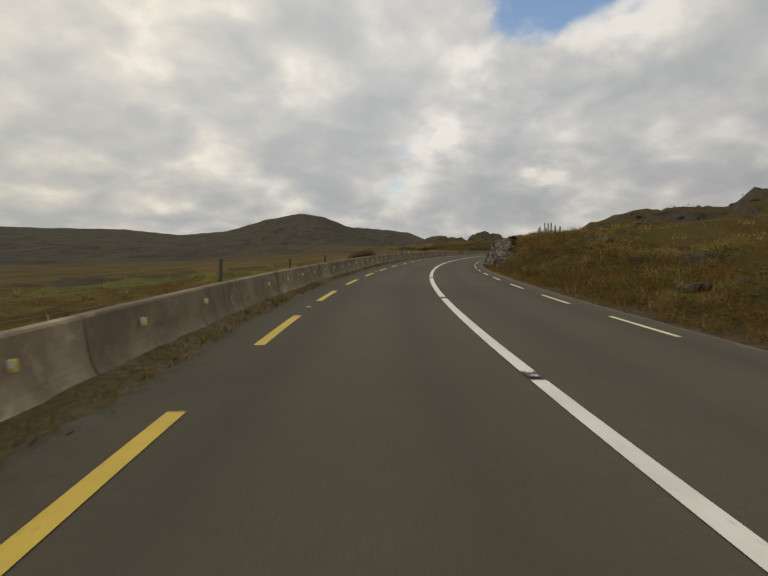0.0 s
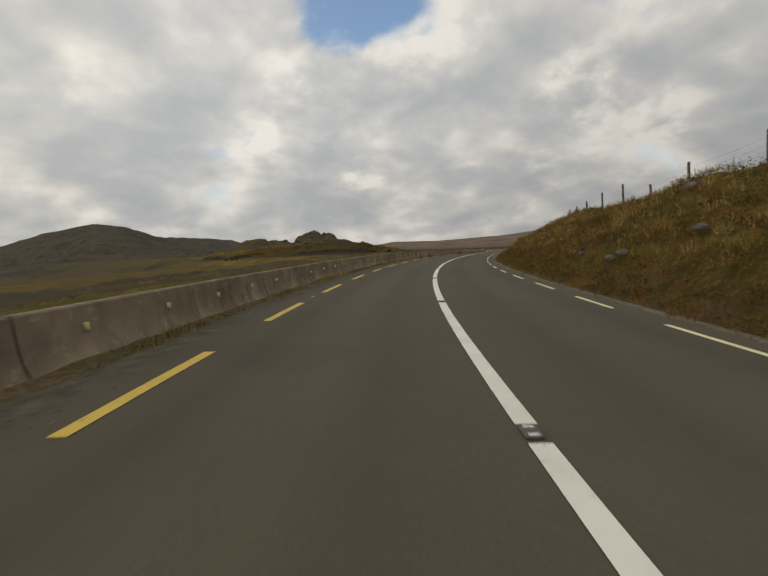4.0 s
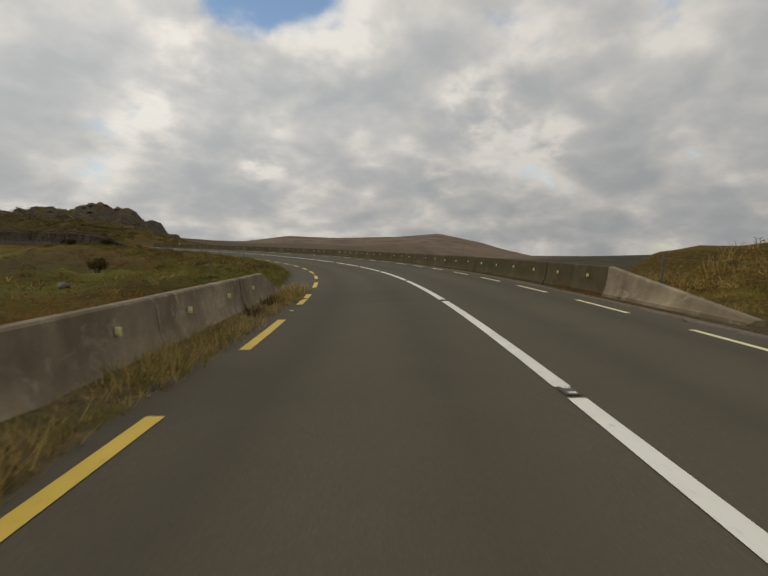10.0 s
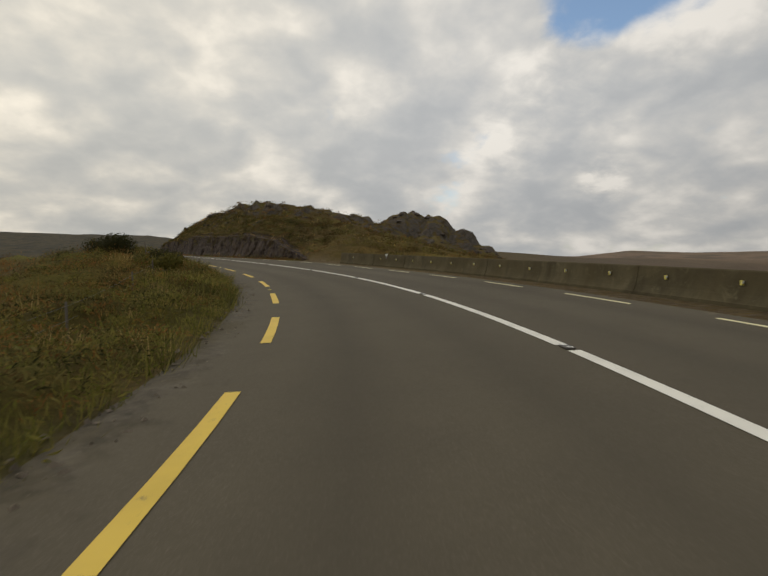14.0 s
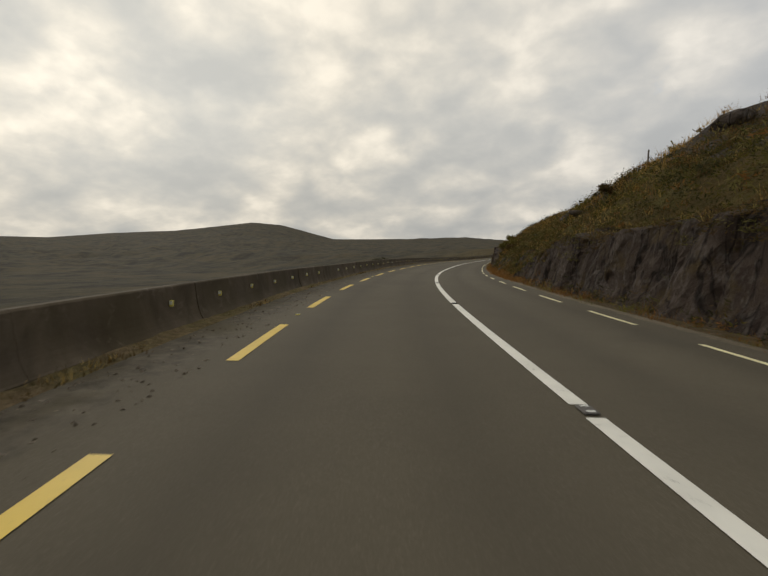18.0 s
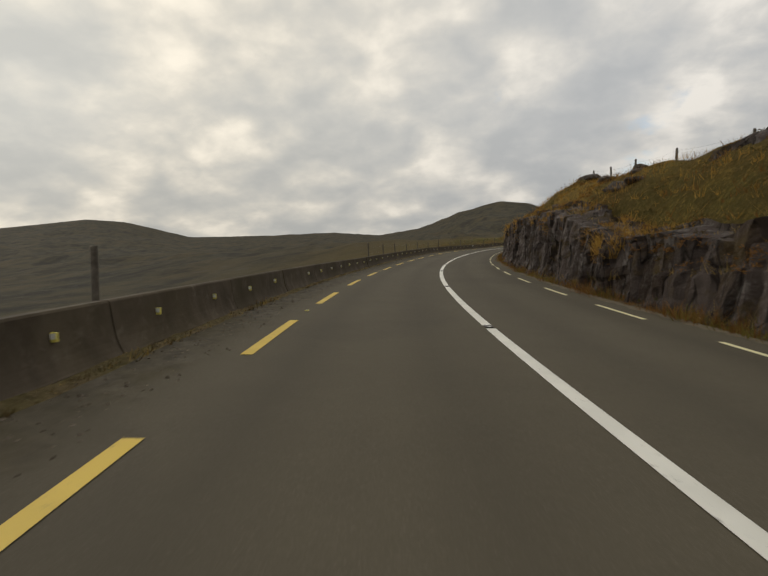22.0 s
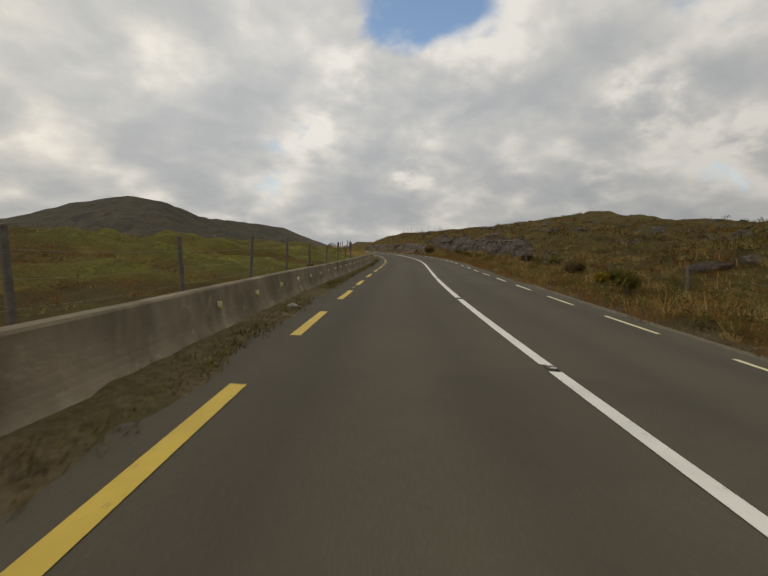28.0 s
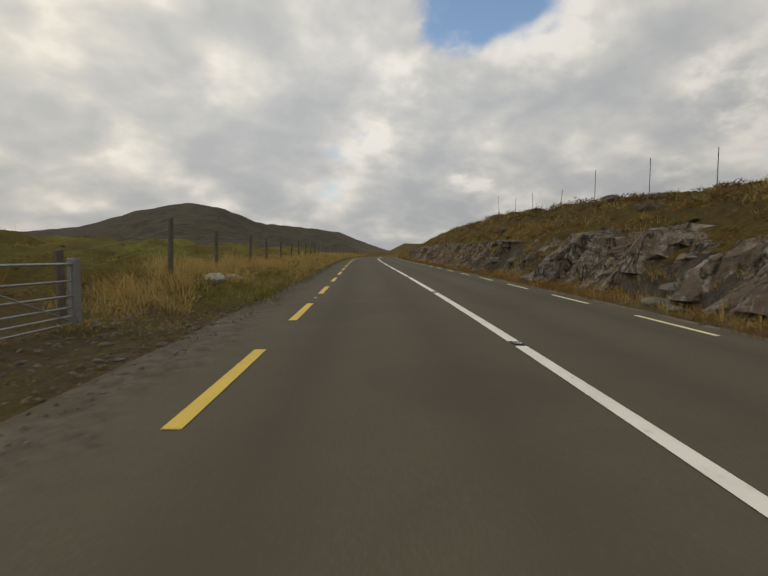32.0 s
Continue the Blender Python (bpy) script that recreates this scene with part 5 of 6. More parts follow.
def stone_mesh(seed, size, mat=STONE):
    rnd = random.Random(seed)
    bm = bmesh.new()
    bmesh.ops.create_icosphere(bm, subdivisions=2, radius=size)
    off = Vector((rnd.uniform(0, 50), 0, 0))
    for v in bm.verts:
        d = noise.fractal(v.co / size * 0.9 + off, 1.0, 2.0, 3)
        v.co *= 1 + 0.35 * d
        v.co.z *= 0.6
    me = bpy.data.meshes.new("stone")
    bm.to_mesh(me)
    bm.free()
    me.materials.append(mat)
    return me


stones = [stone_mesh(i, 0.16) for i in range(5)]


def scatter_stones(label, n, s0, s1, o0, o1, k0, k1):
    S = np.array([random.uniform(s0, s1) for _ in range(n)])
    O = np.array([random.uniform(o0, o1) for _ in range(n)])
    P, _, _ = surf(S, O)
    for p in P:
        ob = tagged(new("stone", random.choice(stones)), label, "stone", "loose stones by the road")
        k = random.uniform(k0, k1)
        ob.matrix_basis = Matrix.Translation(p + np.array([0, 0, 0.03 * k])) @ Matrix.Rotation(random.uniform(0, 6.28), 4, "Z") @ Matrix.Diagonal((k, k * random.uniform(0.7, 1.3), k * random.uniform(0.6, 1.1), 1))


dark_stones = stones
stones = [stone_mesh(i + 20, 0.16, PALE_STONE) for i in range(4)]
scatter_stones("pale broken stone at the foot of the rock face", 110, 122.7, 136.3, 3.4, 4.2, 0.25, 0.9)
stones = dark_stones
scatter_stones("grey broken stone at the foot of the rock face", 40, 428, 530, 3.6, 4.1, 0.3, 0.9)
scatter_stones("angular grey boulder below the low rock face", 26, 630, 660, 4.2, 5.4, 0.6, 2.2)
scatter_stones("small pale stone on the gravel by the gate", 60, 630, 643, -6.2, -4.3, 0.12, 0.45)
scatter_stones("weathered grey stone among the heather", 40, 144.9, 204.1, 4.5, 8.0, 0.4, 1.4)
scatter_stones("weathered boulder lying in the moor grass", 60, 560, 630, 8.0, 24.0, 0.6, 2.4)
scatter_stones("pale boulder lying in the field", 30, 179.5, 267.8, -30, -9, 0.4, 1.3)
stones = [stone_mesh(9, 0.16, PALE_STONE)]
scatter_stones("white stone lying in the roadside grass", 2, 643.0, 644.5, -6.0, -5.4, 1.6, 2.0)
scatter_stones("white stone lying at the foot of the barrier", 1, 566.4, 566.6, -3.75, -3.7, 0.9, 1.0)

boulders = [stone_mesh(i + 40, 0.5, ROCK_BROWN) for i in range(5)]


def outcrops(label, P, k0, k1, joined=False):
    if joined:      # far ones, too many to pick apart
        v, f, n = [], [], 0
        for p in P:
            me, k = random.choice(boulders), random.uniform(k0, k1)
            m = Matrix.Translation(Vector(p) - Vector((0, 0, 0.1 * k))) @ Matrix.Rotation(random.uniform(0, 6.28), 4, "Z") @ Matrix.Diagonal((k, k * random.uniform(0.7, 1.5), k * random.uniform(0.6, 1.1), 1))
            v += [m @ q.co for q in me.vertices]
            f += [[i + n for i in q.vertices] for q in me.polygons]
            n = len(v)
        return tagged(link_mesh("boulder_field", v, f, ROCK_BROWN), label, "rocks", kind="stuff")
    for p in P:
        ob = tagged(new("boulder", random.choice(boulders)), label, "boulder", "boulders on the hillside")
        k = random.uniform(k0, k1)
        ob.matrix_basis = Matrix.Translation(Vector(p) - Vector((0, 0, 0.1 * k))) @ Matrix.Rotation(random.uniform(0, 6.28), 4, "Z") @ Matrix.Rotation(random.uniform(-0.3, 0.3), 4, "X") @ Matrix.Diagonal((k, k * random.uniform(0.7, 1.5), k * random.uniform(0.6, 1.1), 1))


# ---- grass, heather and bushes ----


def grow(name, label, P, mat, height, blades, width, spread, droop=0.5, seed=0, category="grass"):
    """Blades of grass in tufts at the places P, joined into one mesh; they stand taller in drifts."""
    blades, height, droop = int(blades * 0.80), height * 0.86, droop * 1.35
    rng = np.random.default_rng(seed)
    n = len(P)
    if n == 0:
        return None
    P = np.repeat(np.asarray(P), blades, 0)
    m = len(P)
    drift = np.clip(0.95 + 0.75 * fbm(np.asarray(P[::1]).reshape(-1, 3)[::blades] * (1, 1, 0), 0.45, 2), 0.35, 1.7)
    k = np.repeat(rng.uniform(0.6, 1.35, n) * drift, blades)
    a = rng.uniform(0, 2 * np.pi, m)
    r = np.sqrt(rng.uniform(0, 1, m)) * spread * k
    h = height * k * rng.uniform(0.55, 1.15, m)
    lean = rng.uniform(0.05, droop, m) * h
    ca, sa = np.cos(a), np.sin(a)
    base = P + np.stack([ca * r, sa * r, np.full(m, -0.04)], -1)
    b = a + rng.normal(0, 0.9, m)
    out = np.stack([np.cos(b), np.sin(b), 0 * b], -1)
    sd = np.stack([-np.sin(b), np.cos(b), 0 * b], -1) * (width * 0.92 * rng.uniform(0.6, 1.3, m))[:, None]
    tip = base + out * lean[:, None] + np.array([0, 0, 1.0]) * h[:, None]
    v = np.stack([base - sd, base + sd, tip], 1).reshape(-1, 3)
    ob = link_mesh(name, v, np.arange(m * 3).reshape(-1, 3), mat)
    return tagged(ob, label, category, kind="stuff")


def bushy(name, label, P, mat, size, leaves, leaf, seed=0, category="heather", flat=0.7):
    """Low clumps of many small leaves at the places P, joined into one mesh."""
    rng = np.random.default_rng(seed)
    n = len(P)
    if category != "plants":
        leaves = max(14, int(leaves * 0.40))
    k = rng.uniform(0.5, 1.4, n) * size
    P = np.repeat(np.asarray(P), leaves, 0)
    k = np.repeat(k, leaves)
    m = len(P)
    d = rng.normal(0, 1, (m, 3))
    d /= np.linalg.norm(d, axis=1)[:, None]
    d[:, 2] = np.abs(d[:, 2]) * flat
    c = P + d * (k * rng.uniform(0.45, 1.05, m))[:, None]
    u = rng.normal(0, 1, (m, 3))
    u /= np.linalg.norm(u, axis=1)[:, None]
    w = np.cross(u, d + 0.01)
    w /= np.maximum(np.linalg.norm(w, axis=1), 1e-6)[:, None]
    z = 1.16 * leaf * rng.uniform(0.6, 1.5, m)[:, None]
    if category != "plants":
        v = np.stack([c - u * z * 1.1, c + w * z * 0.42, c + u * z * 1.1], 1).reshape(-1, 3)
    else:      # broad leaves keep four corners and lie flatter
        v = np.stack([c - u * z, c + w * z * 0.8, c + u * z, c - w * z * 0.8], 1).reshape(-1, 3)
    ob = link_mesh(name, v, np.arange(len(v)).reshape(m, -1), mat)
    return tagged(ob, label, category, kind="stuff")


def spots_in(seed, n, s0, s1, o0, o1, power=1.0, patch=0.0, zone=0):
    """n places between the offsets, more of them near o0 when power > 1; patch > 0 leaves bare patches; zone +1: green ground only, -1: brown ground only."""
    rng = np.random.default_rng(seed)
    s = rng.uniform(s0, s1, n)
    o = o0 + (o1 - o0) * rng.uniform(0, 1, n) ** power
    gateway = (s > 250.8) & (s < 262.0) & (o > 3.2) & (o < 6.4)      # kept short by wheels and hooves
    s, o = s[~gateway], o[~gateway]
    n = len(s)
    p, n1, n2 = surf(s, o)
    if zone:
        p = p[n2 * zone > -0.04 + rng.uniform(-0.06, 0.06, n)]
        n = len(p)
    if patch > 0:
        w = fbm(p * (1, 1, 0) + (seed * 7.0, 0, 0), 0.3, 3)
        p = p[w > -patch + rng.uniform(-0.2, 0.2, n)]
    return p


# right-hand bank
for i, (a, b) in enumerate(((-2, 87.4), (132, 200.1), (200.1, 264.7), (538, 632))):
    L = b - a
    grow("bank_grass", "tall dry ochre moor grass on the roadside bank", spots_in(10 + i, int(L * (14, 24, 30, 14)[i]), a, b, (3.6, 4.8, 5.0, 3.45)[i], 10.5, 1.1, 0.1), DRY, 0.36, 12, 0.009, 0.16, 0.8, i)
    grow("bank_grass", "rusty brown bracken and dead stems on the bank", spots_in(15 + i, int(L * (16, 30, 26, 36)[i]), a, b, 3.45, 9.5, 1.4, 0.0 if i < 3 else 0.3), RUST, 0.32, 11, 0.011, 0.17, 0.9, i)
    grow("bank_grass", "short green grass among the dry stems", spots_in(20 + i, int(L * 20), a, b, 3.4, 10.5, 1.2, -0.05), FRESH, 0.22, 12, 0.009, 0.16, 0.7, i)
    bushy("heather", "dark brown heather and bracken clumps on the bank", spots_in(30 + i, int(L * 6), a, b, 3.9, 11, 1.0, -0.05), HEATH, 0.36, 70, 0.035, i)
    bushy("bank_thorn", "dark low gorse clumps on the bank", spots_in(35 + i, int(L * 5), a, b, 3.8, 11, 1.0, -0.2), THORN, 0.40, 80, 0.035, 50 + i)
for i, (a, b) in enumerate(((82.4, 138), (352, 402), (424, 540), (628, 735))):
    L = b - a
    grow("brow_grass", "ochre grass hanging over the top of the rock face", spots_in(40 + i, int(L * (18, 6, 32, 16)[i]), a, b, 4.75, 12.5, 1.6, 0.35), GOLD if i in (0, 2) else DRY, (0.42, 0.36, 0.28, 0.32)[i], 15, 0.009, 0.18, 0.9, i)
    grow("brow_grass", "rusty bracken behind the edge of the rock face", spots_in(45 + i, int(L * (10, 10, 26, 10)[i]), a, b, 5.2, 12.5, 1.3, 0.1), RUST, 0.32, 13, 0.010, 0.18, 0.9, i)
    grow("toe_grass", "rank rusty grass at the foot of the rock face", spots_in(50 + i, int(L * (14, 14, 30, 14)[i]), a, b, 3.4, 4.3, 1.0, 0.3), RUST, 0.32, 13, 0.008, 0.14, 0.9, i)
    grow("toe_grass", "yellowed grass at the foot of the rock face", spots_in(55 + i, int(L * (8, 8, 16, 8)[i]), a, b, 3.35, 4.1, 1.0, 0.1), FRESH, 0.24, 12, 0.008, 0.12, 0.9, i)
    bushy("heather", "dark heather on the brow of the cutting", spots_in(60 + i, int(L * 6), a, b, 5.6, 14, 1.0, -0.05), HEATH, 0.38, 60, 0.04, i)
grow("slope_grass", "golden grass on the upper hillside", spots_in(70, 6000, 400, 456, 7.6, 17, 1.0, 0.2), GOLD, 0.36, 14, 0.010, 0.2, 0.9, 5)
grow("slope_grass", "rusty bracken on the steep hillside", spots_in(76, 2000, 396, 440, 3.8, 17, 1.0, -0.05), RUST, 0.32, 14, 0.010, 0.2, 0.9, 5)
grow("slope_grass", "straw-coloured grass on the steep hillside", spots_in(77, 1500, 396, 440, 5.5, 16, 1.0, -0.05), DRY, 0.28, 14, 0.010, 0.2, 0.9, 5)
grow("toe_grass", "rusty grass along the foot of the slope", spots_in(75, 1600, 402, 434, 3.35, 4.6, 1.0, 0.4), RUST, 0.26, 14, 0.008, 0.14, 0.9, 6)
bushy("slope_heather", "dark brown heather covering the slope", spots_in(71, 2300, 352, 440, 4.3, 12, 1.1, 0.1), HEATH, 0.50, 90, 0.05, 6)
bushy("slope_thorn", "dark clumps of gorse on the slope", spots_in(74, 1400, 354, 444, 4.2, 10, 1.1, -0.1), THORN, 0.60, 90, 0.05, 15)
bushy("slope_gorse", "dull green gorse and heather on the lower slope", spots_in(79, 1500, 360, 440, 4.2, 10, 1.1, -0.08), GORSE, 0.50, 90, 0.045, 16)
bushy("slope_gorse", "dull green gorse and rushes by the road", spots_in(120, 1000, 12, 264.7, 4.0, 12, 1.1, -0.15), GORSE, 0.42, 80, 0.04, 17)
bushy("slope_gorse", "dark green gorse among the grass", spots_in(121, 900, 555, 650, 4.6, 22, 1.2, -0.05), GORSE, 0.46, 80, 0.04, 18)
grow("hill_grass", "rough grass on the hillside behind the verge", spots_in(72, 4600, 0, 735, 9.5, 26, 1.2, 0.1), DRY, 0.34, 12, 0.014, 0.28, 0.9, 7)
grow("hill_grass", "rusty bracken on the hillside behind the verge", spots_in(78, 3600, 0, 735, 9.5, 30, 1.0, 0.0), RUST, 0.34, 12, 0.016, 0.3, 0.9, 7)
bushy("hill_heather", "patchy heather on the open hillside", spots_in(73, 3000, 0, 735, 9, 34, 1.0, 0.1), HEATH, 0.32, 46, 0.05, 8)
for i, (a, b) in enumerate(((40, 88), (134, 207), (207, 265), (538, 634))):
    L = b - a
    grow("bank_tussock", "pale straw tussocks along the top of the bank", spots_in(300 + i, int(L * (2, 9, 15, 8)[i]), a, b, 4.8, 9.0, 0.9, -0.05), STRAW, 0.38, 26, 0.008, 0.24, 0.9, 300 + i)
    grow("bank_tussock", "thick brown tussocks on the roadside bank", spots_in(310 + i, int(L * 14), a, b, 3.6, 8.0, 1.0, -0.02), RUST, 0.36, 24, 0.009, 0.22, 1.0, 310 + i)
    bushy("bank_scrub", "olive brambles and gorse on the roadside bank", spots_in(320 + i, int(L * (24, 16, 10, 9)[i]), a, b, 3.7, 9.0, 1.0, -0.08), OLIVE, 0.42, 90, 0.035, 320 + i)
for i, (a, b) in enumerate(((40, 88), (134, 250))):
    L = b - a
    bushy("bank_scrub", "dull green gorse low on the roadside bank", spots_in(379 + i, int(L * 6), a, b, 3.6, 5.6, 1.0, 0.1), GORSE, 0.36, 90, 0.034, 379 + i)
    bushy("bank_scrub", "dark heather mounds low on the roadside bank", spots_in(370 + i, int(L * 9), a, b, 3.7, 6.8, 1.0, 0.0), HEATH, 0.40, 90, 0.035, 370 + i)
    bushy("bank_scrub", "rusty bracken mounds on the roadside bank", spots_in(373 + i, int(L * (3, 7)[i]), a, b, 3.8, 7.6, 1.0, 0.0), RUST, 0.38, 84, 0.034, 373 + i)
    bushy("bank_scrub", "dark gorse mounds on the roadside bank", spots_in(376 + i, int(L * 3), a, b, 3.9, 8.6, 1.0, -0.15), THORN, 0.46, 96, 0.036, 376 + i)
grow("gate_grass", "short trodden grass in front of the gate", np.array([q for q in surf(*np.random.default_rng(7).uniform((250.8, 4.1), (262.0, 6.6), (900, 2)).T)[0]]), DRY, 0.12, 11, 0.007, 0.12, 1.0, 380)
grow("gate_grass", "green grass growing round the gate", np.array([q for q in surf(*np.random.default_rng(8).uniform((250.8, 4.5), (262.0, 8.0), (700, 2)).T)[0]]), FRESH, 0.20, 12, 0.007, 0.13, 1.0, 381)
# left-hand side
V0 = (-4.45, -4.0, -4.1)
for i, (a, b) in enumerate(((263.1, 356), (603, 632), (641, 735))):
    L = b - a
    grow("verge_grass", "long green and yellow grass on the roadside verge", spots_in(80 + i, int(L * (17 if i == 0 else 34)), a, b, V0[i], -12.5, 1.4, 0.6, 1 if i == 0 else 0), GREEN, 0.18 if i == 0 else 0.24, 15, 0.007, 0.18, 1.3, i)
    grow("verge_grass", "dry ochre grass stems on the roadside verge", spots_in(90 + i, int(L * (7, 16, 22)[i]), a, b, V0[i] - 0.5, -8.2, 1.0, 0.2), DRY, 0.28 if i == 0 else 0.38, 16, 0.006, 0.17, 1.2, i)
    grow("verge_grass", "brown bracken and dead stems behind the verge", spots_in(95 + i, int(L * (18, 16, 18)[i]), a, b, -5.4, -15, 1.1, 0.3, -1), RUST, 0.36, 13, 0.010, 0.17, 0.9, i)
    grow("verge_grass", "rank dark green grass along the edge of the road", spots_in(85 + i, int(L * (11, 4, 6)[i]), a, b, V0[i] - 0.1, -6.5, 1.2, 0.7), DEEP, 0.22, 17, 0.006, 0.17, 1.2, 30 + i)
    bushy("verge_heather", "dark heather and bracken beside the road", spots_in(100 + i, int(L * 9), a, b, -5.4, -16, 1.0, 0.1, -1), HEATH, 0.36, 70, 0.04, i)
bushy("verge_scrub", "olive brambles and gorse mounded beside the road", spots_in(330, 820, 268, 356, -5.0, -11, 1.2, 0.0), OLIVE, 0.44, 96, 0.035, 330)
bushy("verge_scrub", "dark green gorse mounds beside the road", spots_in(331, 300, 268, 356, -4.9, -11, 1.0, -0.1), GORSE, 0.40, 90, 0.035, 331)
bushy("verge_scrub", "brown bracken mounds on the slope below the road", spots_in(332, 420, 290, 350, -6.5, -16, 1.0, -0.05), RUST, 0.42, 80, 0.04, 332)
grow("verge_tussock", "olive tussocks of rank grass at the edge of the road", spots_in(333, 700, 266, 356, -4.55, -7.0, 1.2, -0.05), FRESH, 0.32, 24, 0.008, 0.22, 1.0, 333)
bushy("verge_scrub", "dark low scrub on the verge at the end of the bend", spots_in(358, 330, 324, 356, -5.6, -11, 1.0, 0.3), THORN, 0.46, 96, 0.038, 358)
bushy("verge_scrub", "dull green low scrub on the verge at the end of the bend", spots_in(359, 260, 322, 356, -5.2, -11, 1.0, 0.3), GORSE, 0.42, 96, 0.036, 359)
grow("verge_tussock", "rank dark green tussocks at the edge of the road", spots_in(360, 320, 316, 356, -4.55, -6.6, 1.0, 0.1), DEEP, 0.28, 26, 0.008, 0.22, 1.0, 360)
grow("verge_tussock", "long olive grass hiding the end of the barrier", spots_in(362, 420, 344, 359, -4.35, -5.4, 1.0, 0.6), FRESH, 0.50, 26, 0.008, 0.2, 0.9, 362)
grow("verge_tussock", "straw tussocks beside the road", spots_in(334, 220, 266, 345, -4.7, -8.5, 1.0, -0.05), STRAW, 0.32, 24, 0.007, 0.20, 1.0, 334)
grow("verge_tussock", "tall tan grass between the fence and the road", np.concatenate([spots_in(335, 420, 603, 614, -4.5, -7.4, 1.0, 0.4), spots_in(336, 1500, 643, 735, -4.5, -7.4, 1.2, 0.4)]), STRAW, 0.46, 26, 0.007, 0.22, 1.0, 335)
grow("verge_tussock", "olive tussocks of long grass beside the road", spots_in(350, 900, 608, 632, -4.5, -8.0, 1.0, 0.2), FRESH, 0.32, 26, 0.007, 0.22, 1.0, 350)
bushy("verge_scrub", "olive brambles in the long grass by the fence", spots_in(351, 150, 606, 633, -4.9, -9.0, 1.0, 0.0), OLIVE, 0.40, 90, 0.035, 351)
grow("verge_tussock", "tall tan grass beside the gate post", spots_in(337, 200, 639.6, 652, -5.4, -8.0, 1.0, 0.5), STRAW, 0.50, 26, 0.008, 0.22, 0.8, 337)
bushy("far_heather", "dark heather on the rolling ground behind the field", spots_in(338, 1500, 545, 735, -24, -41, 1.0, 0.1), HEATH, 0.6, 40, 0.07, 338)
grow("field_grass", "rough green field grass beyond the barrier", spots_in(110, 2900, 170.9, 290, -6, -31, 1.0, 0.2, 1), GREEN, 0.22, 11, 0.014, 0.3, 0.9, 3)
grow("field_grass", "tussocks of brown moor grass beyond the barrier", spots_in(111, 2300, 0, 267.8, -5.2, -31, 1.0, 0.2), DRY, 0.28, 11, 0.014, 0.28, 0.9, 4)
grow("field_grass", "rusty moor grass beyond the barrier", spots_in(114, 4400, 0, 300, -5.2, -31, 1.0, 0.1, -1), RUST, 0.30, 11, 0.014, 0.28, 0.9, 4)
grow("field_grass", "cropped green grass in the field", spots_in(112, 4600, 545, 735, -6, -31, 1.0, 0.3), GREEN, 0.16, 10, 0.014, 0.28, 0.9, 5)
grow("field_grass", "dry stems among the cropped grass", spots_in(115, 700, 545, 735, -6, -31, 1.0, 0.0), DRY, 0.22, 10, 0.012, 0.28, 0.9, 5)
bushy("field_heather", "dark rushes and heather in the field", spots_in(113, 1800, 0, 735, -6, -31, 1.0, 0.0), HEATH, 0.26, 46, 0.05, 9)


bushy("field_scrub", "rusty bracken mounds beyond the barrier", spots_in(390, 900, 120, 264, -5.4, -16, 1.2, 0.0), RUST, 0.36, 64, 0.045, 390)
bushy("field_scrub", "dark olive mounds of heath beyond the barrier", spots_in(391, 900, 120, 264, -7.0, -30, 1.0, 0.0), OLIVE, 0.42, 56, 0.055, 391)
bushy("field_scrub", "brown rushes and bracken in the last field", spots_in(392, 1300, 556, 650, -7.5, -32, 0.8, 0.0, -1), RUST, 0.34, 50, 0.055, 392)
bushy("field_scrub", "dark heath in the hollows of the last field", spots_in(393, 900, 556, 650, -9.0, -36, 0.7, 0.0, -1), HEATH, 0.38, 50, 0.06, 393)
bushy("verge_scrub", "yellow-green mounds of long grass and bramble", spots_in(394, 520, 266, 350, -4.9, -9.5, 1.0, 0.05), FRESH, 0.46, 110, 0.036, 394)


bushy("verge_scrub", "low olive moss and heath covering the verge", spots_in(395, 1500, 266, 356, -4.6, -10.5, 1.2, 0.3), OLIVE, 0.30, 90, 0.030, 395)
bushy("verge_scrub", "low yellow-green moss and grass covering the verge", spots_in(396, 1700, 266, 350, -4.5, -11.0, 1.2, 0.2), FRESH, 0.26, 90, 0.028, 396)
# dark clumps give the verge the shade of hollows by their colour
bushy("verge_scrub", "dark heather clumps put in as the verge's shaded hollows", spots_in(397, 480, 288, 350, -4.9, -9.0, 1.0, 0.0), HEATH, 0.34, 90, 0.032, 397)
bushy("verge_scrub", "rusty dead bracken in the verge", spots_in(398, 380, 300, 350, -4.8, -9.0, 1.0, -0.02), RUST, 0.32, 84, 0.032, 398)
bushy("verge_scrub", "low olive heath and grass beside the fence", spots_in(399, 700, 604, 735, -4.5, -8.5, 1.2, 0.15), OLIVE, 0.30, 90, 0.030, 399)


bushy("field_scrub", "dark heather on the low moor below the bend", spots_in(407, 1100, 284, 352, -9.5, -31, 1.0, 0.1), HEATH, 0.42, 56, 0.06, 407)
# more dark clumps, added as shade between the mounds
bushy("verge_scrub", "dark gorse clumps that stand for shade between the verge's mounds", spots_in(408, 420, 266, 345, -4.9, -9.0, 1.0, -0.05), THORN, 0.34, 96, 0.032, 408)


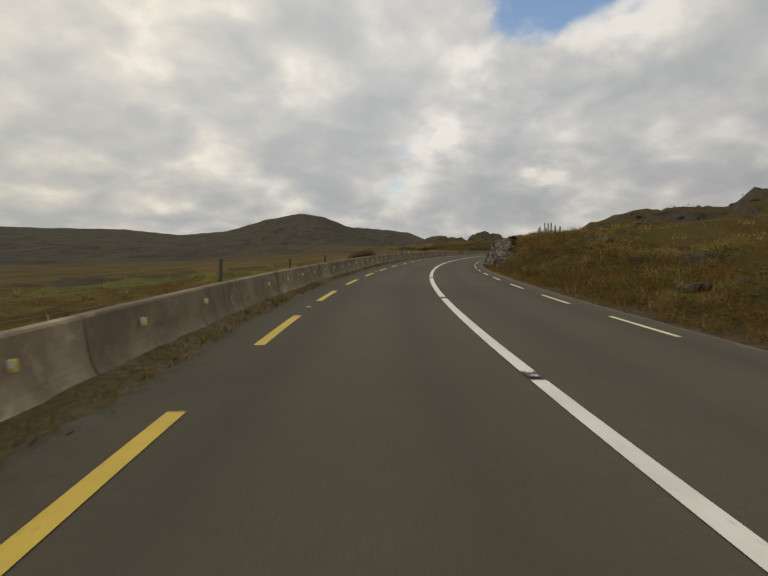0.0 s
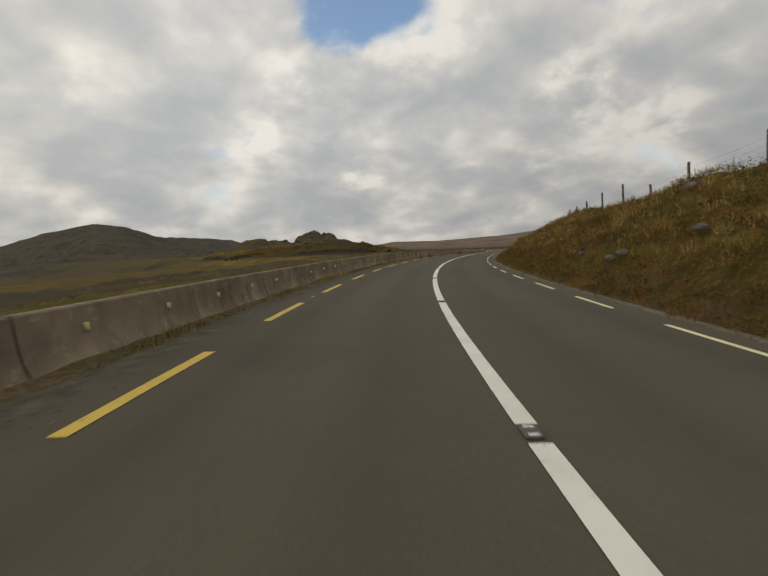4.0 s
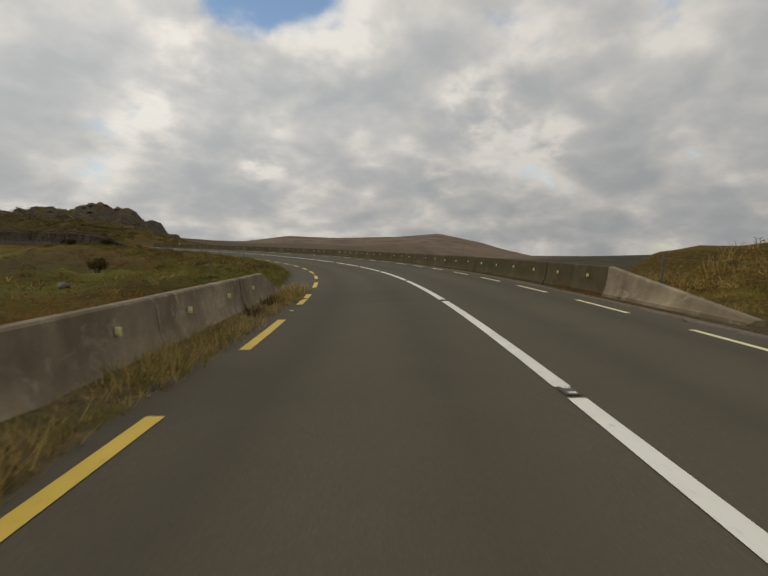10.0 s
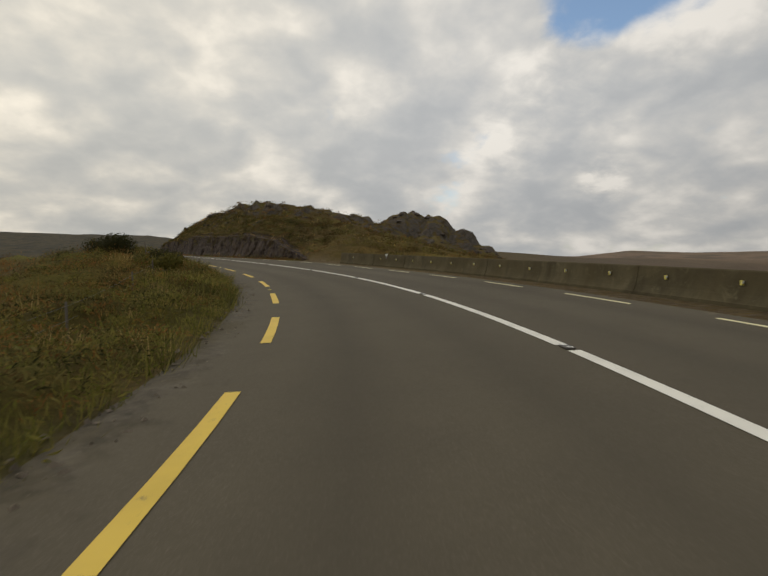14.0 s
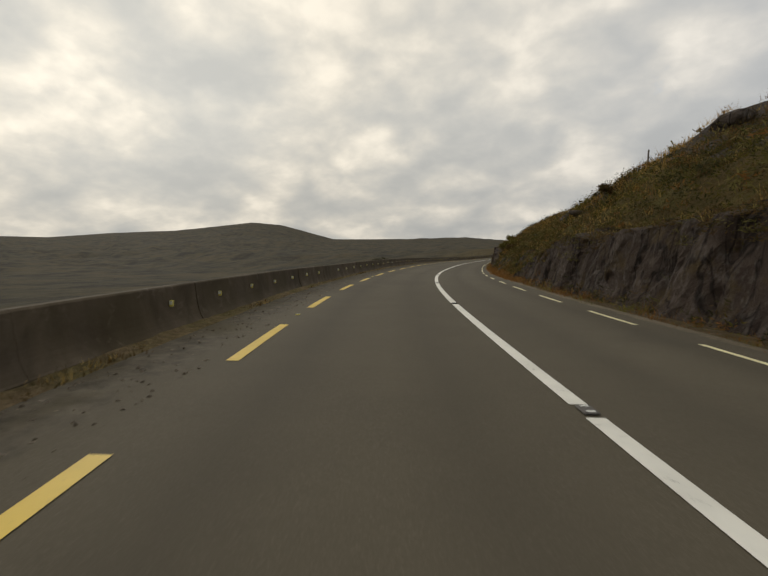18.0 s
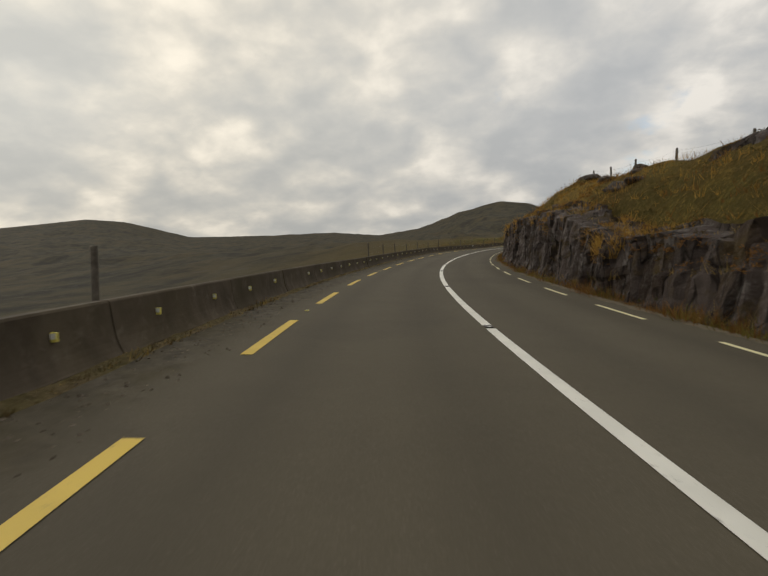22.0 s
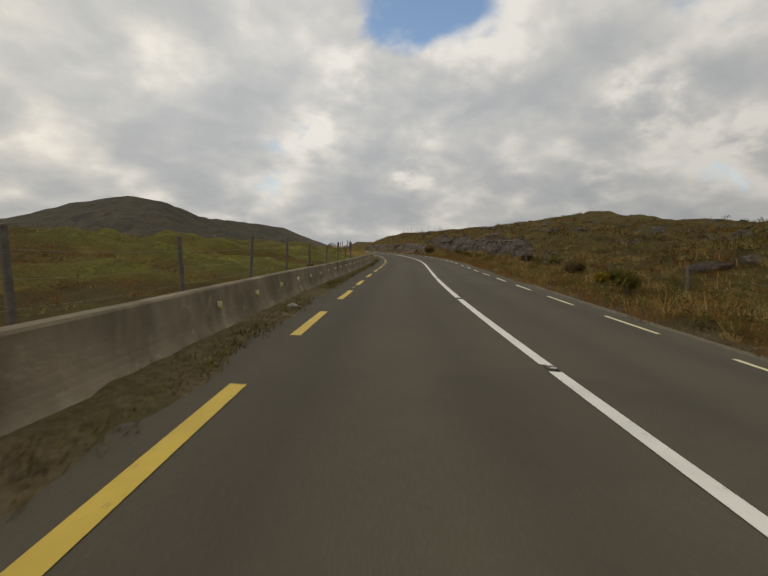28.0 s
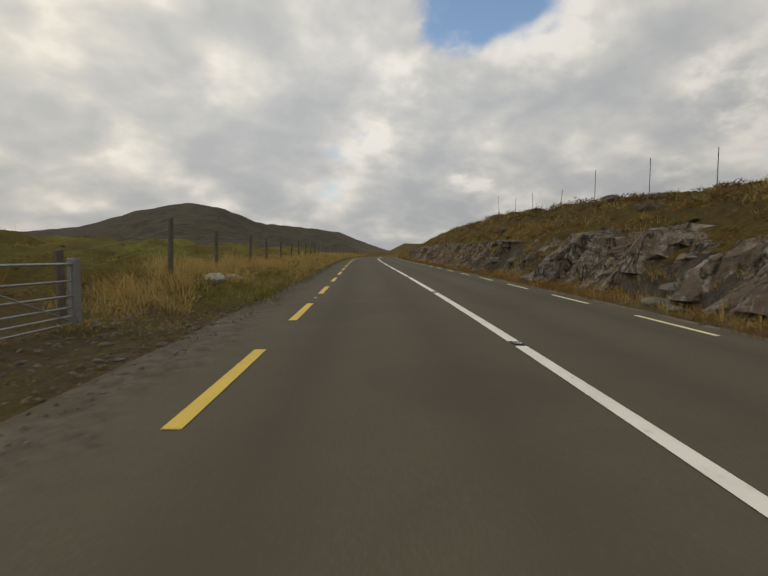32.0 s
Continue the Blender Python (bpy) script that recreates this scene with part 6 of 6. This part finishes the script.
grow("toe_grass", "golden grass along the foot of the low rocks", spots_in(410, 1500, 628, 725, 3.9, 6.0, 1.0, 0.2), DRY, 0.32, 18, 0.008, 0.18, 1.0, 410)
grow("gate_grass", "short yellowed grass on the gravel by the gate", spots_in(411, 1100, 628, 643, -4.3, -6.6, 0.7, 0.2), DRY, 0.10, 12, 0.007, 0.12, 1.2, 411)
grow("gate_grass", "short green grass on the gravel by the gate", spots_in(412, 800, 628, 643, -4.6, -6.8, 0.7, 0.1), FRESH, 0.10, 12, 0.007, 0.12, 1.2, 412)
grow("verge_tussock", "yellow-green tussocks along the fence", spots_in(413, 1000, 640, 735, -4.5, -7.2, 1.1, 0.3), FRESH, 0.34, 22, 0.008, 0.2, 1.0, 413)


def hill_spots(ob, n, seed, flat=0.0):
    """Places on a hill's or a rock face's mesh where it is flatter than flat."""
    rng = np.random.default_rng(seed)
    me = ob.data
    c, nz = np.empty(len(me.polygons) * 3, np.float32), np.empty(len(me.polygons) * 3, np.float32)
    me.polygons.foreach_get("center", c)
    me.polygons.foreach_get("normal", nz)
    c = c.reshape(-1, 3)[np.abs(nz.reshape(-1, 3)[:, 2]) >= flat].astype(float)
    return c[rng.integers(0, len(c), n)]


bushy("hill_scrub", "dark mottled heather on the rough hillside", spots_in(352, 1900, 548, 690, 8.0, 36, 1.0, 0.25), HEATH, 0.50, 52, 0.085, 352)
bushy("hill_scrub", "olive heath and moss on the rough hillside", spots_in(353, 1300, 548, 690, 8.0, 36, 1.0, 0.1), OLIVE, 0.46, 52, 0.085, 353)
bushy("hill_scrub", "rusty bracken on the rough hillside", spots_in(354, 700, 548, 690, 7.0, 30, 1.0, 0.0), RUST, 0.40, 52, 0.085, 354)
outcrops("small grey outcrop in the heather of the hillside", spots_in(355, 200, 548, 680, 7.6, 34, 1.2, 0.2), 0.35, 1.3, True)
grow("bank_tussock", "long olive grass along the edge of the road", spots_in(356, 900, 548, 640, 3.9, 6.2, 1.0, 0.3), OLIVE, 0.36, 24, 0.008, 0.22, 1.0, 356)
grow("bank_tussock", "long tan grass along the edge of the road", spots_in(357, 420, 548, 640, 3.9, 6.4, 1.0, 0.2), STRAW, 0.38, 24, 0.008, 0.22, 1.0, 357)
bushy("foot_scrub", "brown bracken and heather in front of the low rocks", spots_in(340, 520, 628, 720, 4.4, 7.4, 1.0, 0.0), HEATH, 0.40, 84, 0.036, 340)
bushy("foot_scrub", "rusty bracken in front of the low rocks", spots_in(341, 420, 628, 720, 4.3, 8.4, 1.0, -0.02), RUST, 0.36, 84, 0.034, 341)
bushy("foot_scrub", "olive gorse among the low rocks", spots_in(342, 360, 620, 720, 5.0, 11.5, 1.0, -0.02), OLIVE, 0.42, 84, 0.036, 342)
bushy("foot_scrub", "rusty heather at the foot of the dark rock face", spots_in(343, 260, 354, 440, 4.1, 5.4, 1.0, 0.05), RUST, 0.34, 84, 0.034, 343)
bushy("brow_scrub", "dark olive heath covering the steep slope", spots_in(345, 1100, 350, 424, 5.6, 20, 1.0, 0.2), OLIVE, 0.46, 60, 0.085, 345)
bushy("brow_scrub", "dark heather covering the nose of the knoll", spots_in(346, 1300, 345, 390, 6.5, 34, 1.0, 0.3), HEATH, 0.50, 60, 0.085, 346)
bushy("brow_scrub", "dull green gorse on the nose of the knoll", spots_in(347, 500, 345, 374, 6.5, 34, 1.0, 0.1), GORSE, 0.50, 60, 0.085, 347)
bushy("brow_scrub", "rust-brown heather along the brow of the knoll", spots_in(344, 300, 354, 432, 6.0, 20, 1.0, 0.1), RUST, 0.50, 60, 0.085, 344)
faces = [o for o in bpy.data.objects if o.name.startswith("rock_cutting")]
for i, ob in enumerate(faces):
    n = int(len(ob.data.polygons) * {1: 1.8, 3: 2.2, 6: 3.0, 7: 3.0}.get(i, 1.0))
    grow("ledge_grass", "tufts of ochre grass on the ledges of the rock", hill_spots(ob, n // 16, 200 + i, 0.55), DRY, 0.24, 11, 0.007, 0.12, 1.1, i)
    grow("ledge_grass", "dark tufts of grass in the clefts of the rock", hill_spots(ob, n // 22, 220 + i, 0.45), DEEP, 0.22, 11, 0.007, 0.12, 1.1, i)
    bushy("ledge_heather", "heather and moss rooted on the ledges of the rock", hill_spots(ob, n // 30, 240 + i, 0.5), HEATH, 0.20, 44, 0.03, i)


def drape(ob, n, seed, low, high):
    """Places in patches on the upper part of a rock face; low and high: shares of its height."""
    rng = np.random.default_rng(seed)
    me = ob.data
    c = np.empty(len(me.polygons) * 3, np.float32)
    me.polygons.foreach_get("center", c)
    c = c.reshape(-1, 3).astype(float)
    s, off, _ = along_road(c[:, 0], c[:, 1])
    u = (c[:, 2] - road_at(s, off)[:, 2]) / np.maximum(table(RIGHT, s, 3), 0.3)
    c = c[(u > low + 0.5 * fbm(c * (1, 1, 0) + (seed, 0, 0), 0.35, 3)) & (u < high)]
    return c[rng.integers(0, len(c), n)]


bushy("ledge_heather", "dark heather hanging over the top of the rock face", drape(faces[2], 420, 3, 0.72, 1.3), HEATH, 0.26, 90, 0.034, 401)
bushy("ledge_heather", "olive heath creeping down the rock face", drape(faces[2], 300, 8, 0.62, 1.3), OLIVE, 0.24, 90, 0.032, 402)
grow("ledge_grass", "golden grass hanging over the top of the tall rock face", drape(faces[5], 900, 5, 0.80, 1.3), GOLD, 0.30, 15, 0.008, 0.14, 1.2, 403)
bushy("ledge_heather", "rusty heather hanging over the top of the tall rock face", drape(faces[5], 420, 9, 0.72, 1.3), RUST, 0.22, 84, 0.030, 404)
bushy("ledge_heather", "dark moss and heather in the clefts of the tall rock face", drape(faces[5], 260, 14, 0.45, 1.2), HEATH, 0.17, 80, 0.028, 405)
outcrops("grey outcrop among the golden grass above the cutting", spots_in(406, 26, 448, 500, 5.6, 11, 1.0, 0.3), 0.4, 1.4)
outcrops("dark craggy outcrop in the heather of the slope", spots_in(130, 50, 396, 446, 7.5, 17, 1.0, 0.3), 0.3, 1.2)
outcrops("grey craggy outcrop on the face of the knoll", spots_in(135, 60, 354, 404, 6.5, 24, 1.0, 0.25), 0.3, 1.1)
outcrops("grey craggy outcrop on the rocky knoll", hill_spots(knoll, 480, 5), 0.8, 2.8, True)
outcrops("dark craggy rocks on the low rise", hill_spots(rise, 420, 6, 0.3), 0.35, 1.3, True)
outcrops("weathered outcrop on the open hillside", spots_in(131, 170, 560, 690, 9.5, 26, 1.0, 0.3), 0.3, 1.5)
bushy("hill_heather", "dark heather on the rough hillside above the fence", spots_in(133, 1000, 560, 665, 8.5, 30, 1.1, 0.15), HEATH, 0.42, 64, 0.05, 41)
bushy("hill_heather", "dark heather and bracken along the foot of the crag", spots_in(134, 420, 572, 640, 6.2, 9.8, 1.0, 0.15), HEATH, 0.40, 70, 0.04, 42)
outcrops("flat dark rock slab lying in the bank", spots_in(361, 34, 64, 84, 4.8, 8.8, 1.0, 0.4), 0.3, 0.9)
outcrops("weathered outcrop above the roadside bank", spots_in(132, 24, 62.4, 252.1, 8.0, 24, 1.0, 0.3), 0.4, 1.4)
bushy("knoll_heather", "brown and green heather on the rocky knoll", hill_spots(knoll, 3600, 1), HEATH, 0.60, 34, 0.13, 31)
bushy("knoll_gorse", "dull green moss and gorse on the rocky knoll", hill_spots(knoll, 2000, 2), OLIVE, 0.60, 34, 0.13, 32)
bushy("knoll_bracken", "rusty bracken on the rocky knoll", hill_spots(knoll, 1300, 4), RUST, 0.55, 34, 0.12, 34)
bushy("rise_heather", "dark heather on the rocky rise", hill_spots(rise, 1100, 3), HEATH, 0.42, 34, 0.08, 33)


def strip_spots(fn, wide, a, b, n, seed, patch=0.2):
    """Places on the strip of soil at a barrier's foot, in drifts."""
    rng = np.random.default_rng(seed)
    s = rng.uniform(a, b, n)
    s = s[fbm(np.stack([s, 0 * s + seed, 0 * s], -1), 0.22, 3) > rng.uniform(-0.5, 0.3, n) - patch]
    return road_at(s, fn(s) + np.interp(s, *wide) * rng.uniform(0.02, 0.95, len(s)) ** 1.3, 0.02)


grow("wall_weeds", "short green weeds and moss along the foot of the barrier", strip_spots(wall_l, STRIP_L, 40, 180, 4200, 1), FRESH, 0.10, 10, 0.008, 0.09, 0.9, 11, "weeds")
grow("wall_weeds", "low dark moss and weeds along the foot of the barrier", strip_spots(wall_l, STRIP_L, 40, 265, 3400, 5), HEATH, 0.11, 10, 0.009, 0.10, 0.9, 15, "weeds")
grow("wall_weeds", "withered ochre grass along the foot of the barrier", strip_spots(wall_l, STRIP_L, 150, 265, 2000, 2, 0.0), DRY, 0.17, 11, 0.007, 0.10, 1.0, 12, "weeds")
grow("wall_weeds", "tall golden grass in front of the end of the barrier", strip_spots(wall_l, STRIP_L, 240, 267, 700, 8, 0.2), STRAW, 0.24, 13, 0.007, 0.12, 1.0, 16, "weeds")
grow("wall_weeds", "green grass in front of the end of the barrier", strip_spots(wall_l, STRIP_L, 226, 267, 1600, 9, 0.3), FRESH, 0.20, 12, 0.007, 0.12, 1.0, 17, "weeds")
grow("wall_weeds", "low dark weeds and moss along the foot of the dark barrier", strip_spots(wall_l2, STRIP_L2, 357, 603, 3200, 4), HEATH, 0.09, 9, 0.008, 0.09, 0.9, 14, "weeds")
grow("wall_weeds", "sparse dry weeds along the foot of the dark barrier", strip_spots(wall_l2, STRIP_L2, 357, 540, 1100, 3, 0.0), DRY, 0.09, 9, 0.007, 0.07, 0.9, 13, "weeds")
grow("wall_weeds", "dark brown grass along the foot of the grey barrier", strip_spots(wall_l2, STRIP_L2, 536, 605, 2200, 6, 0.4), DOCK, 0.10, 11, 0.007, 0.10, 1.0, 18, "weeds")
grow("wall_weeds", "green and yellow grass along the foot of the grey barrier", strip_spots(wall_l2, STRIP_L2, 536, 605, 1500, 7, 0.3), FRESH, 0.13, 11, 0.007, 0.10, 1.0, 19, "weeds")
for s, h in ((64.4, 0.34), (181.2, 0.42), (185.5, 0.5), (199.6, 0.5), (203.8, 0.42), (205.0, 0.55), (207.0, 0.5), (210.5, 0.34), (241.1, 0.44), (260.8, 0.4), (262.4, 0.45)):
    P = [road_at(s + dx, float(wall_l(s)) + 0.22 + dy, 0.0) for dx, dy in ((0, 0), (0.25, 0.05), (-0.2, 0.03))]
    tagged(grow("weed_clump", "tall withered dock weeds growing against the barrier", P, FRESH if s < 70 else DOCK, h, 30, 0.014, 0.14, 0.7, int(s), "weeds"), kind="stuff")


def gravel(label, a, b, inner, outer, n, size, seed, mat):
    """Loose chippings between two offsets, each a lopsided eight-sided grain, joined."""
    rng = np.random.default_rng(seed)
    s, u = rng.uniform(a, b, n), rng.uniform(0, 1, n)
    p = road_at(s, inner + (outer - inner) * u, 0.0)
    q = surf(s, inner + (outer - inner) * u)[0]
    p[:, 2] = np.maximum(p[:, 2], q[:, 2])
    k = size * rng.uniform(0.4, 1.5, (n, 1)) ** 1.5
    ax = np.array([(1, 0, 0), (0, 1, 0), (-1, 0, 0), (0, -1, 0), (0, 0, 0.7), (0, 0, -0.4)], float)
    v = (p[:, None] + ax[None] * k[:, None] * rng.uniform(0.6, 1.4, (n, 6, 1)) + rng.normal(0, 0.15, (n, 6, 3)) * k[:, None]).reshape(-1, 3)
    f = np.array([(0, 1, 4), (1, 2, 4), (2, 3, 4), (3, 0, 4), (1, 0, 5), (2, 1, 5), (3, 2, 5), (0, 3, 5)])
    return tagged(link_mesh("gravel", v, (f[None] + 6 * np.arange(n)[:, None, None]).reshape(-1, 3), mat), label, "gravel", kind="stuff")


GRIT = mat_leaf("mixed_grey_chippings", (0.260, 0.220, 0.170), (0.100, 0.082, 0.060))
gravel("pale chippings along the edge of the road below the grass", 603, 634, -4.45, -3.95, 1500, 0.028, 1, GRIT)
gravel("pale chippings along the edge of the road below the grass", 641, 700, -4.35, -4.0, 900, 0.026, 2, GRIT)
gravel("loose chippings on the gravel in front of the gate", 630, 643, -6.4, -4.0, 1500, 0.022, 3, GRIT)
gravel("loose chippings on the dirty edge of the road", 357, 536, -4.3, -3.4, 6500, 0.016, 4, GRIT)
gravel("loose chippings on the dirty edge of the road", 54, 260, -4.0, -3.35, 2200, 0.013, 5, GRIT)
gravel("loose chippings along the edge of the verge", 266, 352, -4.6, -4.0, 1500, 0.020, 6, GRIT)
gravel("tan chippings along the edge of the road below the bank", 130, 262, 3.15, 3.7, 2200, 0.018, 7, GRIT)
gravel("tan chippings along the edge of the road below the rocks", 540, 700, 3.5, 4.2, 2200, 0.020, 8, GRIT)


def ivy():
    rng = np.random.default_rng(5)
    n = 300
    s = rng.uniform(218.9, 225.3, n)
    o = -3.75 + rng.uniform(0, 0.62, n) * (0.6 + 0.4 * np.sin((s - 217.8) * 1.3))
    p = road_at(s, o, 0.03)
    return bushy("leafy_plants", "spreading patch of broad green leaves at the foot of the barrier", p, LEAF, 0.19, 36, 0.047, 3, "plants", 0.9)


ivy()


def bush(label, s, off, r, h, mat, seed, name="bush"):
    """A rounded shrub: a few bent stems and a ragged crown of leaves."""
    rng = np.random.default_rng(seed)
    base = surf([s], [off])[0][0]
    root = tagged(new(name), label, name)
    root.matrix_basis = Matrix.Translation(base)
    cs = []
    for i in range(7):
        bm = bmesh.new()
        a, q = rng.uniform(0, 6.28), rng.uniform(0.2, 0.75) * r
        top = (q * math.cos(a), q * math.sin(a), h * rng.uniform(0.45, 0.8))
        tube(bm, (0.05 * math.cos(a), 0.05 * math.sin(a), -0.1), (top[0] * 0.5, top[1] * 0.5, top[2] * 0.6), 0.03, 5)
        tube(bm, (top[0] * 0.5, top[1] * 0.5, top[2] * 0.6), top, 0.018, 5)
        cs.append(top)
        part("stem", bm, POST, root)
    v = []
    m = int(2200 * r)
    c = np.array(cs)[rng.integers(0, len(cs), m)]
    d = rng.normal(0, 1, (m, 3))
    d /= np.linalg.norm(d, axis=1)[:, None]
    c = c + d * (rng.uniform(0.3, 1.0, m) * r * 0.48)[:, None]
    c[:, 2] = np.maximum(c[:, 2], 0.02)
    u = rng.normal(0, 1, (m, 3))
    u /= np.linalg.norm(u, axis=1)[:, None]
    w = np.cross(u, d)
    z = 0.05 * rng.uniform(0.6, 1.6, m)[:, None]
    v = np.stack([c - u * z, c + w * z * 0.6, c + u * z, c - w * z * 0.6], 1).reshape(-1, 3)
    link_mesh("crown", v, np.arange(m)[:, None] * 4 + np.arange(4)[None], mat, root)
    return root


def small_tree(label, s, off, h, seed):
    """A slender bent trunk, a few rising limbs, and loose clumps of leaves round their ends."""
    rng = np.random.default_rng(seed)
    root = tagged(new("tree"), label, "tree")
    root.matrix_basis = Matrix.Translation(surf([s], [off])[0][0])
    line = [Vector((0, 0, -0.2)), Vector((0.03, 0.05, h * 0.28)), Vector((-0.02, 0.02, h * 0.5)), Vector((0.04, 0.10, h * 0.74)), Vector((0.02, 0.16, h * 0.92))]
    bm = bmesh.new()
    for i, (p, q) in enumerate(zip(line[:-1], line[1:])):
        tube(bm, p, q, 0.040 - 0.008 * i, 6)
    part("trunk", bm, POST, root)
    ends = [line[-1], line[-2]]
    for i in range(9):
        a, z = 2.4 * i + rng.uniform(-0.3, 0.3), h * rng.uniform(0.40, 0.72)
        foot = Vector((0.01, 0.05, z))
        tip = foot + Vector((math.cos(a) * 0.5, math.sin(a) * 0.5, 0.42)) * (h * rng.uniform(0.22, 0.42))
        mid = foot.lerp(tip, 0.5) + Vector((0, 0, 0.05))
        bm = bmesh.new()
        tube(bm, foot, mid, 0.014, 5)
        tube(bm, mid, tip, 0.008, 5)
        part("limb", bm, POST, root)
        ends += [tip, mid]
    m = 3000
    k = rng.integers(0, len(ends), m)
    c = np.array(ends)[k] + rng.normal(0, 0.085, (m, 3))
    u = rng.normal(0, 1, (m, 3))
    u /= np.linalg.norm(u, axis=1)[:, None]
    w = np.cross(u, rng.normal(0, 1, (m, 3)))
    w /= np.linalg.norm(w, axis=1)[:, None]
    z = 0.038 * rng.uniform(0.6, 1.5, m)[:, None]
    v = np.stack([c - u * z, c + w * z * 0.55, c + u * z, c - w * z * 0.55], 1).reshape(-1, 3)
    link_mesh("crown", v, np.arange(m)[:, None] * 4 + np.arange(4)[None], GORSE, root)
    return root


PETAL = mat_plain("yellow_weed_petals", (0.80, 0.64, 0.03), 0.7, 0, 0.15)


def ragwort(label, s, off, stems, seed):
    """A flowering weed: upright stems with ragged leaves and a flat cluster of small yellow heads on each."""
    rng = np.random.default_rng(seed)
    root = tagged(new("flowering_weed"), label, "weed")
    root.matrix_basis = placed(s, off, 0.02)
    for x, y, h in stems:
        bm = bmesh.new()
        tube(bm, (x * 0.3, y * 0.3, -0.03), (x, y, h), 0.006, 5)
        part("stem", bm, DOCK, root)
        bm = bmesh.new()
        for i in range(30):
            a, z, n = rng.uniform(0, 6.28), h * rng.uniform(0.05, 0.85), rng.uniform(0.05, 0.10)
            o = Vector((x * (0.3 + 0.7 * z / h), y * (0.3 + 0.7 * z / h), z))
            d = Vector((math.cos(a), math.sin(a), rng.uniform(-0.3, 0.5))) * n
            sd = Vector((-math.sin(a), math.cos(a), 0)) * n * 0.28
            bm.faces.new([bm.verts.new(q) for q in (o, o + d * 0.5 + sd, o + d, o + d * 0.5 - sd)])
        part("leaves", bm, FRESH, root)
        bm = bmesh.new()
        for i in range(64):
            c = Vector((x + rng.normal(0, 0.042), y + rng.normal(0, 0.042), h + rng.normal(0.01, 0.028)))
            r = rng.uniform(0.013, 0.021)
            ring = [bm.verts.new(c + Vector((r * math.cos(1.047 * j), r * math.sin(1.047 * j), 0))) for j in range(6)]
            top = bm.verts.new(c + Vector((0, 0, 0.012)))
            for j in range(6):
                bm.faces.new((ring[j], ring[(j + 1) % 6], top))
            bm.faces.new(ring[::-1])
        part("flower_cluster", bm, PETAL, root, "cluster of small yellow flowers")
    return root


ragwort("ragged yellow-flowered weed growing at the foot of the barrier", 216.4, -3.62, ((0.03, 0.02, 0.58), (-0.05, 0.05, 0.52), (0.08, -0.04, 0.48), (0.0, -0.10, 0.20)), 3)
bush("dark green gorse bush behind the barrier", 91.9, -6.6, 1.3, 1.1, HEATH, 1)
bush("dark green gorse bush behind the barrier", 94.4, -7.2, 1.0, 0.9, HEATH, 2)
bush("dark rounded thorn bushes below the road", 429.0, -8.2, 1.2, 1.35, THORN, 3)
bush("dark rounded thorn bushes below the road", 432.5, -8.6, 1.2, 1.2, THORN, 4)
bush("dark rounded thorn bushes below the road", 438.0, -8.8, 1.0, 1.3, THORN, 5)
GORSE_BLOOM = mat_leaf("gorse_flowers", (0.34, 0.23, 0.02), (0.09, 0.09, 0.025))
bush("gorse bush with yellow flowers on the bank", 190.5, 5.6, 0.55, 0.5, GORSE_BLOOM, 6)
bush("gorse bush with a few yellow flowers in the grass", 574.0, 5.6, 0.35, 0.4, GORSE_BLOOM, 7)
bush("dark spreading gorse bush beside the verge", 348.0, -6.8, 1.1, 0.4, GORSE, 8)
bush("dark spreading gorse bush beside the verge", 341.0, -7.4, 1.0, 0.36, THORN, 9)
for i, (s, o, r, h) in enumerate(((352.5, -6.2, 0.9, 0.46), (345.0, -6.2, 0.9, 0.42), (355.5, -7.4, 1.0, 0.55), (350.0, -8.6, 1.2, 0.55), (338.0, -6.8, 0.9, 0.42), (342.5, -8.0, 1.1, 0.5))):
    bush("dark gorse bush on the slope below the road", s, o, r, h, THORN if i % 2 else GORSE, 40 + i)
bush("dark heather bush at the edge of the field", 300.0, -9.4, 0.9, 0.8, HEATH, 10)
small_tree("small windswept tree with a thin ragged crown beyond the barrier", 383.7, -5.7, 1.85, 11)
bush("leafless shrub on the brow of the rock face", 403.0, 8.0, 0.5, 0.8, HEATH, 12)
bush("dark shrub below the low rock face", 634.0, 5.0, 0.8, 0.8, HEATH, 13)
bush("dark shrub below the low rock face", 628.0, 5.4, 1.0, 0.9, HEATH, 14)
for i in range(13):
    bush("dark heather bush along the fence in the verge", 566 + 4.3 * i + random.uniform(-1.5, 1.5), random.uniform(5.3, 7.2), random.uniform(0.35, 0.65), random.uniform(0.3, 0.6), GORSE if i % 3 else HEATH, 60 + i)
for i in range(9):
    bush("dark gorse growing over the end of the rock face", 426 + 2.1 * i + random.uniform(-0.6, 0.6), random.uniform(4.5, 6.2), random.uniform(0.5, 0.8), random.uniform(0.4, 0.8), GORSE if i % 3 else HEATH, 80 + i)
for i, (s, o, r) in enumerate(((584.6, -7.2, 0.13), (585.6, -7.3, 0.13), (612.0, -17.0, 0.35), (613.5, -16.5, 0.3), (275.6, -13.0, 0.55), (310.0, -12.0, 0.55))):
    bush("small dark bush standing alone in the field", s, o, r, r * 1.3, HEATH, 100 + i)
